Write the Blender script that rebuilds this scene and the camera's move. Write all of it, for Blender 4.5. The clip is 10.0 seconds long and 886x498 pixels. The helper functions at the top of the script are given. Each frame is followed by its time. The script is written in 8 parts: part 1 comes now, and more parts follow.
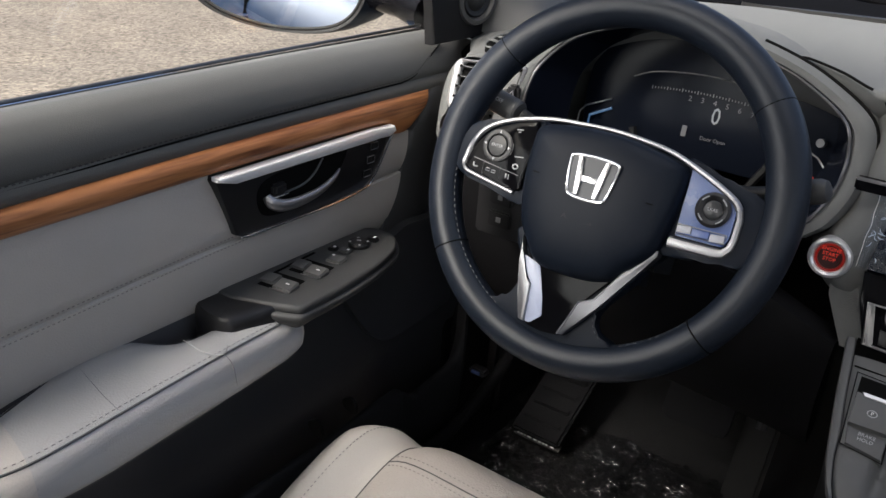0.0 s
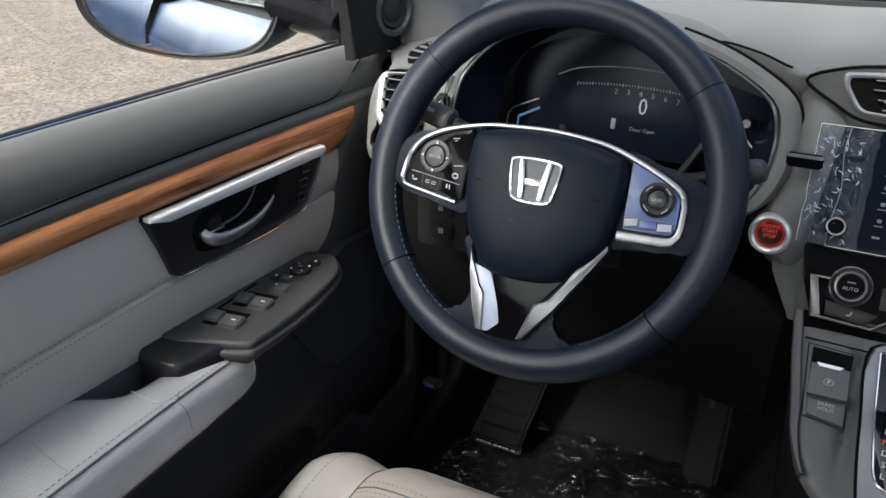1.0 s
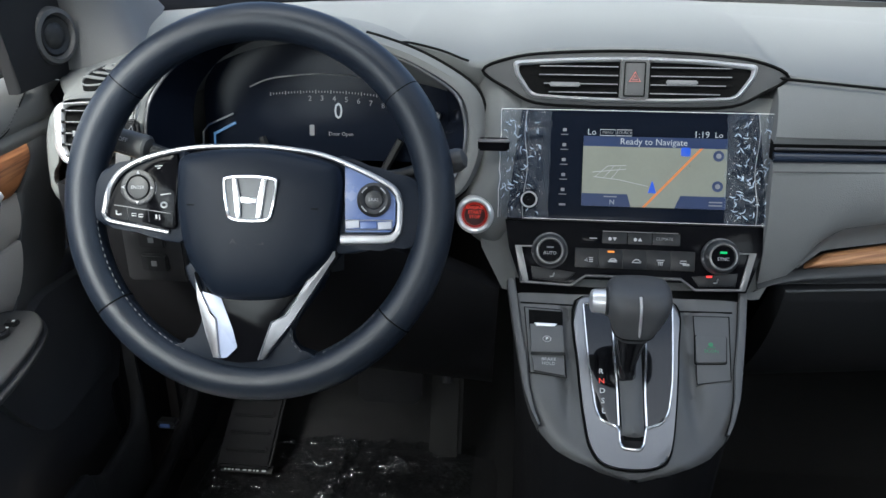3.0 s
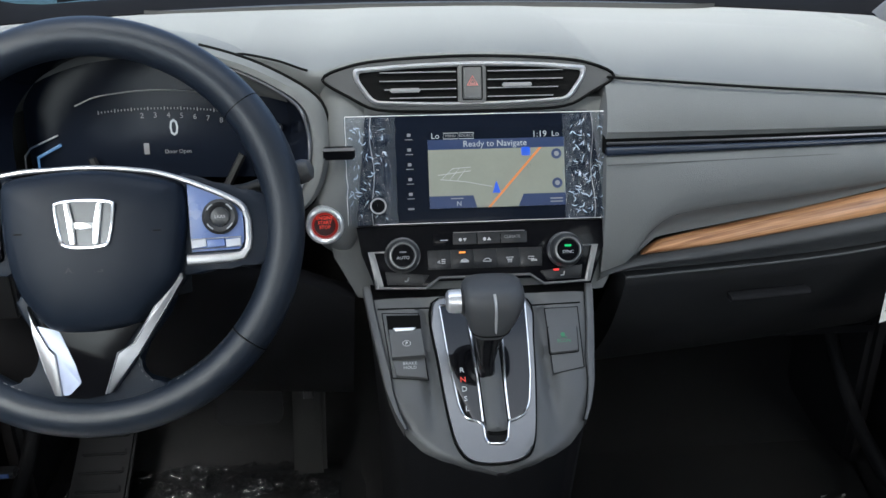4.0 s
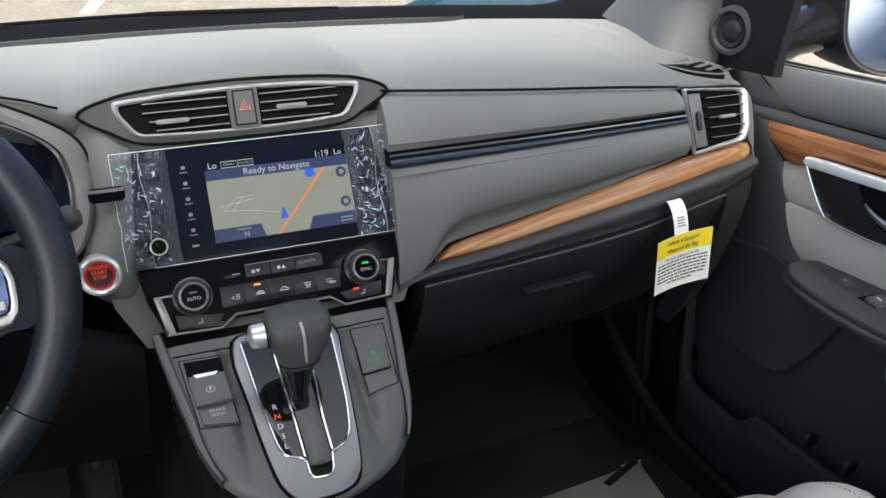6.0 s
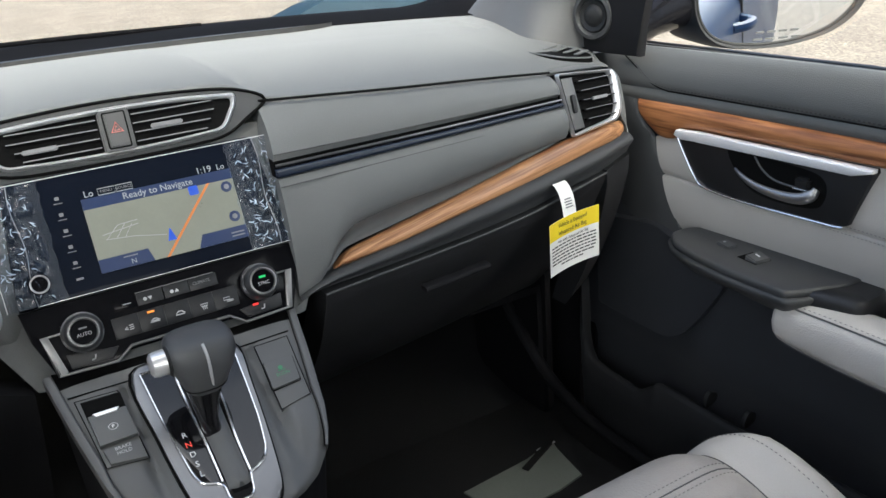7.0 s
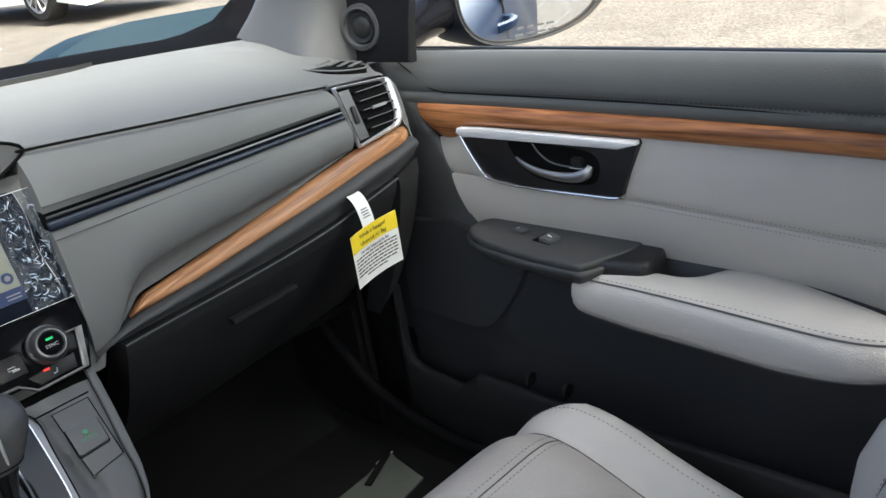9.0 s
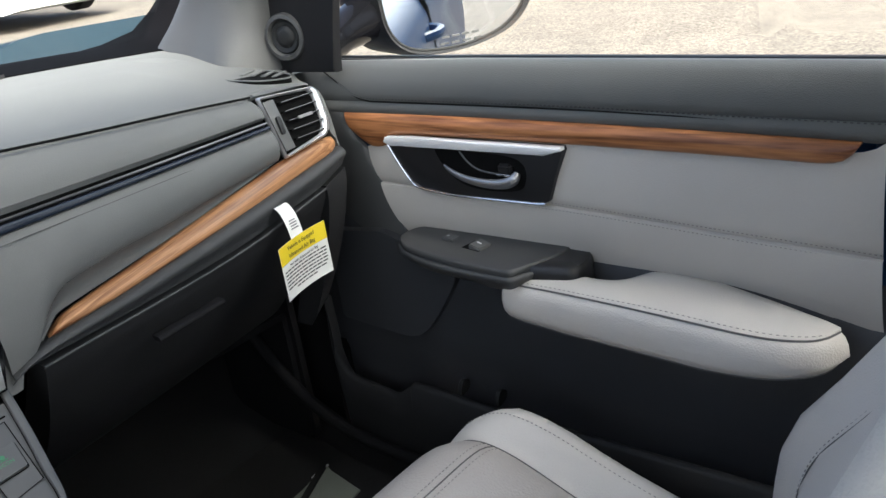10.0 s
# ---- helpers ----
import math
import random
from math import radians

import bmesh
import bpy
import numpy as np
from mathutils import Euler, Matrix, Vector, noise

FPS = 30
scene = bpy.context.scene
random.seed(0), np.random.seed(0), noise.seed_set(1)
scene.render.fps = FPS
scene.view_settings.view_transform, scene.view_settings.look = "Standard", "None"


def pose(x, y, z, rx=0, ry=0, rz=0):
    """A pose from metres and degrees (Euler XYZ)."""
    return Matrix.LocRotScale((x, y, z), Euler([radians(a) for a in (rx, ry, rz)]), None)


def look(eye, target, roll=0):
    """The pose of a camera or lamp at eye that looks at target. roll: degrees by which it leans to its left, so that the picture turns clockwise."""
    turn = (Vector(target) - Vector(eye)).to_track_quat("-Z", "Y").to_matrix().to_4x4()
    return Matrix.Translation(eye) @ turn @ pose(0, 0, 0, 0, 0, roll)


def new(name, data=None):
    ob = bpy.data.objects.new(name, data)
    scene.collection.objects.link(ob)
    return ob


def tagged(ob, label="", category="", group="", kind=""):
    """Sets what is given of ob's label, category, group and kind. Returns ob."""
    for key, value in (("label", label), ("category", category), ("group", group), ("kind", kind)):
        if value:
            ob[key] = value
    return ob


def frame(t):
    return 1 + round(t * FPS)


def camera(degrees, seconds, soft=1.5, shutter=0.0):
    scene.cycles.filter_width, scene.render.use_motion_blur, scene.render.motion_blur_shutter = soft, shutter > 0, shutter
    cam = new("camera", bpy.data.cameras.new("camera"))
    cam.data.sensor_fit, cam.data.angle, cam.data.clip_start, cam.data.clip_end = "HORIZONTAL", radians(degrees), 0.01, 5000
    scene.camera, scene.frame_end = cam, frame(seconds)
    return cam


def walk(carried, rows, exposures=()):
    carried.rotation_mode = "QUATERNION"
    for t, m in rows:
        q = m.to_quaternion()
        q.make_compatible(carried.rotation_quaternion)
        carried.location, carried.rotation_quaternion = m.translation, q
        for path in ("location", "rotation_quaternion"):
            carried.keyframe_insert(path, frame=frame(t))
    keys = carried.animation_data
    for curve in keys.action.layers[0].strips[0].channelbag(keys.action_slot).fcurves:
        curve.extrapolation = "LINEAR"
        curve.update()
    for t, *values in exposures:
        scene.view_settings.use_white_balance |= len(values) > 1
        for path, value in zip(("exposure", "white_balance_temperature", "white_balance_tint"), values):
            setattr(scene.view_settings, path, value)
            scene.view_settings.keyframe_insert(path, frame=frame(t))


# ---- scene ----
cam = camera(55.6, 10.0)
PATH = [
    (0, (-0.059, -0.924, 1.269), (-1.073, 0.587, 0.438), 4.4),
    (0.5, (-0.069, -0.926, 1.271), (-0.963, 0.667, 0.456), 3.0),
    (1, (-0.088, -0.924, 1.269), (-0.953, 0.688, 0.462), 0.6),
    (1.5, (-0.103, -0.924, 1.269), (-0.769, 0.784, 0.468), 0.9),
    (2, (-0.115, -0.927, 1.276), (-0.615, 0.835, 0.473), 0.8),
    (2.2, (-0.116, -0.929, 1.277), (-0.559, 0.841, 0.474), 0.6),
    (3.3, (-0.109, -0.934, 1.277), (-0.209, 0.892, 0.484), -0.6),
    (3.5, (-0.107, -0.933, 1.276), (-0.145, 0.902, 0.482), -0.7),
    (4, (-0.118, -0.934, 1.275), (0.049, 0.9, 0.495), -0.1),
    (4.5, (-0.116, -0.93, 1.28), (0.204, 0.891, 0.519), -0.4),
    (5, (-0.129, -0.92, 1.274), (0.336, 0.878, 0.531), -0.4),
    (5.5, (-0.14, -0.914, 1.269), (0.465, 0.845, 0.533), -0.1),
    (5.7, (-0.141, -0.912, 1.267), (0.502, 0.829, 0.533), -0.4),
    (6.8, (-0.149, -0.908, 1.256), (0.728, 0.732, 0.533), -4.1),
    (7, (-0.152, -0.907, 1.253), (0.787, 0.703, 0.528), -4.7),
    (7.5, (-0.151, -0.908, 1.244), (0.93, 0.61, 0.519), -6.7),
    (8, (-0.149, -0.912, 1.245), (1.062, 0.496, 0.501), -7.1),
    (8.5, (-0.143, -0.916, 1.246), (1.123, 0.444, 0.506), -8.2),
    (9, (-0.142, -0.915, 1.244), (1.147, 0.428, 0.512), -8.9),
    (9.5, (-0.139, -0.919, 1.243), (1.183, 0.394, 0.515), -9.2),
    (10, (-0.137, -0.919, 1.242), (1.259, 0.311, 0.508), -8.6),
]
walk(cam, [(t, look(eye, target, roll)) for t, eye, target, roll in PATH], [(0.0, 1.38, 6250, 9), (1.5, 1.65, 5830, 4), (3.5, 2.03, 5650, 2), (5.5, 2.10, 6080, 3), (7.5, 2.08, 6020, 4), (10.0, 2.15, 6050, 4)])

# ---- light ----
SUN_EL, SUN_AZ = 45.0, -80.0     # degrees: height, and turn from the car's left side towards its front
sun_dir = Vector((-math.cos(radians(SUN_EL)) * math.cos(radians(SUN_AZ)), math.cos(radians(SUN_EL)) * math.sin(radians(SUN_AZ)), math.sin(radians(SUN_EL))))
world = bpy.data.worlds.new("sky")
scene.world = world
world.use_nodes = True
wn = world.node_tree
sky = wn.nodes.new("ShaderNodeTexSky")
sky.sky_type, sky.sun_disc = "NISHITA", False
sky.sun_elevation, sky.sun_rotation = radians(SUN_EL), math.atan2(sun_dir.x, sun_dir.y)
sky.dust_density, sky.air_density, sky.ozone_density = 10.0, 0.5, 0.2
wn.links.new(sky.outputs[0], wn.nodes["Background"].inputs[0])
wn.nodes["Background"].inputs[1].default_value = 0.195
sun = new("sun", bpy.data.lights.new("sun", "SUN"))
sun.data.energy, sun.data.angle, sun.data.color = 1.4, radians(26), (1.0, 0.95, 0.87)
sun.matrix_world = look(sun_dir * 20, (0, 0, 0))
# fill lamps added in the rear side and tailgate windows, besides the sky itself
for k, (eye, aim, w, h, watts) in enumerate((((-0.70, -1.55, 1.33), (0.3, -0.9, 0.9), 1.0, 0.40, 3.3), ((0.70, -1.55, 1.33), (-0.3, -0.9, 0.9), 1.0, 0.40, 1.1), ((0, -2.28, 1.33), (0, -0.6, 1.0), 1.05, 0.40, 1.3))):
    lamp = new("window_fill_lamp", bpy.data.lights.new("window_fill_lamp", "AREA"))
    lamp.data.shape, lamp.data.size, lamp.data.size_y, lamp.data.energy, lamp.data.color = "RECTANGLE", w, h, watts, (0.97, 0.98, 1.0)
    lamp.matrix_world = look(eye, aim)


# ---- materials ----
def mat(name, color, rough=0.5, metal=0.0, grain=0.0, scale=300.0, spread=0.12, spread_scale=6.0, spec=0.5, coat=0.0, emit=None, power=0.0):
    """Principled surface: colour varied at two scales, fine relief."""
    m = bpy.data.materials.new(name)
    m.use_nodes = True
    nt, b = m.node_tree, m.node_tree.nodes["Principled BSDF"]
    b.inputs["Roughness"].default_value, b.inputs["Metallic"].default_value = rough, metal
    b.inputs["Specular IOR Level"].default_value, b.inputs["Coat Weight"].default_value = spec, coat
    co = nt.nodes.new("ShaderNodeTexCoord")
    big, fine, ramp = nt.nodes.new("ShaderNodeTexNoise"), nt.nodes.new("ShaderNodeTexNoise"), nt.nodes.new("ShaderNodeValToRGB")
    big.inputs["Scale"].default_value, big.inputs["Detail"].default_value = spread_scale, 5
    fine.inputs["Scale"].default_value, fine.inputs["Detail"].default_value = scale, 3
    mix = nt.nodes.new("ShaderNodeMath")
    mix.operation, mix.inputs[1].default_value = "MULTIPLY_ADD", 0.35
    for n in (big, fine):
        nt.links.new(co.outputs["Object"], n.inputs["Vector"])
    nt.links.new(fine.outputs[0], mix.inputs[0])
    nt.links.new(big.outputs[0], mix.inputs[2])
    nt.links.new(mix.outputs[0], ramp.inputs[0])
    ramp.color_ramp.elements[0].position, ramp.color_ramp.elements[1].position = 0.4, 0.95
    ramp.color_ramp.elements[0].color = (*[c * (1 - spread) for c in color], 1)
    ramp.color_ramp.elements[1].color = (*[min(1, c * (1 + spread)) for c in color], 1)
    nt.links.new(ramp.outputs[0], b.inputs["Base Color"])
    if spread > 0.02:
        rr = nt.nodes.new("ShaderNodeMapRange")
        rr.inputs[3].default_value, rr.inputs[4].default_value = max(0.02, rough * 0.82), min(1, rough * 1.15)
        nt.links.new(big.outputs[0], rr.inputs[0])
        nt.links.new(rr.outputs[0], b.inputs["Roughness"])
    if grain:
        vor, bump = nt.nodes.new("ShaderNodeTexVoronoi"), nt.nodes.new("ShaderNodeBump")
        vor.inputs["Scale"].default_value = scale
        nt.links.new(co.outputs["Object"], vor.inputs["Vector"])
        bump.inputs["Strength"].default_value, bump.inputs["Distance"].default_value = grain, 0.0006
        nt.links.new(vor.outputs[0], bump.inputs["Height"])
        nt.links.new(bump.outputs[0], b.inputs["Normal"])
    if emit:
        b.inputs["Emission Color"].default_value, b.inputs["Emission Strength"].default_value = (*emit, 1), power
    return m


def wood_mat(name, light, dark, along):
    """Open-pored satin veneer, its grain running along one axis (0: x, 1: y)."""
    m = mat(name, light, 0.45, coat=0.1)
    nt, b = m.node_tree, m.node_tree.nodes["Principled BSDF"]
    co, mp = nt.nodes.new("ShaderNodeTexCoord"), nt.nodes.new("ShaderNodeMapping")
    mp.vector_type = "TEXTURE"
    mp.inputs["Scale"].default_value = (1 / 3, 1 / 100, 1 / 100) if along == 0 else (1 / 60, 1 / 3, 1 / 60)
    mp.inputs["Rotation"].default_value = (0, -math.radians(11.5) if along == 0 else 0, 0)
    wav, n1, ramp = nt.nodes.new("ShaderNodeTexNoise"), nt.nodes.new("ShaderNodeTexNoise"), nt.nodes.new("ShaderNodeValToRGB")
    wav.inputs["Scale"].default_value, wav.inputs["Detail"].default_value, wav.inputs["Distortion"].default_value = 1.0, 8, 1.6
    n1.inputs["Scale"].default_value, n1.inputs["Detail"].default_value = 6.0, 6
    add = nt.nodes.new("ShaderNodeMath")
    add.operation, add.inputs[1].default_value = "MULTIPLY_ADD", 0.45
    nt.links.new(co.outputs["Object"], mp.inputs[0])
    nt.links.new(mp.outputs[0], wav.inputs["Vector"])
    nt.links.new(mp.outputs[0], n1.inputs["Vector"])
    nt.links.new(n1.outputs[0], add.inputs[0])
    nt.links.new(wav.outputs[0], add.inputs[2])
    nt.links.new(add.outputs[0], ramp.inputs[0])
    ramp.color_ramp.elements[0].position, ramp.color_ramp.elements[1].position = 0.54, 0.82
    ramp.color_ramp.elements[0].color, ramp.color_ramp.elements[1].color = (*dark, 1), (*light, 1)
    nt.links.new(ramp.outputs[0], b.inputs["Base Color"])
    bump = nt.nodes.new("ShaderNodeBump")
    bump.inputs["Strength"].default_value, bump.inputs["Distance"].default_value = 0.25, 0.0005
    nt.links.new(wav.outputs[0], bump.inputs["Height"])
    nt.links.new(bump.outputs[0], b.inputs["Normal"])
    return m


def clear_mat(name, tint, gloss, wrinkle=0.0, rough=0.02, least=0.04, haze=0.0):
    """A thin clear sheet: lets light through, mirrors at a glance."""
    m = bpy.data.materials.new(name)
    m.use_nodes = True
    nt = m.node_tree
    nt.nodes.clear()
    out, mx, tr, gl, fr = (nt.nodes.new(k) for k in ("ShaderNodeOutputMaterial", "ShaderNodeMixShader", "ShaderNodeBsdfTransparent", "ShaderNodeBsdfGlossy", "ShaderNodeLayerWeight"))
    pw, ma = nt.nodes.new("ShaderNodeMath"), nt.nodes.new("ShaderNodeMath")
    pw.operation, pw.inputs[1].default_value = "POWER", 5.0
    ma.operation, ma.inputs[1].default_value, ma.inputs[2].default_value = "MULTIPLY_ADD", 1 - least, least
    nt.links.new(fr.outputs["Facing"], pw.inputs[0])
    nt.links.new(pw.outputs[0], ma.inputs[0])
    tr.inputs[0].default_value, gl.inputs["Roughness"].default_value = (*tint, 1), rough
    gl.inputs[0].default_value = (gloss, gloss, gloss, 1)
    fr.inputs[0].default_value = 0.5
    nt.links.new(ma.outputs[0], mx.inputs[0])
    nt.links.new(tr.outputs[0], mx.inputs[1])
    nt.links.new(gl.outputs[0], mx.inputs[2])
    nt.links.new(mx.outputs[0], out.inputs[0])
    if haze:
        cloud, df = nt.nodes.new("ShaderNodeMixShader"), nt.nodes.new("ShaderNodeBsdfDiffuse")
        df.inputs[0].default_value = (0.45, 0.62, 0.85, 1)
        cloud.inputs[0].default_value = haze
        nt.links.new(mx.outputs[0], cloud.inputs[1])
        nt.links.new(df.outputs[0], cloud.inputs[2])
        nt.links.new(cloud.outputs[0], out.inputs[0])
    if wrinkle:
        co, ns, bp = nt.nodes.new("ShaderNodeTexCoord"), nt.nodes.new("ShaderNodeTexNoise"), nt.nodes.new("ShaderNodeBump")
        ns.inputs["Scale"].default_value, ns.inputs["Detail"].default_value, ns.inputs["Distortion"].default_value = 70, 3, 1.0
        bp.inputs["Strength"].default_value, bp.inputs["Distance"].default_value = wrinkle, 0.006
        nt.links.new(co.outputs["Object"], ns.inputs["Vector"])
        nt.links.new(ns.outputs[0], bp.inputs["Height"])
        nt.links.new(bp.outputs[0], gl.inputs["Normal"])
        nt.links.new(bp.outputs[0], fr.inputs["Normal"])
    return m


DASH = mat("soft_dash_plastic", (0.136, 0.140, 0.138), 0.70, grain=0.35, scale=900, spread=0.08, spec=0.2)
FRIT = mat("matt_black_band", (0.0025, 0.0025, 0.003), 0.9, spec=0.04)
GRIP = mat("grey_satin_grip", (0.22, 0.22, 0.225), 0.45, 0.3, spread=0.03)
DASH_HARD = mat("hard_black_plastic", (0.016, 0.0165, 0.017), 0.5, grain=0.3, scale=900, spread=0.1, spec=0.3)
LEDGE = mat("dark_ledge_plastic", (0.040, 0.042, 0.044), 0.5, grain=0.3, scale=900, spread=0.08, spec=0.3)
BOX_LID = mat("glove_box_plastic", (0.019, 0.0195, 0.021), 0.55, grain=0.3, scale=900, spread=0.08, spec=0.25)
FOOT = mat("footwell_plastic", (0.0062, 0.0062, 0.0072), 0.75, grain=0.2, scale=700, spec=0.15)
BLACK = mat("black_trim", (0.012, 0.012, 0.013), 0.4)
GAP = mat("dark_gap", (0.004, 0.004, 0.004), 0.9, spec=0.1)
PIANO = mat("piano_black", (0.004, 0.004, 0.005), 0.08, spread=0.01, spec=0.06)
CONSOLE = mat("console_grey_plastic", (0.088, 0.089, 0.089), 0.45, grain=0.15, scale=1200, spread=0.08)
LEATHER_W = mat("wheel_leather", (0.0075, 0.0110, 0.0185), 0.40, grain=0.15, scale=1500, spread=0.1, spec=0.16)
LEATHER_G = mat("grey_leather", (0.60, 0.568, 0.525), 0.5, grain=0.4, scale=500, spread=0.05)
LEATHER_P = mat("grey_perforated_leather", (0.47, 0.432, 0.395), 0.55, grain=0.9, scale=330, spread=0.05)
DOOR_G = mat("grey_door_vinyl", (0.50, 0.475, 0.44), 0.52, grain=0.35, scale=600, spread=0.05)
SEAM = mat("dark_seam", (0.13, 0.125, 0.12), 0.8)
THREAD = mat("grey_thread", (0.27, 0.26, 0.245), 0.7)
DOOR_PAD = mat("black_door_top_vinyl", (0.095, 0.097, 0.094), 0.58, grain=0.4, scale=900, spread=0.08)
DOOR_LOW = mat("black_door_plastic", (0.041, 0.043, 0.049), 0.42, grain=0.3, scale=800)
DOOR_EDGE = mat("dark_door_edge_plastic", (0.070, 0.072, 0.074), 0.55, grain=0.3, scale=900, spread=0.08)
POD = mat("dark_switch_pod_plastic", (0.048, 0.049, 0.050), 0.5, grain=0.2, scale=900, spread=0.06)
BRIGHT = mat("bright_satin_silver", (0.70, 0.70, 0.71), 0.28, 0.6, spread=0.02)
THREAD_W = mat("grey_wheel_thread", (0.10, 0.10, 0.105), 0.7)
CREASE_GLINT = mat("film_crease_glint", (0.46, 0.54, 0.64), 0.25, spread=0.05)
THREAD_D = mat("dark_thread", (0.03, 0.03, 0.032), 0.7)
CHROME = mat("chrome", (0.85, 0.85, 0.86), 0.16, 0.9, spread=0.02)
SATIN = mat("satin_silver", (0.37, 0.37, 0.38), 0.34, 0.85, spread=0.04, spread_scale=40)
SATIN_M = mat("satin_grey_metal", (0.15, 0.15, 0.155), 0.33, 0.9, spread=0.04, spread_scale=40)
BAR = mat("pale_satin_silver", (0.82, 0.82, 0.825), 0.36, 0.25, spread=0.03)
BLADE = mat("dimmed_satin_silver", (0.15, 0.15, 0.16), 0.3, 0.85, spread=0.03)
SATIN_D = mat("satin_dark_metal", (0.16, 0.16, 0.165), 0.42, 0.7, spread=0.04, spread_scale=40)
WOOD_X = wood_mat("walnut_veneer_dash", (0.50, 0.26, 0.12), (0.16, 0.058, 0.02), 0)
WOOD_Y = wood_mat("walnut_veneer_door", (0.42, 0.175, 0.065), (0.13, 0.042, 0.014), 1)
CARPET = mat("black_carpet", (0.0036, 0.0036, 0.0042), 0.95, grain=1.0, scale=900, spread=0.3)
MAT_G = mat("grey_floor_mat", (0.14, 0.155, 0.135), 0.8, grain=1.0, scale=500, spread=0.2)
RUBBER = mat("rubber", (0.009, 0.009, 0.009), 0.75, spec=0.25)
HEADLINER = mat("grey_headliner", (0.55, 0.54, 0.52), 0.9, grain=0.5, scale=500)
PILLAR = mat("grey_pillar_trim", (0.082, 0.083, 0.084), 0.6, grain=0.3, scale=700, spread=0.04)
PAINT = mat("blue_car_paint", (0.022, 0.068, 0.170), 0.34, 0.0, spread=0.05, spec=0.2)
# the car's blue again, with the bonnet's shade put into the colour
BONNET_SHADED = mat("shaded_blue_bonnet_paint", (0.009, 0.022, 0.034), 0.50, 0.0, spread=0.05, spec=0.06)
GLOSS_BLUE = mat("gloss_blue_black", (0.014, 0.020, 0.034), 0.22, spread=0.02, spec=0.4)
SAIL = mat("black_sail_plastic", (0.010, 0.010, 0.011), 0.65, grain=0.2, scale=800, spec=0.2)
PINK_INK = mat("pale_red_ink", (0.62, 0.20, 0.17), 0.5, spread=0.02)
PAINT_W = mat("white_car_paint", (0.60, 0.62, 0.64), 0.3, coat=0.4, spread=0.03)
BLUE_FILM = mat("blue_protective_film", (0.09, 0.14, 0.33), 0.28, spread=0.06, spread_scale=30)
RED = mat("red_lit_button", (0.10, 0.006, 0.006), 0.35, emit=(1, 0.05, 0.03), power=0.05)
RED_DARK = mat("dark_red_button", (0.030, 0.006, 0.006), 0.3, spread=0.05)
WHITE_INK = mat("white_ink", (0.75, 0.75, 0.75), 0.5, spread=0.02)
GREY_INK = mat("grey_ink", (0.18, 0.18, 0.19), 0.5, spread=0.02)
RED_INK = mat("red_ink", (0.7, 0.05, 0.04), 0.5, emit=(1, 0.1, 0.05), power=0.112)
GREEN_LIT = mat("green_lamp", (0.02, 0.3, 0.08), 0.5, emit=(0.05, 1, 0.25), power=0.09)
ORANGE_LIT = mat("orange_lamp", (0.4, 0.12, 0.02), 0.5, emit=(1, 0.3, 0.03), power=0.256)
RED_LIT = mat("red_lamp", (0.4, 0.02, 0.02), 0.5, emit=(1, 0.04, 0.03), power=0.256)
WHITE_LIT = mat("white_display_glow", (0.2, 0.2, 0.2), 0.5, emit=(0.85, 0.92, 1), power=0.07)
BLUE_LIT = mat("blue_display_glow", (0.05, 0.1, 0.2), 0.5, emit=(0.25, 0.5, 0.9), power=0.07)
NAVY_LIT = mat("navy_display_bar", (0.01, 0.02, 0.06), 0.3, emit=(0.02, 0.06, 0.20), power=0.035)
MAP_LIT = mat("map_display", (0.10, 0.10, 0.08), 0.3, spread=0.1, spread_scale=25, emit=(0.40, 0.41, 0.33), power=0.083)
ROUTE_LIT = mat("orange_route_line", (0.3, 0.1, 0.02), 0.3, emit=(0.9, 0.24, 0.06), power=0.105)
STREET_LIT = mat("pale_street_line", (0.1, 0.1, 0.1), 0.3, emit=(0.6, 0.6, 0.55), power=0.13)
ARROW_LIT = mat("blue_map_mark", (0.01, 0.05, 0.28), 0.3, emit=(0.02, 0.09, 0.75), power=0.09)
LCD = mat("dark_display_glass", (0.006, 0.008, 0.014), 0.16, spread=0.02, spec=0.05)
TAG_W = mat("white_card", (0.75, 0.75, 0.72), 0.6, spread=0.03)
TAG_Y = mat("yellow_print", (0.78, 0.60, 0.02), 0.55, spread=0.03)
INK = mat("black_ink", (0.03, 0.03, 0.03), 0.6)
MIRROR = mat("mirror_silver", (0.50, 0.515, 0.54), 0.01, 1.0, spread=0.0)
GLASS = clear_mat("window_glass", (0.93, 0.95, 0.94), 0.9)
DARK_GLASS = mat("dark_tinted_glass", (0.02, 0.025, 0.03), 0.05, spread=0.01)
FILM = clear_mat("crumpled_clear_film", (0.90, 0.93, 0.97), 1.0, rough=0.03, least=0.03)
FILM_HAZY = clear_mat("hazy_clear_film", (0.88, 0.92, 0.97), 1.0, rough=0.05, least=0.05, haze=0.016)
FILM_DARK = clear_mat("clear_floor_film", (0.9, 0.9, 0.92), 0.9, wrinkle=1.0, rough=0.03, least=0.3)
LINE_PAINT = mat("white_road_paint", (0.8, 0.8, 0.78), 0.7, grain=0.5, scale=120, spread=0.1)
GLOSS = mat("gloss_black", (0.006, 0.006, 0.007), 0.06, spread=0.01, spec=0.5)
PALE_INK = mat("pale_grey_ink", (0.42, 0.42, 0.43), 0.5, spread=0.02)
PALE_KEY = mat("pale_grey_key", (0.45, 0.46, 0.50), 0.4, spread=0.03)
PALE_FILM = mat("pale_blue_film", (0.42, 0.47, 0.62), 0.22, spread=0.05, spread_scale=60)
BADGE_D = mat("dark_badge_field", (0.05, 0.052, 0.056), 0.25, 0.5, spread=0.02)
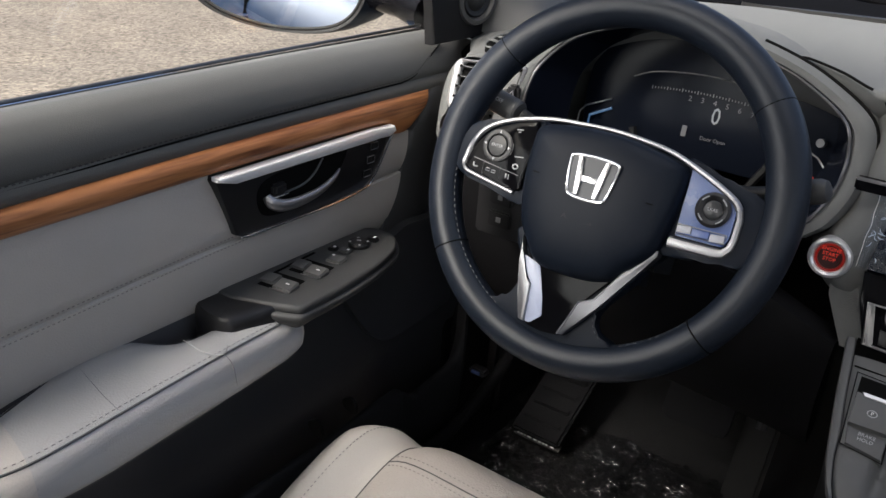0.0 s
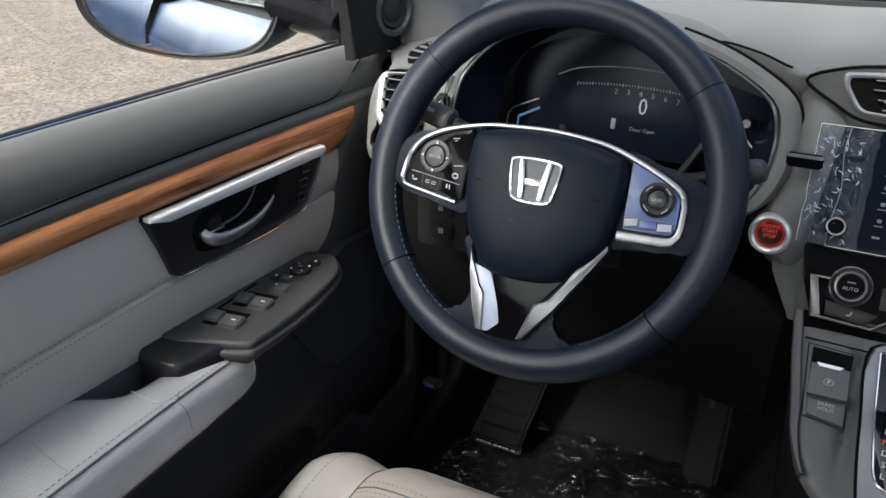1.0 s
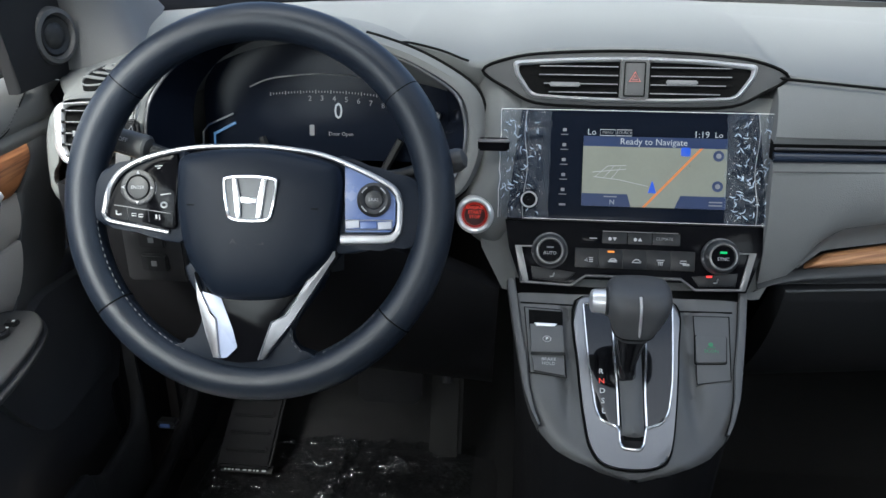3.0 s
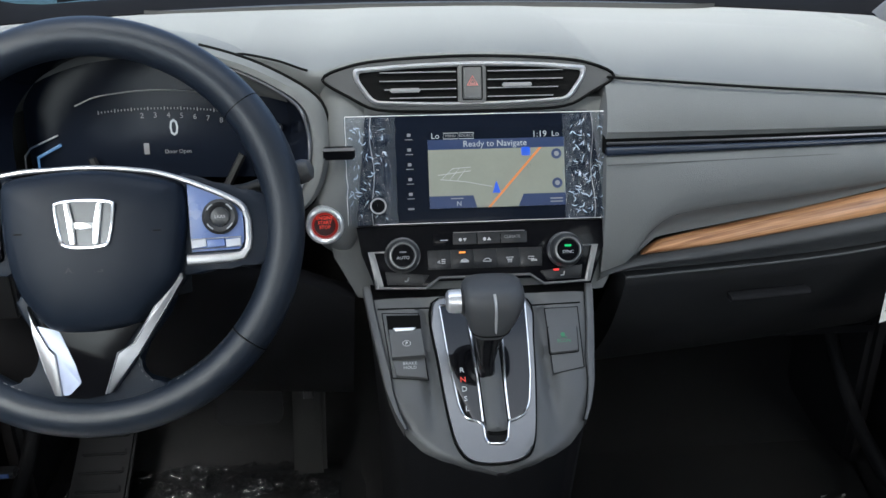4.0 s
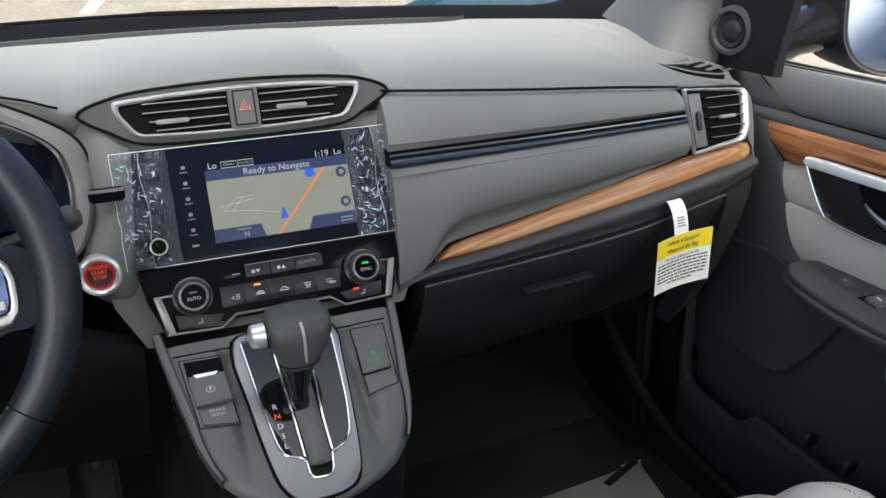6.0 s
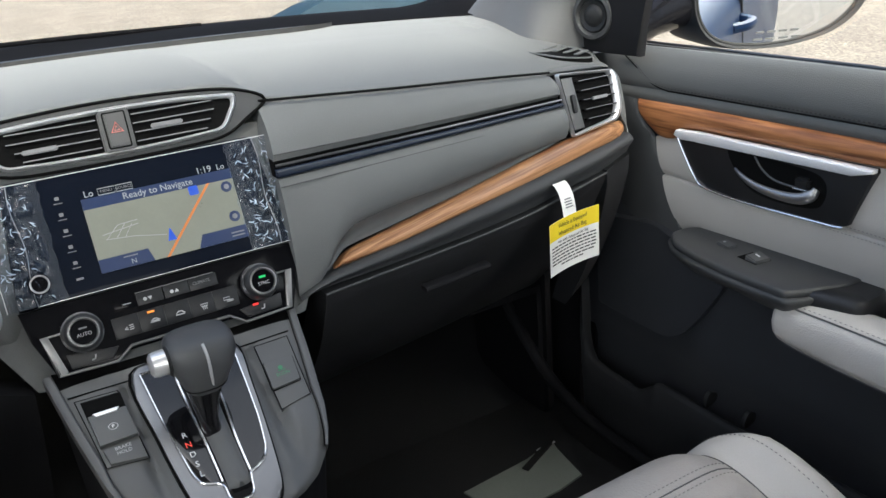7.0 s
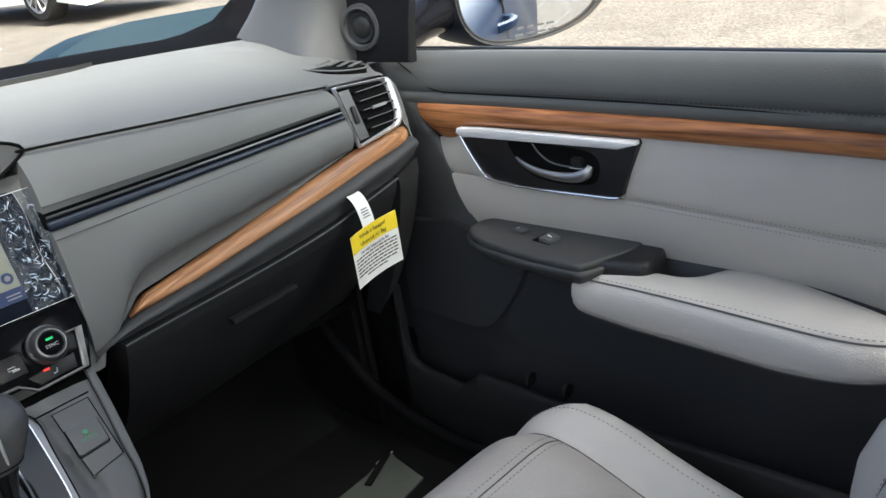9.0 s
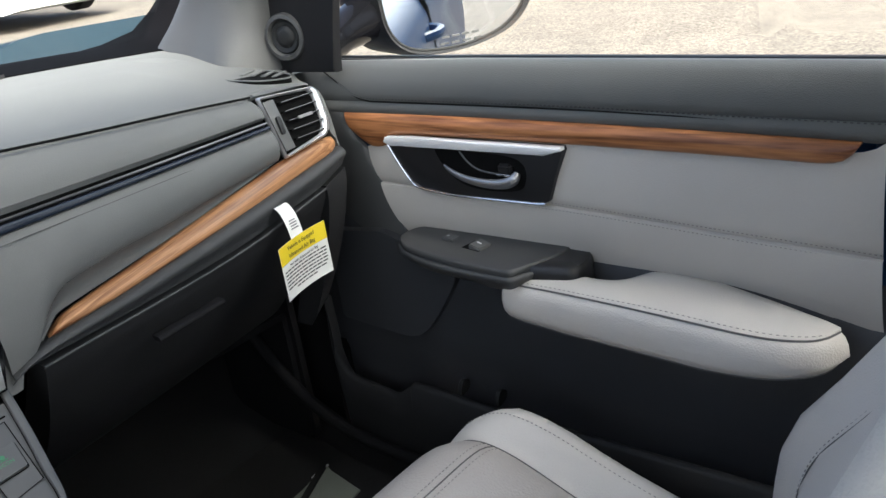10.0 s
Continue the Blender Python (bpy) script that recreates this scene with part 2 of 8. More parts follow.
EMBOSS = mat("embossed_leather", (0.011, 0.012, 0.015), 0.6, spread=0.02)
SURROUND = mat("satin_surround_metal", (0.22, 0.22, 0.222), 0.34, 0.8, spread=0.04, spread_scale=40)
KNOB_GREY = mat("dark_knob_plastic", (0.030, 0.031, 0.033), 0.32, spread=0.05)
KEY_BLACK = mat("satin_black_key", (0.010, 0.0105, 0.012), 0.35, spread=0.03, spec=0.35)
LEATHER_R = mat("rim_leather", (0.0100, 0.0142, 0.0225), 0.38, grain=0.15, scale=1500, spread=0.1, spec=0.38)
SEAM_D = mat("soft_dash_crease", (0.050, 0.052, 0.051), 0.7, spread=0.02)
KNOB = mat("knob_leather", (0.050, 0.051, 0.053), 0.5, grain=0.2, scale=1300, spread=0.08)
GREEN_DIM = mat("dim_green_print", (0.05, 0.22, 0.10), 0.5, spread=0.02)
WHEEL_ALU = mat("grey_alloy", (0.5, 0.5, 0.52), 0.3, 1.0)


def ground_mat():
    """Pale, sandy, chip-sealed asphalt."""
    m = mat("pale_chip_asphalt", (0.134, 0.116, 0.098), 0.9, spread=0.26, spread_scale=2.5)
    nt, b = m.node_tree, m.node_tree.nodes["Principled BSDF"]
    co, vor, ramp, mul = (nt.nodes.new(k) for k in ("ShaderNodeTexCoord", "ShaderNodeTexVoronoi", "ShaderNodeValToRGB", "ShaderNodeMixRGB"))
    vor.inputs["Scale"].default_value = 60
    nt.links.new(co.outputs["Object"], vor.inputs["Vector"])
    nt.links.new(vor.outputs["Color"], ramp.inputs[0])
    ramp.color_ramp.elements[0].color, ramp.color_ramp.elements[1].color = (0.28, 0.27, 0.26, 1), (1.62, 1.60, 1.56, 1)
    mul.blend_type, mul.inputs[0].default_value = "MULTIPLY", 1.0
    old = b.inputs["Base Color"].links[0].from_socket
    nt.links.new(old, mul.inputs[1])
    nt.links.new(ramp.outputs[0], mul.inputs[2])
    nt.links.new(mul.outputs[0], b.inputs["Base Color"])
    return m


GROUND = ground_mat()


# ---- building helpers ----
def part(name, bm, material, parent=None, label="", smooth=38, at=None):
    """Links a bmesh, built in world places, as one mesh object under a thing or a part."""
    bmesh.ops.remove_doubles(bm, verts=bm.verts, dist=1e-5)
    bmesh.ops.recalc_face_normals(bm, faces=bm.faces)
    me = bpy.data.meshes.new(name)
    bm.to_mesh(me)
    bm.free()
    for p in me.polygons:
        p.use_smooth = True
    me.set_sharp_from_angle(angle=radians(smooth))
    me.materials.append(material)
    ob = new(name, me)
    if parent is not None:
        ob.parent = parent
        if parent.type == "EMPTY":
            ob.matrix_parent_inverse = Matrix.Translation(parent.location).inverted()
    if label:
        tagged(ob, label)
    return ob


def thing(name, at, label, category, group="", kind=""):
    e = new(name)
    e.location = at
    e.empty_display_size = 0.05
    return tagged(e, label, category, group, kind)


def basis(origin, u, v):
    """Maps (u, v, w) of a plane to the world; w points out of it."""
    u, v = Vector(u).normalized(), Vector(v).normalized()
    w = u.cross(v)
    return Matrix(((u.x, v.x, w.x, origin[0]), (u.y, v.y, w.y, origin[1]), (u.z, v.z, w.z, origin[2]), (0, 0, 0, 1)))


def prism(outline, depth, m=Matrix(), bevel=0.001, segs=2, bm=None, base=0.0):
    """A plate of the outline's shape, from base to depth along w, with its outer rim rounded."""
    bm = bm or bmesh.new()
    lo = [bm.verts.new(m @ Vector((u, v, base))) for u, v in outline]
    hi = [bm.verts.new(m @ Vector((u, v, depth))) for u, v in outline]
    n = len(outline)
    bm.faces.new(lo[::-1])
    top = bm.faces.new(hi)
    for i in range(n):
        bm.faces.new((lo[i], lo[(i + 1) % n], hi[(i + 1) % n], hi[i]))
    if bevel:
        bmesh.ops.bevel(bm, geom=list(top.edges), offset=bevel, segments=segs, profile=0.6, affect="EDGES", clamp_overlap=True)
    return bm


def round_rect(w, h, r, cx=0.0, cy=0.0, n=5):
    pts = []
    for qx, qy, a in ((1, 1, 0), (-1, 1, 90), (-1, -1, 180), (1, -1, 270)):
        for i in range(n + 1):
            t = radians(a + 90 * i / n)
            pts.append((cx + qx * (w / 2 - r) + r * math.cos(t), cy + qy * (h / 2 - r) + r * math.sin(t)))
    return pts


def fillet(pts, r, n=4):
    """A polygon with rounded corners; r: one radius or one for each corner."""
    pts, out = [Vector((*p, 0)) for p in pts], []
    for i, p in enumerate(pts):
        a, b = (pts[i - 1] - p), (pts[(i + 1) % len(pts)] - p)
        rr = r[i] if isinstance(r, (list, tuple)) else r
        k = min(rr, a.length * 0.45, b.length * 0.45)
        q0, q1 = p + a.normalized() * k, p + b.normalized() * k
        for j in range(n + 1):
            t = j / n
            q = q0 * (1 - t) ** 2 + p * 2 * t * (1 - t) + q1 * t * t
            out.append((q.x, q.y))
    return out


def disc(r, cx=0.0, cy=0.0, n=32):
    return [(cx + r * math.cos(2 * math.pi * i / n), cy + r * math.sin(2 * math.pi * i / n)) for i in range(n)]


def smooth_line(pts, per=6, closed=False):
    """Catmull-Rom through the points."""
    pts = [Vector(p) for p in pts]
    n, out = len(pts), []
    for i in range(n if closed else n - 1):
        p1, p2 = pts[i], pts[(i + 1) % n]
        p0 = pts[(i - 1) % n] if closed or i else p1 * 2 - p2
        p3 = pts[(i + 2) % n] if closed or i + 2 < n else p2 * 2 - p1
        for k in range(per):
            t = k / per
            out.append(0.5 * (2 * p1 + (p2 - p0) * t + (2 * p0 - 5 * p1 + 4 * p2 - p3) * t * t + (3 * p1 - p0 - 3 * p2 + p3) * t ** 3))
    return out if closed else out + [pts[-1]]


def smooth2(pts, per=5):
    """A closed rounded outline through 2D points."""
    return [(p.x, p.y) for p in smooth_line([(x, y, 0) for x, y in pts], per, True)]


def smooth_line_2(pts, per=5):
    return [(p.x, p.y) for p in smooth_line([(x, y, 0) for x, y in pts], per)]


def resample(pts, n):
    pts = [Vector(p) for p in pts]
    d = [0.0]
    for a, b in zip(pts, pts[1:]):
        d.append(d[-1] + (b - a).length)
    out, k = [], 0
    for i in range(n):
        s = d[-1] * i / (n - 1)
        while k < len(d) - 2 and d[k + 1] < s:
            k += 1
        out.append(pts[k].lerp(pts[k + 1], (s - d[k]) / max(1e-9, d[k + 1] - d[k])))
    return out


def loft(rows, bm=None, ring=False, caps=False, close=False):
    """A skin over rows of equally many points. ring: each row is closed; close: the last row meets the first."""
    bm = bm or bmesh.new()
    vs = [[bm.verts.new(p) for p in row] for row in rows]
    nr, nc = len(rows), len(rows[0])
    for a in range(nr if close else nr - 1):
        for b in range(nc if ring else nc - 1):
            bm.faces.new((vs[a][b], vs[a][(b + 1) % nc], vs[(a + 1) % nr][(b + 1) % nc], vs[(a + 1) % nr][b]))
    if caps:
        bm.faces.new(vs[0][::-1])
        bm.faces.new(vs[-1])
    return bm


def tube(pts, r, n=8, closed=False, bm=None, flat=1.0, up=(0, 0, 1)):
    """A round bar along a line; r may be a list. flat squeezes it along up."""
    pts = [Vector(p) for p in pts]
    rows, m = [], len(pts)
    for i, p in enumerate(pts):
        a = pts[(i - 1) % m] if closed or i else p
        b = pts[(i + 1) % m] if closed or i < m - 1 else p
        d = (b - a).normalized()
        side = d.cross(Vector(up))
        side = side.normalized() if side.length > 1e-4 else d.orthogonal().normalized()
        top = side.cross(d)
        rr = r[i] if isinstance(r, (list, tuple)) else r
        rows.append([p + side * rr * math.cos(2 * math.pi * k / n) + top * rr * flat * math.sin(2 * math.pi * k / n) for k in range(n)])
    return loft(rows, bm, ring=True, caps=not closed, close=closed)


def lathe(profile, m=Matrix(), n=32, bm=None):
    """Turns (radius, w) pairs about w."""
    rows = [[m @ Vector((max(r, 1e-5) * math.cos(2 * math.pi * k / n), max(r, 1e-5) * math.sin(2 * math.pi * k / n), w)) for k in range(n)] for r, w in profile]
    return loft(rows, bm, ring=True)


def skin(top, bottom, bulge, out, nu=40, nv=10, thick=0.012, roll=0.006, lip=0.1, power=1.0):
    """A padded panel between two lines, bulging along out, its upper and lower rims rolled in, closed behind."""
    a, b, out = resample(top, nu), resample(bottom, nu), Vector(out)
    rows = []
    for j in range(nv + 1):
        v = j / nv
        edge = min(v, 1 - v)
        lift = bulge * math.sin(math.pi * v) ** power - (roll * (1 - edge / lip) ** 2 if edge < lip else 0)
        rows.append([a[i].lerp(b[i], v) + out * lift for i in range(nu)])
    back = [[p - out * (thick + (roll if j in (0, nv) else 0)) for p in rows[j]] for j in (nv, 0)]
    bm = loft(rows + back, close=True)
    for i in (0, nu - 1):
        loop = [v for v in bm.verts if any((v.co - rows[j][i]).length < 1e-7 for j in range(nv + 1)) or any((v.co - back[k][i]).length < 1e-7 for k in (0, 1))]
        try:
            bmesh.ops.contextual_create(bm, geom=[e for e in bm.edges if e.is_boundary and e.verts[0] in loop and e.verts[1] in loop])
        except RuntimeError:
            pass
    return bm


def box(c, s, m=Matrix(), bevel=0.002, bm=None, segs=2):
    bm = bm or bmesh.new()
    r = bmesh.ops.create_cube(bm, size=1)["verts"]
    for v in r:
        v.co = m @ (Vector(c) + Vector((v.co.x * s[0], v.co.y * s[1], v.co.z * s[2])))
    if bevel:
        es = {e for v in r for e in v.link_edges}
        bmesh.ops.bevel(bm, geom=list(es), offset=bevel, segments=segs, affect="EDGES", clamp_overlap=True)
    return bm


def lettering(name, text, size, m, material, parent, label="", align="CENTER", squeeze=1.0, thick=0.0002):
    """Raised writing, its base line's centre at m's origin."""
    cu = bpy.data.curves.new(name, "FONT")
    cu.body, cu.size, cu.extrude, cu.align_x, cu.align_y, cu.resolution_u = text, size, thick, align, "CENTER", 2
    tmp = bpy.data.objects.new(name, cu)
    scene.collection.objects.link(tmp)
    bpy.context.view_layer.update()
    me = bpy.data.meshes.new_from_object(tmp)
    bpy.data.objects.remove(tmp)
    me.transform(m @ Matrix.Diagonal((squeeze, 1, 1, 1)))
    me.materials.append(material)
    ob = new(name, me)
    ob.parent = parent
    if parent.type == "EMPTY":
        ob.matrix_parent_inverse = Matrix.Translation(parent.location).inverted()
    if label:
        tagged(ob, label)
    return ob


def stitches(name, line, material, parent, step=0.006, r=0.0006, label="", lift=(0, 0, 0)):
    """A row of short thread stitches along a line, joined as one part."""
    n = max(3, int(sum((Vector(b) - Vector(a)).length for a, b in zip(line, line[1:])) / step))
    pts, bm = resample(line, n * 2), bmesh.new()
    for i in range(0, n * 2 - 1, 2):
        tube([pts[i] + Vector(lift), pts[i].lerp(pts[i + 1], 0.9) + Vector(lift)], r, 5, bm=bm)
    return tagged(part(name, bm, material, parent, label), kind="stuff")


def mir(p, s):
    return Vector((p[0] * s, p[1], p[2]))


# ---- setting: ground, roof, floor ----
def build_ground():
    bm = bmesh.new()
    slope = math.tan(radians(2.4))
    vs = [bm.verts.new((x, y, (y - 0.6) * slope)) for x, y in ((-900, -900), (900, -900), (900, 900), (-900, 900))]
    bm.faces.new(vs)
    tagged(part("ground", bm, GROUND), "pale sandy chip-sealed asphalt car park", "ground", kind="structure")
    for x0, y0, x1, y1 in ((3.97, 11.2, 4.87, 18.0), (-0.12, 9.4, 0.75, 16.0)):
        d = Vector((x1 - x0, y1 - y0, 0)).normalized()
        n = Vector((-d.y, d.x, 0)) * 0.075
        bm = bmesh.new()
        q = [Vector((x0, y0, 0)) + n, Vector((x0, y0, 0)) - n, Vector((x1, y1, 0)) - n, Vector((x1, y1, 0)) + n]
        lo = [bm.verts.new((p.x, p.y, (p.y - 0.6) * slope - 0.01)) for p in q]
        hi = [bm.verts.new((p.x, p.y, (p.y - 0.6) * slope + 0.004)) for p in q]
        bm.faces.new(hi)
        for i in range(4):
            bm.faces.new((lo[i], lo[(i + 1) % 4], hi[(i + 1) % 4], hi[i]))
        tagged(part("parking_line", bm, LINE_PAINT), "white painted parking bay line on pale asphalt", "parking line", "parking bay lines", "structure")


build_ground()
GSLOPE = math.tan(radians(2.4))


def build_shell():
    # floor pan with carpet, footwell walls
    bm = bmesh.new()
    prof = [(-1.9, 0.44), (-1.0, 0.44), (-0.6, 0.405), (0.15, 0.40), (0.32, 0.44), (0.52, 0.66), (0.55, 0.9)]
    xs = np.linspace(-0.70, 0.70, 29)
    loft([[(x, y, z + 0.11 * math.exp(-((x / 0.11) ** 4))) for x in xs] for y, z in prof], bm)
    loft([[(x, y - 0.0, z - 0.03 + 0.11 * math.exp(-((x / 0.11) ** 4))) for x in xs] for y, z in prof], bm)
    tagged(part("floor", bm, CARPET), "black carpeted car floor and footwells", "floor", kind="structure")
    # roof lining
    bm = bmesh.new()
    rows = []
    for y, hw, z in ((-0.38, 0.56, 1.555), (-0.55, 0.57, 1.585), (-1.2, 0.58, 1.60), (-2.0, 0.56, 1.58), (-2.3, 0.54, 1.54)):
        rows.append([(hw * u, y, z - 0.03 * u * u) for u in np.linspace(-1, 1, 15)])
    loft(rows, bm)
    loft([[(p[0], p[1], p[2] + 0.02) for p in r] for r in rows], bm)
    tagged(part("ceiling", bm, HEADLINER), "light grey woven roof lining", "ceiling", kind="structure")
    # outer roof
    bm = loft([[(p[0] * 1.12, p[1], p[2] + 0.05) for p in r] for r in rows])
    loft([[(p[0] * 1.12, p[1], p[2] + 0.065) for p in r] for r in rows], bm)
    tagged(part("car_roof", bm, PAINT), "blue painted car roof", "car roof", kind="structure")
    # side rails and pillars behind the front doors
    for s in (1, -1):
        bm = bmesh.new()
        tube([mir(p, s) for p in ((0.62, -0.34, 1.54), (0.625, -0.6, 1.565), (0.63, -1.3, 1.575), (0.62, -2.1, 1.55))], 0.05, 10, bm=bm)
        tagged(part("trim", bm, HEADLINER), "grey trim of the roof rail", "trim", kind="structure")
        bm = box((0, 0, 0), (0.06, 0.14, 0.50), pose(0.70 * s, -0.93, 1.30, 0, -8 * s), 0.02)
        tagged(part("trim", bm, PILLAR), "grey trim of the middle pillar", "trim", kind="structure")
        bm = box((0, 0, 0), (0.07, 0.12, 0.66), pose(0.72 * s, -0.92, 0.73), 0.02)
        tagged(part("trim", bm, FOOT), "black lower trim of the middle pillar", "trim", kind="structure")
        bm = box((0, 0, 0), (0.06, 0.30, 0.65), pose(0.66 * s, -2.15, 1.28, 20, -8 * s), 0.02)
        tagged(part("trim", bm, PILLAR), "grey trim of the rear pillar", "trim", kind="structure")
        bm = box((0.76 * s, -1.55, 0.75), (0.10, 1.15, 0.62), bevel=0.02)
        tagged(part("trim", bm, DASH_HARD), "dark inner lining of the rear door", "trim", kind="structure")
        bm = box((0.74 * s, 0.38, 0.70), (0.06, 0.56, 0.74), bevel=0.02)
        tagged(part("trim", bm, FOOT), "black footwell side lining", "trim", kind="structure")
    bm = box((0, -2.25, 0.75), (1.4, 0.08, 0.62), bevel=0.02)
    tagged(part("trim", bm, DASH_HARD), "dark lining of the tailgate", "trim", kind="structure")
    rows = [[(x, y - 0.10 * (abs(x) / 0.84) ** 2 * -1, z) for x in np.linspace(-0.84, 0.84, 21)] for y, z in ((-2.34, 1.06), (-2.50, 0.98), (-2.62, 0.86), (-2.66, 0.66), (-2.66, 0.46), (-2.60, 0.36))]
    bm = loft(rows)
    loft([[(p[0] * 0.98, p[1] + 0.02, p[2]) for p in r] for r in rows], bm)
    tagged(part("tailgate", bm, PAINT, smooth=60), "blue painted tailgate that closes the car", "tailgate", kind="structure")


build_shell()


def build_rear_bench():
    e = thing("rear_bench", (0, -1.6, 0.44), "grey leather rear bench seat behind the front seats", "seat")
    part("seat_cushion", box((0, -1.50, 0.60), (1.28, 0.50, 0.18), bevel=0.05, segs=4), LEATHER_G, e)
    part("backrest", box((0, 0, 0), (1.28, 0.16, 0.62), pose(0, -1.83, 0.95, -16), 0.05, segs=4), LEATHER_G, e)


build_rear_bench()


# ---- windscreen, cowl, bonnet, body ----
def fy(x):
    return 0.505 - 0.125 * (abs(x) / 0.69) ** 2.4


def fz(x):
    return 1.106 - 0.012 * (abs(x) / 0.69) ** 2


def build_front():
    xs = np.linspace(-0.72, 0.72, 41)
    wide = np.linspace(-0.83, 0.83, 47)
    up = lambda x: 0.30 * max(0, abs(x) - 0.67) + 0.9 * max(0, abs(x) - 0.77)
    bm = loft([[(x, fy(x) + dy, fz(x) + dz + k * up(x)) for x in wide] for dy, dz, k in ((-0.01, -0.03, 0), (0.005, 0.002, 0), (0.09, 0.012, 0.6), (0.17, 0.010, 1), (0.21, 0.002, 1), (0.25, -0.12, 0), (-0.01, -0.12, 0))], close=True)
    tagged(part("windscreen_base", bm, FRIT), "black band along the foot of the windscreen", "trim", kind="structure")
    # glass
    bm = bmesh.new()
    rows = []
    for v in np.linspace(0, 1, 9):
        rows.append([(x * (1 - 0.22 * v), (fy(x) + 0.10) * (1 - v) + (-0.34 - 0.06 * (x / 0.7) ** 2) * v, (fz(x) + 0.012) * (1 - v) + 1.575 * v + 0.03 * math.sin(math.pi * v) - 0.02 * v * (x / 0.7) ** 2) for x in xs])
    loft(rows, bm)
    loft([[(p[0], p[1] + 0.004, p[2] + 0.003) for p in r] for r in rows], bm)
    g = tagged(part("window_1", bm, GLASS), "clear curved windscreen", "windscreen", kind="structure")
    g.visible_shadow = False
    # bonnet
    e = thing("bonnet", (0, 1.2, 0.95), "blue car bonnet with raised wings, coloured dark as in shade", "car bonnet")
    bm = bmesh.new()
    rows = []
    def rise(q):
        k = min(1, max(0, (q - 0.27) / 0.48))
        return k * k * (3 - 2 * k)
    for y, z, hw, lift in ((0.70, 1.00, 0.86, 0.0), (0.78, 1.015, 0.88, 0.155), (0.95, 1.005, 0.88, 0.150), (1.2, 0.955, 0.86, 0.13), (1.5, 0.89, 0.76, 0.04), (1.68, 0.80, 0.68, 0), (1.74, 0.64, 0.62, 0)):
        rows.append([(hw * u, y - 0.20 * abs(u) ** 3, z - 0.03 + lift * rise(abs(u)) - 0.6 * max(0, abs(u) - 0.95)) for u in np.linspace(-1, 1, 41)])
    loft(rows, bm)
    part("bonnet_panel", bm, BONNET_SHADED, e)
    # wipers
    for s, a, b in ((1, (0.28, 0.61, 1.116), (-0.38, 0.615, 1.119)), (-1, (-0.25, 0.61, 1.116), (-0.62, 0.55, 1.113))):
        w = thing("windscreen_wiper", a, "black windscreen wiper at rest along the glass foot", "wiper", "windscreen wipers")
        part("wiper_arm", tube(smooth_line([a, (a[0] * 0.7 + b[0] * 0.3, 0.612, 1.122), ((a[0] + b[0]) / 2, 0.618, 1.124)]), 0.004, 8), FRIT, w)
        part("wiper_blade", tube(smooth_line([((a[0] * 0.8 + b[0] * 0.2), 0.612, 1.121), ((a[0] + b[0]) / 2, 0.618, 1.124), b]), 0.003, 8), FRIT, w)


build_front()


def build_pillar(s):
    low = smooth_line([mir(p, s) for p in ((0.715, 0.43, 1.085), (0.690, 0.375, 1.098), (0.655, 0.25, 1.080), (0.612, 0.125, 1.068), (0.645, 0.088, 1.062), (0.70, 0.075, 1.062))], 5)
    mid = smooth_line([mir(p, s) for p in ((0.725, 0.34, 1.165), (0.70, 0.298, 1.165), (0.675, 0.22, 1.165), (0.655, 0.13, 1.165), (0.672, 0.085, 1.165), (0.71, 0.075, 1.165))], 5)
    up = smooth_line([mir(p, s) for p in ((0.70, 0.17, 1.30), (0.675, 0.13, 1.30), (0.652, 0.08, 1.30), (0.643, 0.03, 1.30), (0.655, -0.01, 1.30), (0.69, -0.02, 1.30))], 5)
    top = smooth_line([mir(p, s) for p in ((0.64, -0.30, 1.57), (0.60, -0.33, 1.56), (0.58, -0.37, 1.55), (0.575, -0.40, 1.54), (0.59, -0.43, 1.53), (0.62, -0.43, 1.53))], 5)
    cols = [smooth_line([low[i], mid[i], up[i], top[i]], 4) for i in range(len(low))]
    bm = loft(cols)
    loft([[p + Vector((0.012 * s, 0.006, 0)) for p in c] for c in cols], bm)
    tagged(part("trim", bm, PILLAR, smooth=60), "light grey plastic trim of the windscreen pillar", "pillar trim", "windscreen pillar trims", "structure")


build_pillar(1), build_pillar(-1)


# ---- dashboard ----
DISP = basis((0.005, -0.02, 1.045), (1, 0, 0), (0, 0.42, 1))
CONS = basis((-0.001, -0.10, 0.865), (1, 0, 0), (0, 1.733, 1))
REAR_EDGE = [(-0.70, 0.06, 1.052), (-0.664, 0.005, 1.050), (-0.648, -0.028, 1.050), (-0.62, -0.040, 1.056), (-0.59, -0.036, 1.060), (-0.555, 0.02, 1.078), (-0.50, 0.05, 1.098), (-0.42, 0.06, 1.116), (-0.33, 0.055, 1.118), (-0.272, 0.026, 1.110), (-0.250, 0.020, 1.110), (-0.213, 0.008, 1.104),
             (-0.174, -0.004, 1.094), (-0.14, 0.002, 1.101), (-0.10, 0.004, 1.108), (0, 0.004, 1.111), (0.10, 0.004, 1.107), (0.135, 0.003, 1.099), (0.158, -0.002, 1.087), (0.20, -0.028, 1.084),
             (0.31, -0.040, 1.077), (0.42, -0.044, 1.070), (0.518, -0.046, 1.062), (0.535, -0.038, 1.062), (0.59, -0.036, 1.060), (0.62, -0.040, 1.056), (0.648, -0.028, 1.050), (0.664, 0.005, 1.050), (0.70, 0.06, 1.052)]


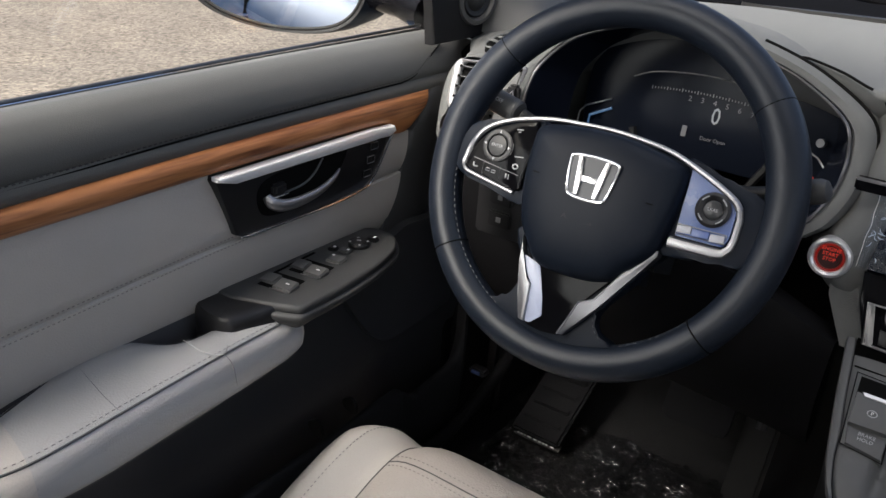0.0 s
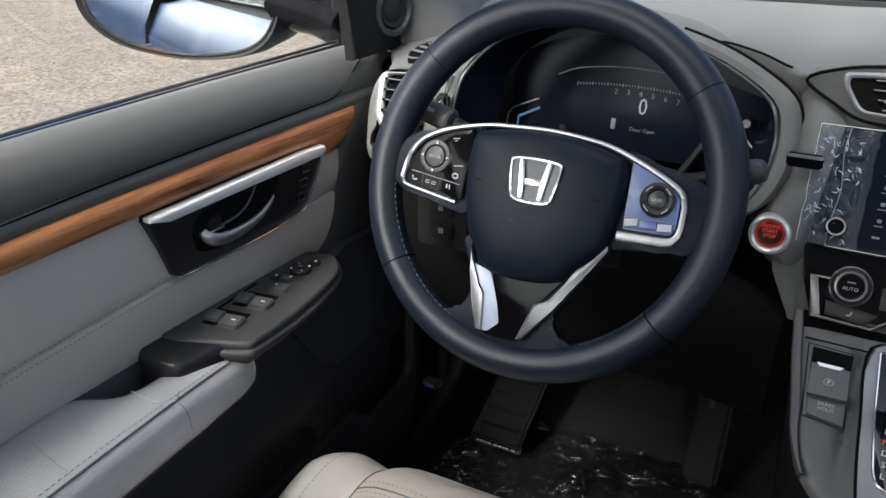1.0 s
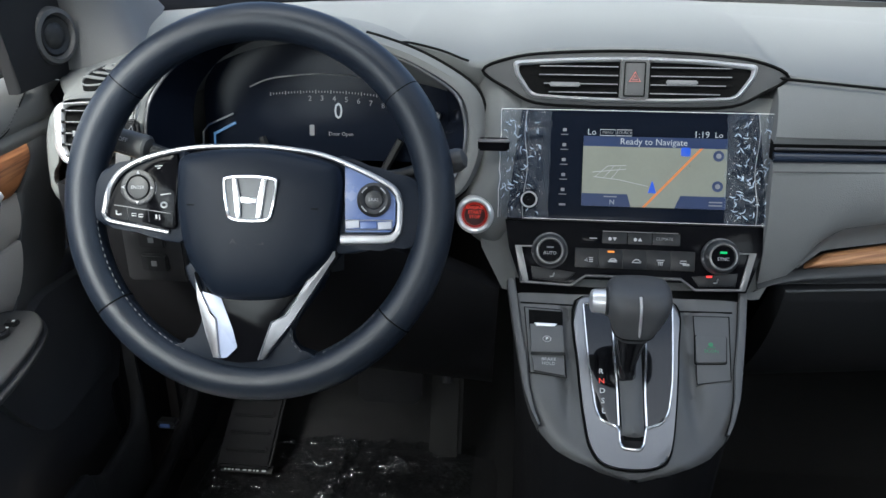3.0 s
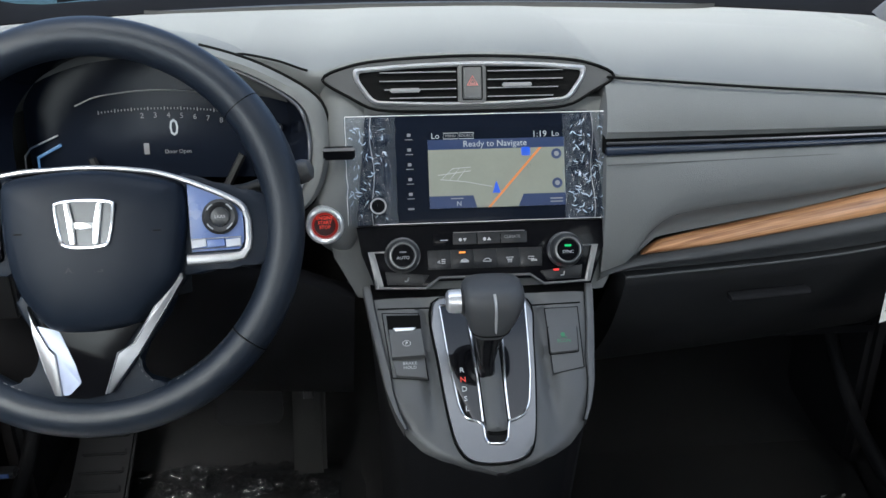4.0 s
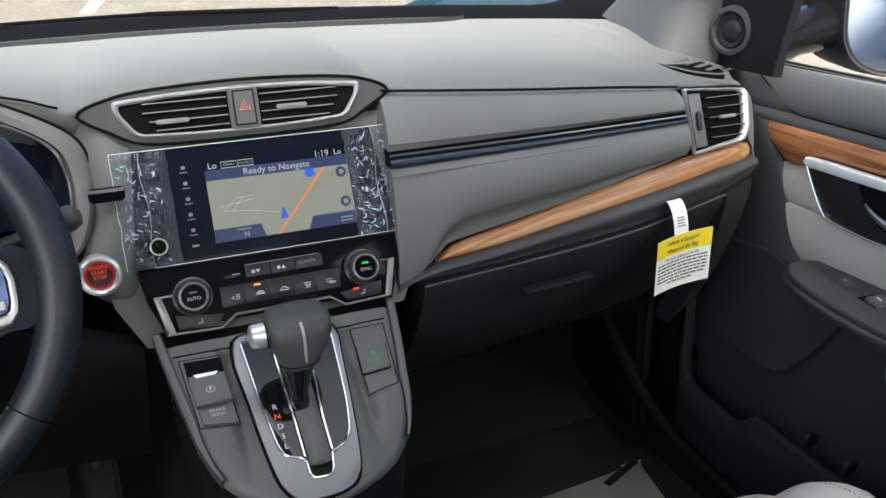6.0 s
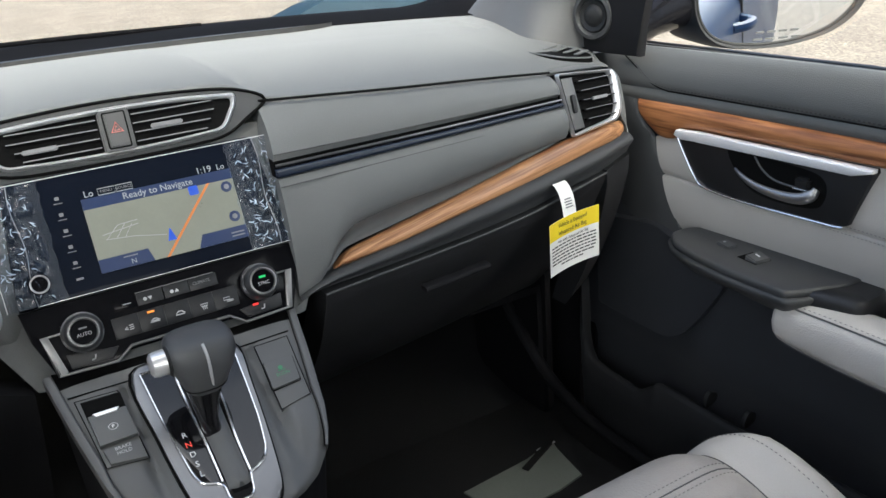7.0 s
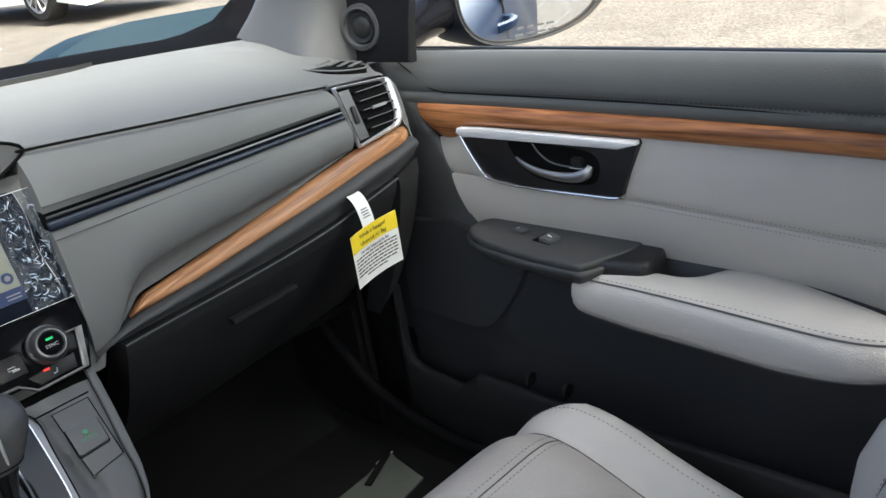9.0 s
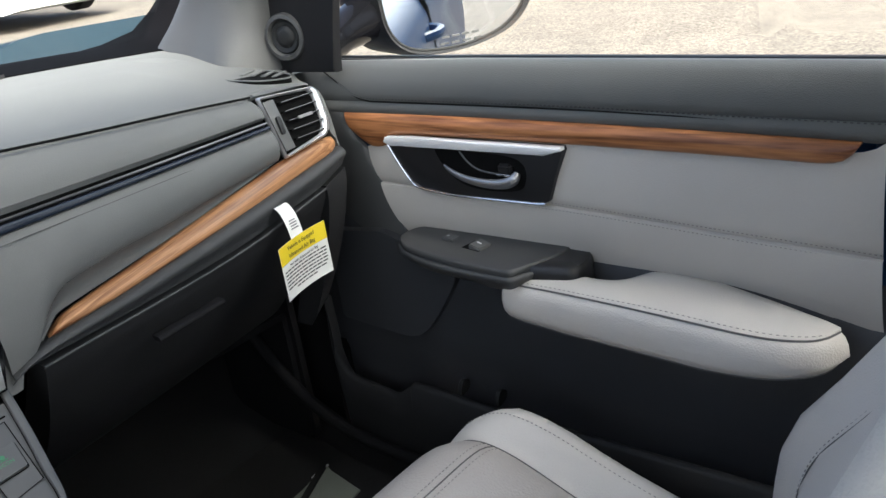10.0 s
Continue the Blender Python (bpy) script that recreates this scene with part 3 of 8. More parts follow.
def build_dash():
    e = thing("dashboard", (0, 0.1, 0.9), "dark grey soft-touch car dashboard with walnut strip", "dashboard")
    # upper pad
    rear = smooth_line(REAR_EDGE, 5)
    rows = []
    for v in (0, 0.006, 0.02, 0.05, 0.12, 0.22, 0.34, 0.46, 0.56, 0.62, 0.66, 0.70, 0.80, 0.90, 1.0):
        row = []
        for p in rear:
            x = p.x * (1 + 0.0 * v)
            f = Vector((x, fy(x), fz(x)))
            q = p.lerp(f, v)
            q.z += 0.013 * math.sin(math.pi * min(1, v * 1.02)) ** 0.8 - 0.006 * (v == 0) - (0.004 if 0.60 < v < 0.95 and abs(x) < 0.62 else 0)
            row.append(q)
        rows.append(row)
    rows.append([Vector((p.x, fy(p.x), fz(p.x) - 0.05)) for p in rear])
    rows.append([Vector((p.x, p.y + 0.03, p.z - 0.05)) for p in rear])
    part("upper_pad", loft(rows, close=True), DASH, e, smooth=60)
    step = [p + Vector((0, -0.002, 0.002)) for p in rear if -0.335 < p.x < -0.178]
    part("pad_step", tube(step, 0.0014, 6), GAP, e)
    # right face
    seam = smooth_line([(0.150, -0.006, 1.081), (0.20, -0.031, 1.081), (0.31, -0.043, 1.074), (0.42, -0.047, 1.067), (0.524, -0.050, 1.059)])
    s_top = smooth_line([(0.140, -0.066, 1.0285), (0.33, -0.074, 1.032), (0.524, -0.074, 1.035)])
    s_bot = smooth_line([(0.140, -0.070, 1.010), (0.33, -0.077, 1.016), (0.527, -0.076, 1.021)])
    part("upper_panel", skin(seam, s_top, 0.007, (0, -1, 0.25), 40, 12, 0.02, 0.004, 0.08), DASH, e)
    part("pad_seam", tube([p + Vector((0, -0.003, 0.0035)) for p in seam], 0.0016, 5), GAP, e)
    part("strip_bed", skin([p + Vector((0, 0.006, 0)) for p in s_top], [p + Vector((0, 0.006, 0)) for p in s_bot], 0, (0, -1, 0), 40, 4, 0.012, 0.0), GAP, e)
    part("chrome_line", tube([p + Vector((0, -0.002, -0.0045)) for p in s_top], 0.0014, 6), BLADE, e)
    part("gloss_strip", skin([p + Vector((0, -0.002, -0.008)) for p in s_top], [p + Vector((0, -0.002, 0.001)) for p in s_bot], 0.002, (0, -1, 0.2), 40, 6, 0.006, 0.001), GLOSS_BLUE, e, "glossy blue-black strip")
    n_up, n_lo = resample(seam, 40), resample(s_top, 40)
    part("panel_crease", tube([a.lerp(b, 0.90) + Vector((0, -1, 0.25)) * 0.0026 for a, b in zip(n_up, n_lo)], 0.0006, 5), SEAM_D, e)
    w_top = smooth_line([(0.190, -0.076, 0.8965), (0.208, -0.073, 0.9085), (0.237, -0.071, 0.9155), (0.382, -0.070, 0.9435), (0.542, -0.074, 0.978), (0.600, -0.072, 0.984), (0.637, -0.062, 0.982)])
    w_bot = smooth_line([(0.188, -0.078, 0.8945), (0.235, -0.080, 0.9005), (0.301, -0.082, 0.910), (0.454, -0.083, 0.9355), (0.58, -0.080, 0.957), (0.622, -0.076, 0.962), (0.641, -0.064, 0.964)])
    low_edge = smooth_line([(0.140, -0.078, 0.866), (0.160, -0.080, 0.878), (0.178, -0.082, 0.898), (0.190, -0.083, 0.919), (0.200, -0.083, 0.9305), (0.213, -0.083, 0.9405), (0.230, -0.083, 0.9460), (0.288, -0.083, 0.9545), (0.343, -0.082, 0.9590), (0.411, -0.081, 0.9675), (0.467, -0.078, 0.9735), (0.530, -0.074, 0.9790)])
    part("lower_panel", skin([p + Vector((0, 0, -0.001)) for p in s_bot], low_edge, 0.010, (0, -1, 0), 60, 16, 0.01, 0.0005, 0.03, 0.75), DASH, e)
    # hollow that runs down from the panel to the wood
    hol = resample([p for p in low_edge if p.x > 0.176], 50)
    foot = resample(smooth_line([(0.180, -0.077, 0.8935), (0.198, -0.072, 0.9080), (0.208, -0.069, 0.9130), (0.237, -0.068, 0.9180), (0.30, -0.068, 0.9290), (0.382, -0.067, 0.9435), (0.542, -0.068, 0.9785)]), 50)
    part("wood_hollow", loft([[h.lerp(g, v) + Vector((0, 0.0045 * math.sin(math.pi * v), 0)) for h, g in zip(hol, foot)] for v in np.linspace(0, 1, 9)]), DASH, e, smooth=60)
    part("panel_crease", tube([p + Vector((0, -0.0054, -0.0085)) for p in s_bot], 0.0006, 5), SEAM_D, e)
    part("wood_strip", skin(w_top, w_bot, 0.0035, (0, -1, 0.35), 50, 8, 0.01, 0.002, 0.12), WOOD_X, e, "walnut wood strip")
    l_top = smooth_line([(0.140, -0.076, 0.876), (0.165, -0.078, 0.886), (0.192, -0.080, 0.8935), (0.235, -0.081, 0.8995), (0.301, -0.083, 0.909), (0.454, -0.084, 0.9345), (0.58, -0.082, 0.956), (0.64, -0.076, 0.966)])
    l_bot = smooth_line([(0.136, -0.090, 0.866), (0.161, -0.090, 0.8765), (0.231, -0.090, 0.8805), (0.308, -0.090, 0.8855), (0.3925, -0.090, 0.8925), (0.467, -0.090, 0.9015), (0.528, -0.089, 0.9140), (0.582, -0.088, 0.9240), (0.64, -0.080, 0.940)])
    lt, lb = resample(l_top, 50), resample(l_bot, 50)
    part("ledge", loft([[p.lerp(q, v) + Vector((0, -o, 0)) for p, q in zip(lt, lb)] for v, o in ((0, -0.02), (0, 0.0), (0.10, 0.0045), (0.24, 0.0075), (0.38, 0.0070), (0.52, 0.0035), (0.75, -0.0030), (0.92, -0.0060), (1.0, -0.0070), (1.0, -0.03))]), LEDGE, e, "dark ledge under the wood strip", smooth=70)
    # defroster slot panel along the windscreen
    rows = []
    for v in np.linspace(0, 1, 6):
        rows.append([Vector((x, fy(x) - 0.002 - 0.036 * (1 - v) * max(0.0, 1 - (abs(x) / 0.46) ** 10), fz(x) + 0.0045 + 0.002 * (1 - v))) for x in np.linspace(-0.46, 0.46, 41)])
    rows.append([p + Vector((0, 0, -0.012)) for p in rows[-1]])
    rows.append([p + Vector((0, 0, -0.012)) for p in rows[0]])
    part("defroster_panel", loft(rows, close=True), DASH_HARD, e, smooth=60)
    # end caps beside the doors, and backing
    for s in (1, -1):
        dx = 0.0 if s > 0 else -0.010
        inn = smooth_line([(0.530, -0.050, 1.0615), (0.575, -0.056, 1.0600), (0.612, -0.060, 1.0580), (0.6275, -0.062, 1.0480), (0.6310, -0.064, 1.0300), (0.6320, -0.066, 1.0050), (0.6330, -0.069, 0.9880), (0.6410, -0.068, 0.9760), (0.6400, -0.070, 0.9600), (0.610, -0.076, 0.9530)], 5)
        con = smooth_line([(0.540, -0.036, 1.0625), (0.590, -0.034, 1.0610), (0.6240, -0.038, 1.0550), (0.6450, -0.042, 1.0390), (0.6560, -0.046, 1.0150), (0.6615, -0.048, 0.9850), (0.6620, -0.050, 0.9600), (0.6570, -0.054, 0.9420), (0.6400, -0.062, 0.9320), (0.610, -0.070, 0.9300)], 5)
        sh = lambda p, oy, k=0.0: Vector(((p.x + k) * s + dx, p.y + oy, p.z))
        rows = [[sh(p, 0.010) for p in inn], [sh(p, 0.0) for p in inn], [sh(p.lerp(q, 0.35), -0.005) for p, q in zip(inn, con)], [sh(p.lerp(q, 0.75), -0.002) for p, q in zip(inn, con)], [sh(q, 0.008) for q in con], [sh(q, 0.04, 0.004) for q in con], [sh(q, 0.16, 0.004) for q in con]]
        part("end_bezel", loft(rows), DASH, e, "rounded dark end of the dashboard", smooth=60)
        cap = smooth2([(-0.020, 0.94), (-0.03, 0.90), (-0.02, 0.80), (0.10, 0.72), (0.16, 0.9), (0.12, 1.04), (0.0, 1.03)], 4)
        m = Matrix(((0, 0, s, 0.622 if s > 0 else -0.636), (1, 0, 0, 0), (0, 1, 0, 0), (0, 0, 0, 1)))
        part("end_cap", prism(cap, 0.030, m, 0.014, 5), FOOT, e)
    part("core", box((0, 0.29, 0.95), (1.26, 0.28, 0.18), bevel=0.02), GAP, e)
    # demister grilles in the upper pad's corners
    for s in (1, -1):
        rim = ((0.586, 0.098), (0.566, 0.045), (0.568, 0.010), (0.582, -0.014), (0.612, -0.028), (0.630, -0.012), (0.641, 0.040), (0.632, 0.085), (0.612, 0.102))
        bed = smooth_line([mir((x, y, 1.0745 - 0.10 * max(0, x - 0.60) - 0.13 * max(0, 0.02 - y)), s) for x, y in rim], 4, True)
        bm = bmesh.new()
        hi = [bm.verts.new(p) for p in bed]
        lo = [bm.verts.new(p + Vector((0, 0, -0.02))) for p in bed]
        bm.faces.new(hi)
        for k in range(len(hi)):
            bm.faces.new((lo[k], lo[k - 1], hi[k - 1], hi[k]))
        part("demister_bed", bm, GAP, e)
        part("demister_frame", tube(bed, 0.0012, 6, True), DASH, e)
        for k in range(5):
            part("demister_fin", box((0, 0, 0), (0.036, 0.0075, 0.002), pose((0.607 + 0.0015 * k) * s, 0.072 - 0.021 * k, 1.0752 - 0.0007 * k, 0, 0, 24 * s), 0.0008), DASH, e)
    return e


DASHBOARD = build_dash()


def build_vent_ends(s):
    """Outer air vent: silver frame, five slats, slider."""
    e = thing("air_vent", (0.58 * s, -0.06, 1.02), "outer dashboard air vent with silver frame and black slats", "air vent", "dashboard air vents")
    m = basis((0, -0.060, 1.055), (s, 0, 0), (0, 0.28, 1)) if s > 0 else basis((0, -0.060, 1.055), (1, 0, 0), (0, 0.28, 1)) @ Matrix.Diagonal((-1, 1, 1, 1)) @ Matrix.Translation((0.012, 0, 0))
    pt = lambda x, z: (x, (z - 1.055) / 0.963)
    outer = fillet([pt(0.529, 1.0605), pt(0.622, 1.054), pt(0.628, 1.046), pt(0.628, 1.005), pt(0.618, 0.989), pt(0.537, 0.9795)], [0.004, 0.012, 0.01, 0.012, 0.016, 0.004], 5)
    inner = fillet([pt(0.531, 1.0575), pt(0.613, 1.0510), pt(0.617, 1.042), pt(0.617, 1.008), pt(0.609, 0.994), pt(0.5385, 0.9830)], [0.003, 0.01, 0.008, 0.010, 0.012, 0.003], 5)
    part("housing", prism(outer, -0.002, m, 0.0, base=-0.05), GAP, e)
    rows = [[m @ Vector((*p, -0.004)) for p in outer], [m @ Vector((*p, 0.002)) for p in outer], [m @ Vector(((p[0] + q[0]) / 2, (p[1] + q[1]) / 2, 0.0055)) for p, q in zip(outer, inner)], [m @ Vector((*p, 0.003)) for p in inner], [m @ Vector((*p, -0.006)) for p in inner]]
    part("vent_frame", loft(rows, ring=True, close=True), BRIGHT, e, "bright silver frame", smooth=70)
    part("side_plate", prism([pt(0.534, 1.053), pt(0.552, 1.053), pt(0.558, 0.989), pt(0.541, 0.988)][::-1], 0.003, m, 0.001), CONSOLE, e)
    part("slider", prism(round_rect(0.006, 0.024, 0.0028, 0.546, (1.020 - 1.055) / 0.963), 0.007, m, 0.001), DASH_HARD, e)
    for i in range(5):
        z = 1.046 - 0.012 * i
        part("slat", box((0.587 + 0.0008 * i, (z - 1.055) / 0.963, 0.0), (0.060 - 0.001 * i, 0.0018, 0.009), m, 0.0006), GAP, e)
        # highlight on the slat's front edge, put in as a paler strip
        part("slat_highlight", box((0.587 + 0.0008 * i, (z - 1.055) / 0.963 + 0.0004, 0.0046), (0.053 - 0.001 * i, 0.0008, 0.0008), m, 0), SATIN_D, e)
    part("slat_grip", box((0.588, (1.022 - 1.055) / 0.963, 0.0075), (0.026, 0.004, 0.004), m, 0.001), GRIP, e)


build_vent_ends(1), build_vent_ends(-1)


def build_centre_vent():
    e = thing("centre_vent", (0, 0, 1.08), "wide centre air vent with chrome frame, slats and hazard button", "air vent", "dashboard air vents")
    m = basis((-0.002, -0.012, 1.080), (1, 0, 0), (0, 0.25, 1))
    pod = smooth2([(-0.164, 0.008), (-0.135, 0.0215), (-0.09, 0.028), (0, 0.031), (0.09, 0.027), (0.135, 0.020), (0.161, 0.006), (0.135, -0.012), (0.105, -0.026), (0.05, -0.029), (0, -0.0295), (-0.05, -0.029), (-0.105, -0.026), (-0.135, -0.012)], 4)
    part("vent_housing", prism(pod, 0.0, m, 0.004, 3, base=-0.05), POD, e)
    line = [m @ Vector((u, v * 1.0, 0.0005)) for u, v in pod]
    part("housing_joint", tube(line, 0.0018, 5, True), GAP, e)
    outer = fillet([(-0.131, 0.0190), (-0.07, 0.0230), (0, 0.0248), (0.07, 0.0230), (0.129, 0.0180), (0.127, 0.006), (0.110, -0.0200), (0.05, -0.0232), (0, -0.0238), (-0.05, -0.0232), (-0.112, -0.0200), (-0.129, 0.006)], [0.006, 0.02, 0.02, 0.02, 0.006, 0.012, 0.010, 0.02, 0.02, 0.02, 0.010, 0.012], 4)
    inner = fillet([(-0.1245, 0.0140), (-0.07, 0.0180), (0, 0.0198), (0.07, 0.0180), (0.1225, 0.0130), (0.1215, 0.006), (0.1065, -0.0160), (0.05, -0.0188), (0, -0.0194), (-0.05, -0.0188), (-0.1085, -0.0160), (-0.1235, 0.006)], [0.005, 0.02, 0.02, 0.02, 0.005, 0.010, 0.008, 0.02, 0.02, 0.02, 0.008, 0.010], 4)
    part("vent_well", prism(inner, 0.0012, m, 0, base=-0.03), GAP, e)
    rows = [[m @ Vector((*p, -0.002)) for p in outer], [m @ Vector((*p, 0.003)) for p in outer], [m @ Vector(((p[0] + q[0]) / 2, (p[1] + q[1]) / 2, 0.0065)) for p, q in zip(outer, inner)], [m @ Vector((*p, 0.004)) for p in inner], [m @ Vector((*p, 0.0)) for p in inner]]
    part("vent_frame", loft(rows, ring=True, close=True), BRIGHT, e, "bright chrome frame", smooth=70)
    for s in (-1, 1):
        for i in range(4):
            v = 0.0135 - 0.0092 * i
            hw = 0.108 - 0.0055 * i - (0.006 if i == 0 else 0)
            part("slat", box((s * (0.017 + hw) / 2, v, 0.001), (hw - 0.017, 0.0018, 0.0055), m, 0.0006), GAP, e)
            # lit front edge of the slat, laid on in a lighter grey
            part("slat_highlight", box((s * (0.017 + hw) / 2, v + 0.0004, 0.0040), (hw - 0.018, 0.0011, 0.0010), m, 0), GRIP, e)
        part("slat_grip", box((s * 0.062 - 0.012, -0.0035 + 0.002 * s, 0.006), (0.033, 0.0048, 0.004), m, 0.0012), GRIP, e)
    part("hazard_surround", box((0.0, 0.001, 0.001), (0.031, 0.045, 0.012), m, 0.002), CONSOLE, e)
    part("button_joint", tube([m @ Vector((*q, 0.0072)) for q in round_rect(0.0215, 0.0355, 0.0015, 0, 0.001)], 0.0008, 5, True), GAP, e)
    b = part("hazard_button", box((0.0, 0.001, 0.006), (0.020, 0.034, 0.006), m, 0.0015), CONSOLE, e)
    tri = bmesh.new()
    for r, w0 in ((0.0065, 0.0094),):
        tr = [m @ Vector((r * math.cos(radians(90 + 120 * k)), 0.002 + r * math.sin(radians(90 + 120 * k)), w0)) for k in range(3)]
        tube(tr, 0.0009, 5, True, tri)
        tube([m @ Vector((0.45 * r * math.cos(radians(90 + 120 * k)), 0.002 + 0.45 * r * math.sin(radians(90 + 120 * k)), w0)) for k in range(3)], 0.0006, 5, True, tri)
    part("hazard_sign", tri, PINK_INK, b, "red warning triangle")


build_centre_vent()


def build_centre_stack():
    """Grey face between vent and console, on which the screen and climate panels sit."""
    e = DASHBOARD
    rows = []
    for z, y, hw in ((1.062, -0.018, 0.152), (1.045, -0.022, 0.158), (1.02, -0.040, 0.166), (0.98, -0.052, 0.172), (0.94, -0.064, 0.172), (0.90, -0.076, 0.165), (0.875, -0.088, 0.150), (0.858, -0.095, 0.140)):
        rows.append([(hw * u + 0.004, y + 0.012 * abs(u) ** 4 + (0.004 if abs(u) < 0.9 else 0), z) for u in np.linspace(-1, 1, 33)])
    back = [[(p[0], p[1] + 0.05, p[2]) for p in r] for r in (rows[-1], rows[0])]
    part("centre_face", loft(rows + back, close=True), DASH, e, smooth=60)
    # left face by the start button, rolled away at its outer edge and below
    rows = []
    for z, y, left in smooth_line(((1.090, -0.006, -0.180), (1.06, -0.022, -0.177), (1.03, -0.046, -0.174), (1.00, -0.058, -0.175), (0.98, -0.062, -0.182), (0.965, -0.065, -0.190), (0.947, -0.067, -0.195), (0.927, -0.069, -0.194), (0.909, -0.067, -0.186), (0.892, -0.058, -0.170), (0.878, -0.042, -0.153), (0.866, -0.020, -0.136)), 2):
        rows.append([(x, y + 0.042 * max(0, (left + 0.042 - x) / 0.042) ** 2.2 + 0.014 * max(0, (x + 0.165) / 0.04) ** 2, z) for x in np.linspace(left, -0.122, 25)])
    back = [[(p[0], p[1] + 0.05, p[2]) for p in r] for r in (rows[-1], rows[0])]
    part("driver_face", loft(rows + back, close=True), DASH, e, smooth=60)
    part("side_strip", box((-0.150, -0.0565, 1.018), (0.034, 0.008, 0.014), bevel=0.002), PIANO, e)
    part("side_strip_line", box((-0.150, -0.0600, 1.023), (0.034, 0.004, 0.003), bevel=0.001), SATIN, e)


build_centre_stack()


def build_glove_box():
    e = thing("glove_box", (0.40, -0.05, 0.78), "closed black glove box below the wood strip", "glove box")
    top = smooth_line([(0.168, -0.092, 0.873), (0.231, -0.093, 0.8780), (0.308, -0.093, 0.8830), (0.3925, -0.093, 0.8900), (0.467, -0.092, 0.8990), (0.528, -0.091, 0.9115), (0.59, -0.088, 0.923)])
    bot = smooth_line([(0.175, 0.08, 0.66), (0.35, 0.09, 0.67), (0.59, 0.10, 0.69)])
    part("lid", skin(top, bot, 0.020, (0, -1, 0), 40, 20, 0.03, 0.004, 0.05, 0.9), BOX_LID, e)
    # light along the lid's upper edge, put in as a paler line
    part("lid_edge_highlight", tube([p + Vector((0, 0.0015, -0.0008)) for p in top], 0.0018, 6), LEDGE, e)
    part("latch", skin(smooth_line([(0.292, -0.0965, 0.8465), (0.337, -0.098, 0.8495), (0.386, -0.098, 0.8525)]), smooth_line([(0.292, -0.0995, 0.840), (0.337, -0.1005, 0.843), (0.384, -0.1005, 0.8465)]), 0.002, (0, -1, 0), 16, 5, 0.01, 0.001), FOOT, e)
    part("side_panel", skin(smooth_line([(0.594, -0.086, 0.924), (0.64, -0.08, 0.936)]), smooth_line([(0.594, 0.01, 0.69), (0.64, 0.03, 0.70)]), 0.015, (0, -1, 0), 8, 12, 0.03, 0.003, 0.06, 0.8), BOX_LID, e)
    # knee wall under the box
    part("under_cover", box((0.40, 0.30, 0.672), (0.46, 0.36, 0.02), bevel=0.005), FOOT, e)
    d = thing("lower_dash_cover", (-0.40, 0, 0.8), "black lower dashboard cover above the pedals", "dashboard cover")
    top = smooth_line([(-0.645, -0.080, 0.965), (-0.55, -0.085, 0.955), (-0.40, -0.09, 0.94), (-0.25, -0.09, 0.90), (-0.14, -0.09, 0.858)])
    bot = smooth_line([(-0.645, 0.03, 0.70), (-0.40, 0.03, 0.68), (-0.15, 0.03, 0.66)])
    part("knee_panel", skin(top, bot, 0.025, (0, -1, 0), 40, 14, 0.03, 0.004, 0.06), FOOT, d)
    part("left_face", skin(smooth_line([(-0.56, -0.055, 0.955), (-0.20, -0.058, 0.948)]), smooth_line([(-0.56, -0.085, 0.93), (-0.22, -0.085, 0.90)]), 0.004, (0, -1, 0), 20, 6, 0.02, 0.004), DASH_HARD, d)
    part("wood_strip", skin(smooth_line([(-0.636, -0.066, 0.979), (-0.58, -0.076, 0.980), (-0.50, -0.080, 0.972)]), smooth_line([(-0.63, -0.076, 0.960), (-0.58, -0.082, 0.955), (-0.50, -0.084, 0.95)]), 0.005, (0, -1, 0.3), 20, 6, 0.01, 0.002), WOOD_X, d, "walnut wood strip")
    sw = part("switch_bank", box((-0.520, -0.115, 0.905), (0.07, 0.012, 0.075), pose(0, 0, 0), 0.003), BLACK, d)
    for k in range(2):
        part("switch_button", box((-0.520, -0.122, 0.920 - 0.028 * k), (0.03, 0.006, 0.020), bevel=0.002), DASH_HARD, sw)
        part("switch_sign", box((-0.520, -0.1255, 0.920 - 0.028 * k), (0.006, 0.0012, 0.006), bevel=0), GREY_INK, sw)


build_glove_box()


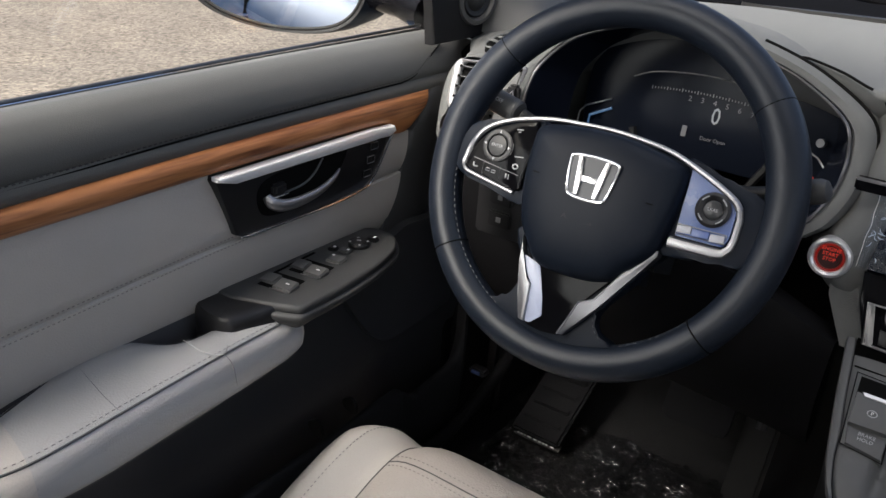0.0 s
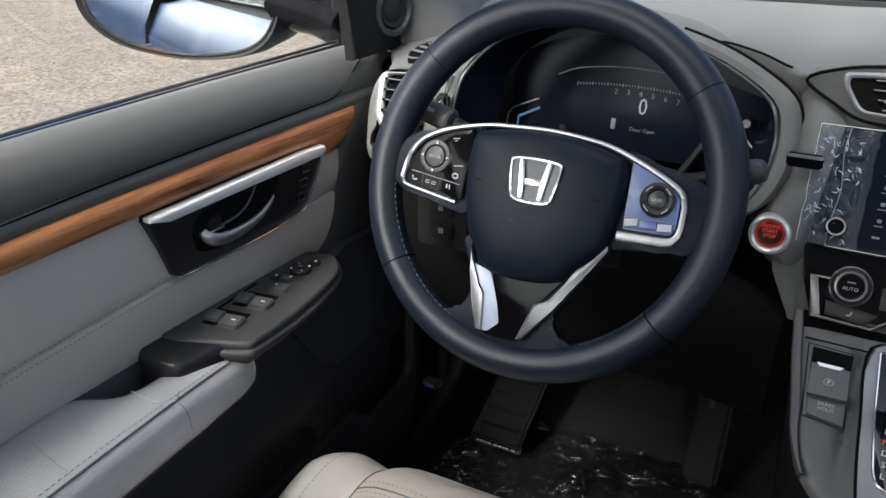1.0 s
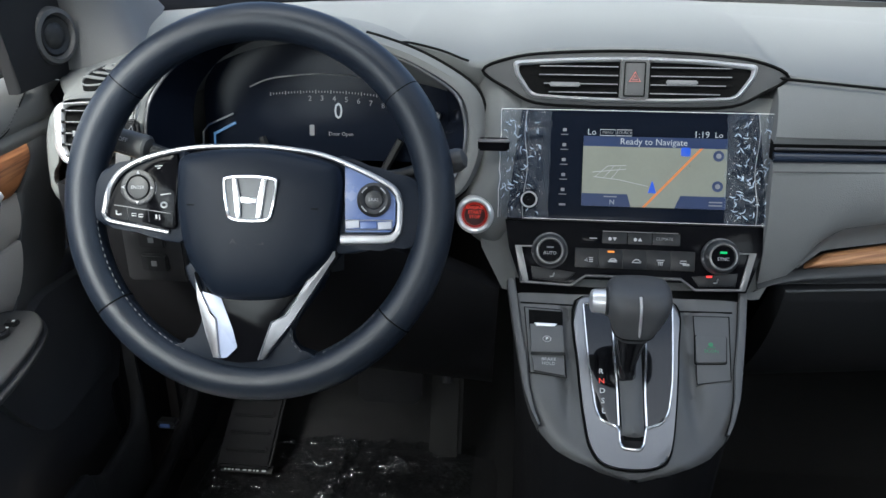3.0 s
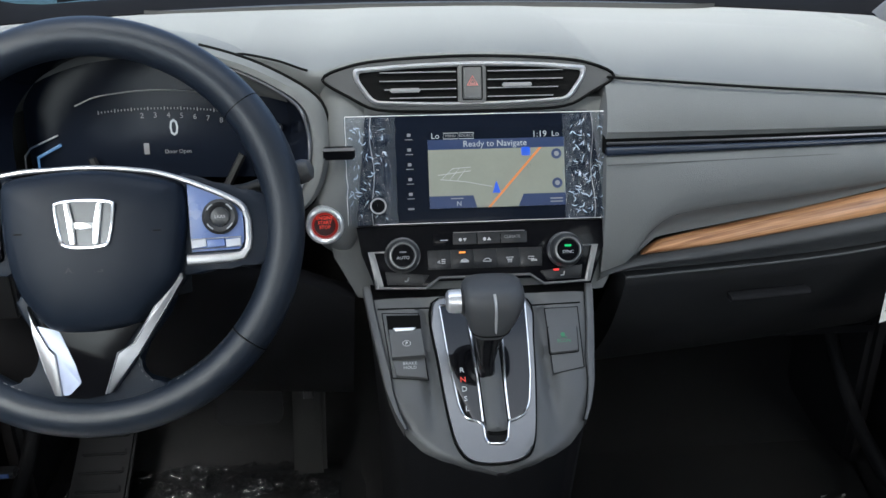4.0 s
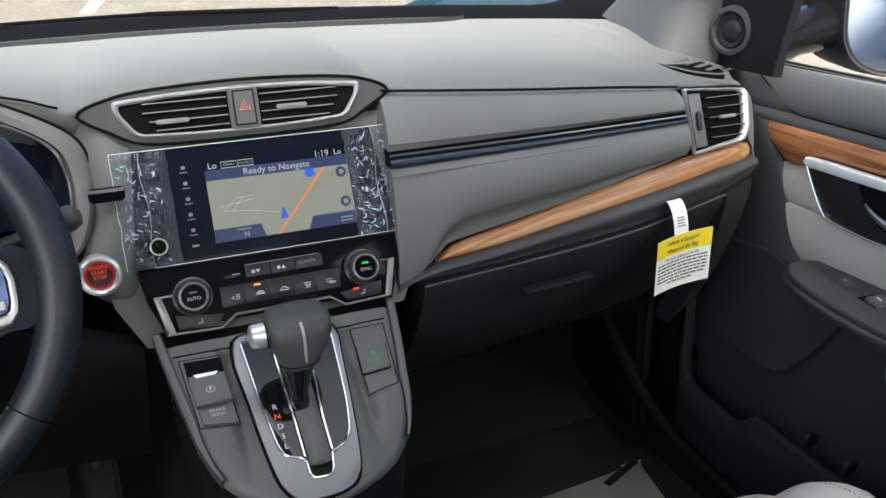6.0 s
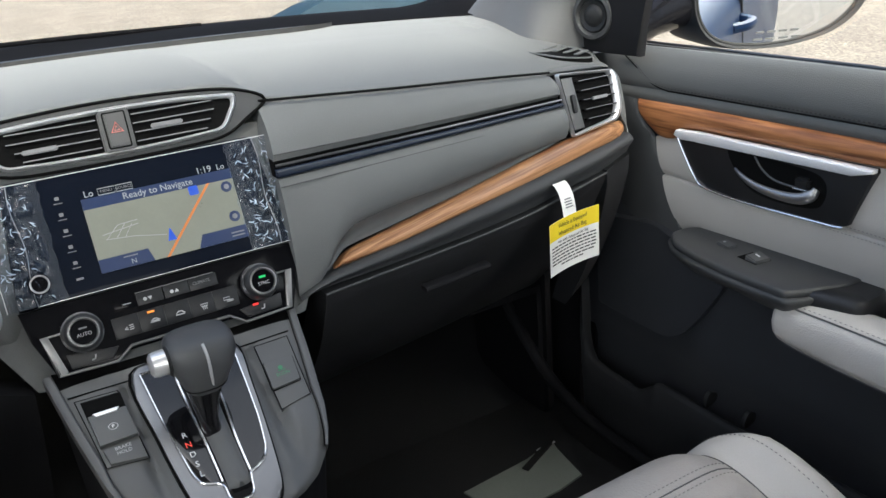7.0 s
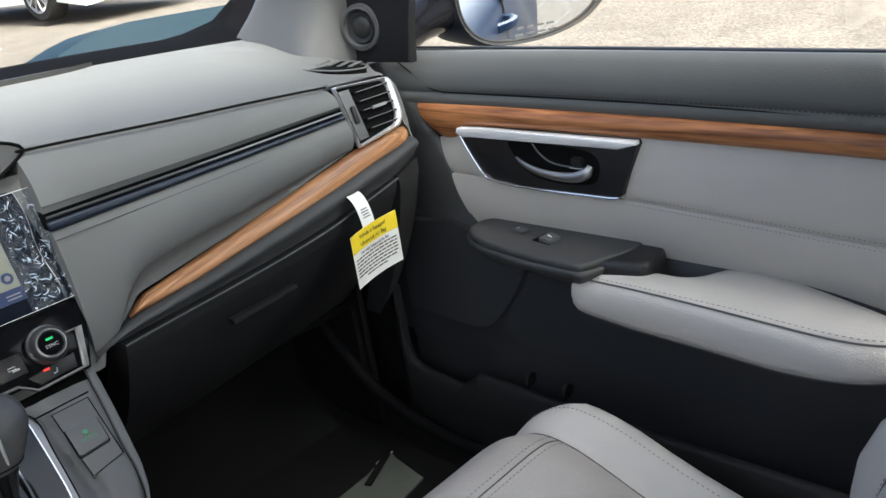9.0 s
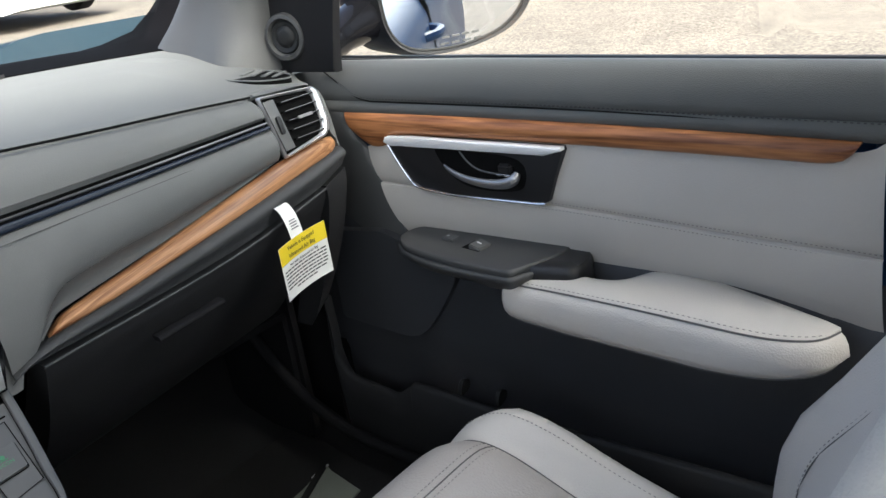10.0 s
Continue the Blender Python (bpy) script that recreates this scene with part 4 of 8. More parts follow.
# ---- instrument cluster ----
def build_cluster():
    e = thing("instrument_cluster", (-0.37, 0.03, 1.02), "dark hooded instrument cluster with digital display", "instrument cluster")
    ring = [(-0.525, -0.088, 0.958), (-0.531, -0.075, 1.004), (-0.532, -0.062, 1.040), (-0.527, -0.045, 1.065), (-0.500, -0.020, 1.097), (-0.452, 0.0, 1.115), (-0.40, 0.004, 1.122), (-0.34, 0.004, 1.118), (-0.285, 0.0, 1.106), (-0.239, -0.006, 1.089), (-0.1955, -0.018, 1.063), (-0.1840, -0.030, 1.034), (-0.1845, -0.045, 1.004), (-0.197, -0.055, 0.974), (-0.217, -0.060, 0.955)]
    mouth = smooth_line(ring, 5)
    c = Vector((-0.368, -0.02, 1.02))

    def grown(k, dy, dz=0.0):
        return [Vector((c.x + (p.x - c.x) * k, p.y + dy, c.z + (p.z - c.z) * k + dz)) for p in mouth]
    part("hood", loft([grown(1.012, 0.002), grown(1.03, -0.004), grown(1.09, -0.004), grown(1.125, 0.008), grown(1.14, 0.04), grown(1.12, 0.10, -0.004), grown(1.04, 0.19, -0.012)]), DASH, e, smooth=60)
    joint = [p for p in grown(1.128, 0.012) if p.x > -0.30]
    part("hood_joint", tube(joint, 0.0024, 6), GAP, e)
    part("hood_lining", loft([grown(1.012, 0.003), grown(0.985, 0.012), grown(0.90, 0.055), grown(0.86, 0.075)]), LCD, e, smooth=60)
    part("chrome_rim", tube([p + Vector((0, -0.004, 0)) for p in grown(1.005, 0)], 0.0019, 8), SATIN_M, e, "thin silver rim")
    m = basis((-0.366, 0.052, 1.02), (1, 0, 0), (0, 0.2, 1))
    part("face", prism([((p.x - c.x) * 0.88 - 0.002, (p.z - c.z) * 0.88) for p in mouth][::-1], 0.0, m, 0, base=-0.01), LCD, e)
    # centre display frame and its read-outs
    arc = smooth_line([m @ Vector((u, v, 0.010)) for u, v in ((-0.085, 0.030), (-0.057, 0.0405), (0, 0.0465), (0.055, 0.043), (0.110, 0.032))], 8)
    part("display_brow", tube(arc, 0.0009, 6), SATIN_D, e)
    part("side_fin", tube([m @ Vector((-0.072, -0.03, 0.010)), m @ Vector((-0.050, -0.085, 0.010))], 0.005, 6), DASH_HARD, e)
    part("side_fin", tube([m @ Vector((0.100, -0.03, 0.010)), m @ Vector((0.070, -0.085, 0.010))], 0.005, 6), DASH_HARD, e)
    lettering("speed_digit", "0", 0.028, m @ Matrix.Translation((0.022, 0.002, 0.002)), WHITE_LIT, e, squeeze=0.8)
    lettering("message", "Door Open", 0.0064, m @ Matrix.Translation((0.025, -0.025, 0.002)), GREY_INK, e)
    part("door_icon", box((-0.011, -0.021, 0.002), (0.006, 0.013, 0.001), m, 0.0008), GREY_INK, e)
    scale = bmesh.new()
    for k in range(41):
        t = k / 40
        p = Vector((-0.062 + 0.150 * t, 0.0255 - 0.000012 * (k - 18) ** 2, 0.002))
        h = 0.004 if k % 5 == 0 else 0.0022
        box((p.x, p.y, p.z), (0.0012, h, 0.0006), m, 0, scale)
    tagged(part("rev_ticks", scale, GREY_INK, e), kind="stuff")
    for k in range(2, 9):
                lettering("rev_number", str(k), 0.0088, m @ Matrix.Translation((-0.043 + 0.015 * k, 0.0175 - 0.0003 * (k - 3) ** 2, 0.002)), GREY_INK, e)
    for line, bar, glow in (([(-0.149, -0.060), (-0.148, -0.026), (-0.141, -0.017), (-0.109, -0.003)], [(-0.134, -0.045), (-0.134, -0.028), (-0.107, -0.014)], BLUE_LIT), ([(0.127, -0.010), (0.143, -0.017), (0.153, -0.027), (0.155, -0.055)], [(0.143, -0.038), (0.146, -0.042)], RED_INK)):
        ga = part("side_gauge", tube([m @ Vector((u, v, 0.004)) for u, v in line], 0.0012, 6), SATIN, e, "silver-edged side gauge")
        part("gauge_bar", tube([m @ Vector((u, v, 0.003)) for u, v in bar], 0.0018 if glow is BLUE_LIT else 0.0008, 6), glow, ga)
    part("trip_knob", lathe([(0, 0.012), (0.0045, 0.012), (0.005, 0.010), (0.005, 0)], m @ Matrix.Translation((0.143, 0.0, 0.004)), 16), GRIP, e)


build_cluster()

# ---- steering wheel and stalks ----
WHEEL = basis((-0.368, -0.188, 0.995), (1, 0, 0), (0, 0.418, 1))


def wheel_pt(u, v, w=0.0):
    return WHEEL @ Vector((u, v, w))


def build_wheel():
    e = thing("steering_wheel", (-0.368, -0.15, 0.99), "black leather three-spoke steering wheel with silver accents", "steering wheel")
    R, CU, CV = 0.1755, -0.0055, -0.0025
    rows, n = [], 120
    bump_at = lambda a, d, k: math.exp(-(((a - radians(d)) / k) ** 2))
    for i in range(n):
        a = 2 * math.pi * i / n
        grip = 0.0181 + 0.0012 * (bump_at(a, 25, 0.3) + bump_at(a, 155, 0.3)) - 0.0006 * (bump_at(a, 270, 0.25))
        rows.append([wheel_pt(CU + (R + grip * math.cos(b)) * math.cos(a), CV + (R + grip * math.cos(b)) * math.sin(a), grip * 1.06 * math.sin(b)) for b in np.linspace(0, 2 * math.pi, 22, endpoint=False)])
    part("rim", loft(rows, ring=True, close=True), LEATHER_R, e, "black leather rim")
    for a in (38, 141, 217, 322):
        ca, sa = math.cos(radians(a)), math.sin(radians(a))
        part("rim_seam", tube([wheel_pt(CU + (R + 0.0183 * math.cos(b)) * ca, CV + (R + 0.0183 * math.cos(b)) * sa, 0.0194 * math.sin(b)) for b in np.linspace(0, 2 * math.pi, 24, endpoint=False)], 0.0008, 5, True), GAP, e)
    for a0, a1 in ((176, 246), (297, 322), (140, 164)):
        line = [wheel_pt(CU + (R - 0.0163) * math.cos(radians(a)), CV + (R - 0.0163) * math.sin(radians(a)), 0.0085) for a in np.linspace(a0, a1, 30)]
        stitches("rim_stitching", line, THREAD_W, e, 0.0065, 0.0006)
    # airbag cover, with a soft crease round its face
    out = smooth2([(-0.073, 0.040), (-0.034, 0.0475), (0.0, 0.049), (0.030, 0.0465), (0.070, 0.038), (0.081, 0.028), (0.0825, 0.005), (0.0775, -0.036), (0.072, -0.054), (0.050, -0.078), (0.037, -0.0905), (0.006, -0.097), (-0.034, -0.0955), (-0.051, -0.080), (-0.067, -0.056), (-0.0765, -0.0155), (-0.0785, 0.022)], 4)
    rows = []
    for k, w in ((1.0, -0.03), (1.0, 0.010), (0.99, 0.0185), (0.955, 0.0255), (0.90, 0.0295), (0.80, 0.0325), (0.6, 0.0355), (0.35, 0.037), (0.12, 0.0375), (0.0, 0.0375)):
        rows.append([wheel_pt(u * max(k, 1e-3), -0.02 + (v + 0.02) * max(k, 1e-3), w) for u, v in out])
    part("airbag_cover", loft(rows, ring=True), LEATHER_W, e, "black airbag cover", smooth=60)
    part("cover_joint", tube([wheel_pt(u * 1.012, -0.02 + (v + 0.02) * 1.012, 0.0085) for u, v in out], 0.0014, 5, True), GAP, e)
    for s in (-1, 1):
        part("cover_mark", box((0.0595 * s + 0.001, -0.008, 0.0338), (0.007, 0.0012, 0.0006), WHEEL, 0), GAP, e)
    lettering("airbag_marking", "SRS\nAIRBAG", 0.0070, WHEEL @ Matrix.Translation((-0.002, -0.0375, 0.0369)), EMBOSS, e, squeeze=1.35)
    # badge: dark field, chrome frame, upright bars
    ol = smooth2([(-0.0245, 0.012), (-0.022, 0.0182), (0, 0.0200), (0.022, 0.0182), (0.0245, 0.012), (0.0212, -0.012), (0.0165, -0.0195), (0, -0.0212), (-0.0165, -0.0195), (-0.0212, -0.012)], 5)
    em = part("emblem", tube([wheel_pt(u, v, 0.0385) for u, v in ol], 0.0014, 8, True), CHROME, e, "chrome badge")
    part("badge_field", prism([(u * 0.96, v * 0.96) for u, v in ol][::-1], 0.0381, WHEEL, 0, base=0.035), BADGE_D, em)
    for s in (-1, 1):
        part("badge_bar", prism([(s * 0.0165, 0.0175), (s * 0.0118, 0.0175), (s * 0.0078, -0.001), (s * 0.0072, -0.0185), (s * 0.0122, -0.0185)][::s], 0.0412, WHEEL, 0.0012, base=0.036), CHROME, em)
    part("badge_bar", prism([(-0.0080, 0.0005), (0.0080, 0.0005), (0.0072, -0.0050), (-0.0072, -0.0050)], 0.0409, WHEEL, 0.0010, base=0.036), CHROME, em)
    # spokes behind the cover
    part("spoke", prism(smooth2([(-0.07, 0.040), (-0.12, 0.036), (-0.160, 0.022), (-0.164, -0.024), (-0.12, -0.036), (-0.07, -0.040)], 4), 0.010, WHEEL, 0.003, base=-0.012), LEATHER_W, e)
    part("spoke", prism(smooth2([(0.07, 0.040), (0.12, 0.030), (0.158, 0.018), (0.158, -0.036), (0.12, -0.042), (0.07, -0.044)][::-1], 4), 0.010, WHEEL, 0.003, base=-0.012), LEATHER_W, e)
    lo = smooth2([(-0.066, -0.06), (0.062, -0.06), (0.040, -0.112), (0.034, -0.128), (0.040, -0.141), (0.060, -0.150), (0.02, -0.168), (-0.06, -0.166), (-0.086, -0.148), (-0.066, -0.139), (-0.056, -0.126), (-0.054, -0.105)], 4)
    part("spoke", prism(lo, 0.0085, WHEEL, 0.003, 3, base=-0.012), LEATHER_W, e)
    stitches("spoke_stitching", [wheel_pt(u, v, 0.0090) for u, v in smooth_line_2([(0.0345, -0.122), (0.0345, -0.130), (0.039, -0.139), (0.046, -0.145)])], THREAD_W, e, 0.005, 0.0006)
    # silver line from panel to panel, thicker towards its ends
    brow = smooth_line([wheel_pt(u, v, w) for u, v, w in ((-0.1535, -0.018, 0.012), (-0.1485, 0.006, 0.013), (-0.1345, 0.0245, 0.015), (-0.1065, 0.0380, 0.016), (-0.0667, 0.0470, 0.017), (-0.034, 0.0495, 0.017), (0.0, 0.0505, 0.017), (0.036, 0.0478, 0.017), (0.066, 0.0425, 0.016), (0.103, 0.0285, 0.016), (0.127, 0.0165, 0.015), (0.1345, 0.0085, 0.013))], 6)
    nb = len(brow)
    part("silver_brow", tube(brow, [0.0022 + 0.0014 * abs(2 * i / (nb - 1) - 1) ** 1.5 for i in range(nb)], 8), SATIN, e, "satin silver trim line")
    # left switch panel
    lp = smooth2([(-0.081, 0.041), (-0.106, 0.034), (-0.128, 0.023), (-0.1425, 0.006), (-0.1500, -0.014), (-0.146, -0.0215), (-0.118, -0.0265), (-0.083, -0.0315), (-0.0815, -0.010)], 4)
    left = part("left_switch_panel", prism(lp, 0.0145, WHEEL, 0.002, base=0.004), PIANO, e)
    part("panel_rim", tube([wheel_pt(u, v, 0.0125) for u, v in smooth_line_2([(-0.1535, -0.018), (-0.1505, -0.0235), (-0.143, -0.0262), (-0.118, -0.0300), (-0.088, -0.0345)])], [0.0028] * 3 + [0.0021] * 18, 8), SATIN, left)
    cu, cv = -0.1185, 0.0075
    part("rocker_ring", lathe([(0.0168, 0.0145), (0.0172, 0.0165), (0.0150, 0.0172), (0.0125, 0.0168), (0.0118, 0.0160), (0.0118, 0.0145)], WHEEL @ Matrix.Translation((cu, cv, 0)), 32), BLACK, left)
    part("rocker_centre", prism(disc(0.0108, cu, cv, 24), 0.0168, WHEEL, 0.0010, base=0.013), BLACK, left)
    lettering("switch_word", "ENTER", 0.0046, WHEEL @ Matrix.Translation((cu, cv, 0.0172)), PALE_INK, left)
    for k in range(4):
        a = radians(90 * k)
        p = Vector((cu + 0.0143 * math.cos(a), cv + 0.0143 * math.sin(a), 0.0174))
        tri = [(p.x + 0.0020 * math.cos(a + q), p.y + 0.0020 * math.sin(a + q)) for q in (0, 2.3, -2.3)]
        part("switch_sign", prism(tri, 0.0178, WHEEL, 0, base=0.0168), PALE_INK, left)
        arc = [WHEEL @ Vector((cu + 0.0175 * math.cos(a + q), cv + 0.0175 * math.sin(a + q), 0.0150)) for q in np.linspace(-0.35, 0.35, 7)]
        if k in (0, 2):
            part("rocker_mark", tube(arc, 0.0004, 4), PALE_INK, left)
    part("key_groove", tube([wheel_pt(u, v, 0.0146) for u, v in smooth_line_2([(-0.143, -0.010), (-0.122, -0.0125), (-0.100, -0.0150), (-0.086, -0.0165)])], 0.0005, 4), SATIN_D, left)
    for u in (-0.1295, -0.1085):
        part("key_groove", tube([wheel_pt(u, -0.0125, 0.0146), wheel_pt(u + 0.0015, -0.0255, 0.0146)], 0.0004, 4), SATIN_D, left)
    # handset, lane marks, voice, wheel, menu signs
    part("switch_sign", tube([wheel_pt(u, v, 0.0150) for u, v in smooth_line_2([(-0.1405, -0.0150), (-0.1395, -0.0190), (-0.1350, -0.0185)], 3)], 0.0009, 5), PALE_INK, left)
    for u in (-0.1225, -0.1155):
        part("switch_sign", tube([wheel_pt(u + du, -0.0188 - 0.1 * (u + 0.1225) + dv, 0.0148) for du, dv in ((-0.0022, 0.0012), (0.0022, 0.0012), (0.0022, -0.0012), (-0.0022, -0.0012))], 0.0005, 4, True), PALE_INK, left)
    for u, v, w, h in ((-0.1000, -0.0200, 0.0016, 0.0044), (-0.0968, -0.0205, 0.0010, 0.0050), (-0.0912, 0.0020, 0.0105, 0.0009), (-0.0990, 0.0290, 0.0075, 0.0009), (-0.0990, 0.0268, 0.0030, 0.0009)):
        part("switch_sign", box((u, v, 0.0148), (w, h, 0.0005), WHEEL @ Matrix.Translation((u, v, 0)) @ Matrix.Rotation(radians(8), 4, "Z") @ Matrix.Translation((-u, -v, 0)), 0), PALE_INK, left)
    part("switch_sign", tube([wheel_pt(-0.0925 + 0.0030 * math.cos(a), -0.0085 + 0.0024 * math.sin(a), 0.0149) for a in np.linspace(0, 2 * math.pi, 12, endpoint=False)], 0.0009, 5, True), PALE_INK, left)
    # right switch panel, still under its blue film
    rp = fillet([(0.0835, 0.0365), (0.091, 0.0345), (0.1265, 0.0155), (0.1325, 0.0080), (0.1335, -0.0190), (0.1295, -0.0270), (0.0860, -0.0285)][::-1], [0.002, 0.004, 0.008, 0.006, 0.008, 0.002, 0.0015][::-1], 4)
    right = part("right_switch_panel", prism(rp, 0.0145, WHEEL, 0.0015, base=0.004), BLUE_FILM, e, "panel still under blue film")
    part("panel_rim", loft([[wheel_pt(u + 0.0032 * math.cos(b) * cx, v + 0.0032 * math.cos(b) * cy, 0.0125 + 0.0030 * math.sin(b)) for b in np.linspace(0, 2 * math.pi, 8, endpoint=False)] for u, v, cx, cy in ((0.1345, 0.0085, 0.9, 0.4), (0.1372, 0.0, 1, 0), (0.1375, -0.0180, 1, 0), (0.1360, -0.0265, 1, -0.4), (0.1310, -0.0325, 0.6, -1.3), (0.1230, -0.0340, 0, -1.6), (0.0980, -0.0350, 0, -1.6), (0.0815, -0.0355, 0, -1.7))], ring=True, caps=True), SATIN, right, "silver lower edge")
    mr = WHEEL @ Matrix.Translation((0.1128, 0.0028, 0))
    part("rocker_ring", lathe([(0.0158, 0.0145), (0.0162, 0.0175), (0.0135, 0.0192), (0.0100, 0.0180), (0.0088, 0.0168), (0.0088, 0.0145)], mr, 32), BLACK, right)
    part("rocker_centre", lathe([(0.0086, 0.0145), (0.0086, 0.0172), (0.0074, 0.0180), (0, 0.0180)], mr, 24), KNOB_GREY, right)
    for k in range(4):
        a = radians(45 + 90 * k)
        part("rocker_mark", tube([mr @ Vector((0.0128 * math.cos(a + q), 0.0128 * math.sin(a + q), 0.0194)) for q in (-0.28, -0.1, 0.1, 0.28)], 0.0007, 5), PALE_INK, right)
    lettering("switch_word", "LKAS", 0.0042, mr @ Matrix.Translation((0, 0, 0.0184)), PALE_INK, right)
    for u0, u1, mt in ((0.0862, 0.0992, PALE_KEY), (0.1002, 0.1160, BLUE_FILM), (0.1170, 0.1302, PALE_KEY)):
        part("switch_key", prism([(u0, -0.0182), (u1, -0.0168), (u1 + 0.0004, -0.0236), (u0 + 0.0006, -0.0254)][::-1], 0.0166, WHEEL, 0.0006, base=0.012), mt, right)
    part("key_frame", tube([wheel_pt(u, v, 0.0150) for u, v in ((0.0856, -0.0172), (0.1310, -0.0158), (0.1314, -0.0242), (0.0864, -0.0264))], 0.0006, 5, True), SATIN, right)
    # lower spoke: gloss plate, film left on it, blades either side
    part("lower_plate", prism(fillet([(-0.052, -0.088), (0.046, -0.080), (0.018, -0.118), (0.007, -0.155), (-0.013, -0.158), (-0.032, -0.156), (-0.046, -0.122)][::-1], 0.004), 0.0125, WHEEL, 0.0015, base=0.0), PIANO, e, "glossy black lower spoke plate")
    part("plate_film", prism(fillet([(-0.0372, -0.1158), (-0.044, -0.1094), (-0.0541, -0.0900), (-0.0441, -0.0925), (-0.0336, -0.0960), (-0.0211, -0.1258), (-0.0161, -0.143), (-0.0266, -0.1535), (-0.0325, -0.1538)][::-1], 0.002), 0.0134, WHEEL, 0.0004, base=0.012), PALE_FILM, e, "pale blue film left on the plate")
    lb = [(-0.0600, -0.0720), (-0.0559, -0.0857), (-0.0436, -0.1122), (-0.0372, -0.1158), (-0.0325, -0.1538), (-0.0386, -0.1531), (-0.0468, -0.1295), (-0.0562, -0.097)]
    part("silver_blade", prism(lb, 0.0165, WHEEL, 0.0014, base=0.002), SATIN, e, "satin silver spoke blade")
    rb = [(0.0771, -0.0468), (0.0722, -0.0474), (0.0507, -0.0772), (0.0321, -0.1099), (0.0175, -0.1169), (0.0058, -0.1536), (0.0115, -0.1530), (0.0365, -0.1176), (0.0648, -0.0727), (0.0775, -0.0521)]
    # pair of the left blade; its shade is put into a darker silver
    rbl = part("silver_blade", prism(rb, 0.0160, WHEEL, 0.0012, base=0.002), BLADE, e, "satin silver spoke blade, coloured darker as in shade")
    part("blade_edge", tube([wheel_pt(u, v, 0.0160) for u, v in rb[1:6]], 0.0007, 6), SATIN, rbl)
    # column shroud
    part("column_shroud", box((0, -0.03, -0.075), (0.12, 0.12, 0.10), WHEEL, 0.02, segs=4), DASH_HARD, e)
    for s, kind in ((-1, "indicator_stalk"), (1, "wiper_stalk")):
        st = thing(kind, wheel_pt(0.1 * s, 0.03, -0.05), "black stalk with markings on its turning end" if s < 0 else "black wiper stalk with a round grey end", "stalk", "column stalks")
        a, b = wheel_pt(0.05 * s, 0.02, -0.06), (wheel_pt(0.128, 0.030, -0.045) if s > 0 else Vector((-0.498, -0.137, 1.027)))
        part("stalk_arm", tube([a, a.lerp(b, 0.5), b], [0.009, 0.008, 0.0075], 12), DASH_HARD, st)
        if s < 0:
            c, d = Vector((-0.500, -0.137, 1.028)), Vector((-0.546, -0.128, 1.036))
            part("turning_end", tube([c, c.lerp(d, 0.05), c.lerp(d, 0.95), d], [0.0105, 0.0130, 0.0130, 0.0105], 18), CONSOLE, st)
            for k, word in enumerate(("OFF", "o-", "AUTO")):
                lettering("stalk_word", word, 0.0062, basis(c.lerp(d, 0.5) + Vector((0, -0.0128 + 0.0012 * abs(k - 0.3), 0.0075 - 0.0062 * k)), (0.97, -0.18, -0.16), (0.16, 0.45, 0.88)), WHITE_INK, st)
        else:
            c, d = wheel_pt(0.128, 0.030, -0.045), Vector((-0.1815, -0.140, 1.0258))
            q = c.lerp(d, 0.72)
            part("stalk_neck", tube([c, q], [0.0075, 0.0068], 14), DASH_HARD, st)
            part("turning_end", tube([q, q.lerp(d, 0.1), q.lerp(d, 0.6), d, d + (d - q) * 0.35, d + (d - q) * 0.5], [0.0070, 0.0105, 0.0118, 0.0118, 0.0095, 0.0040], 20), POD, st, "round grey end")
            part("end_ring", tube([q.lerp(d, t) for t in (0.02, 0.10)], 0.0108, 20), SATIN_D, st)
    bt = thing("light_switch", (-0.535, -0.062, 1.030), "small black rocker switch beside the cluster", "switch")
    part("rocker", box((-0.545, -0.076, 1.032), (0.014, 0.012, 0.018), pose(0, 0, 0), 0.003), BLACK, bt)
    part("rocker_mark", tube([(-0.548, -0.0825, 1.030), (-0.543, -0.0825, 1.036), (-0.542, -0.0825, 1.028)], 0.0006, 5), PALE_INK, bt)


build_wheel()


def build_start_button():
    e = thing("start_button", (-0.169, -0.066, 0.937), "round red engine start button in a silver ring", "start button")
    m = basis((-0.169, -0.064, 0.939), (1, 0, 0), (0, 0.15, 1))
    part("ring", lathe([(0.0212, -0.01), (0.0212, 0.003), (0.0200, 0.0064), (0.0175, 0.0076), (0.0152, 0.0060), (0.0142, 0.002)], m, 40), BRIGHT, e, "bright silver ring")
    bt = part("button", lathe([(0.0, 0.0043), (0.009, 0.0044), (0.0112, 0.0046), (0.0118, 0.0035), (0.0118, -0.01)], m, 40), RED_DARK, e, "dark red button")
    part("lit_ring", lathe([(0.0116, 0.0030), (0.0128, 0.0042), (0.0142, 0.0030), (0.0142, -0.01)], m, 40), RED, bt)
    lettering("button_word", "ENGINE\nSTART\nSTOP", 0.0052, m @ Matrix.Translation((0, 0.0035, 0.0049)), RED_INK, e, thick=0.0001)


build_start_button()


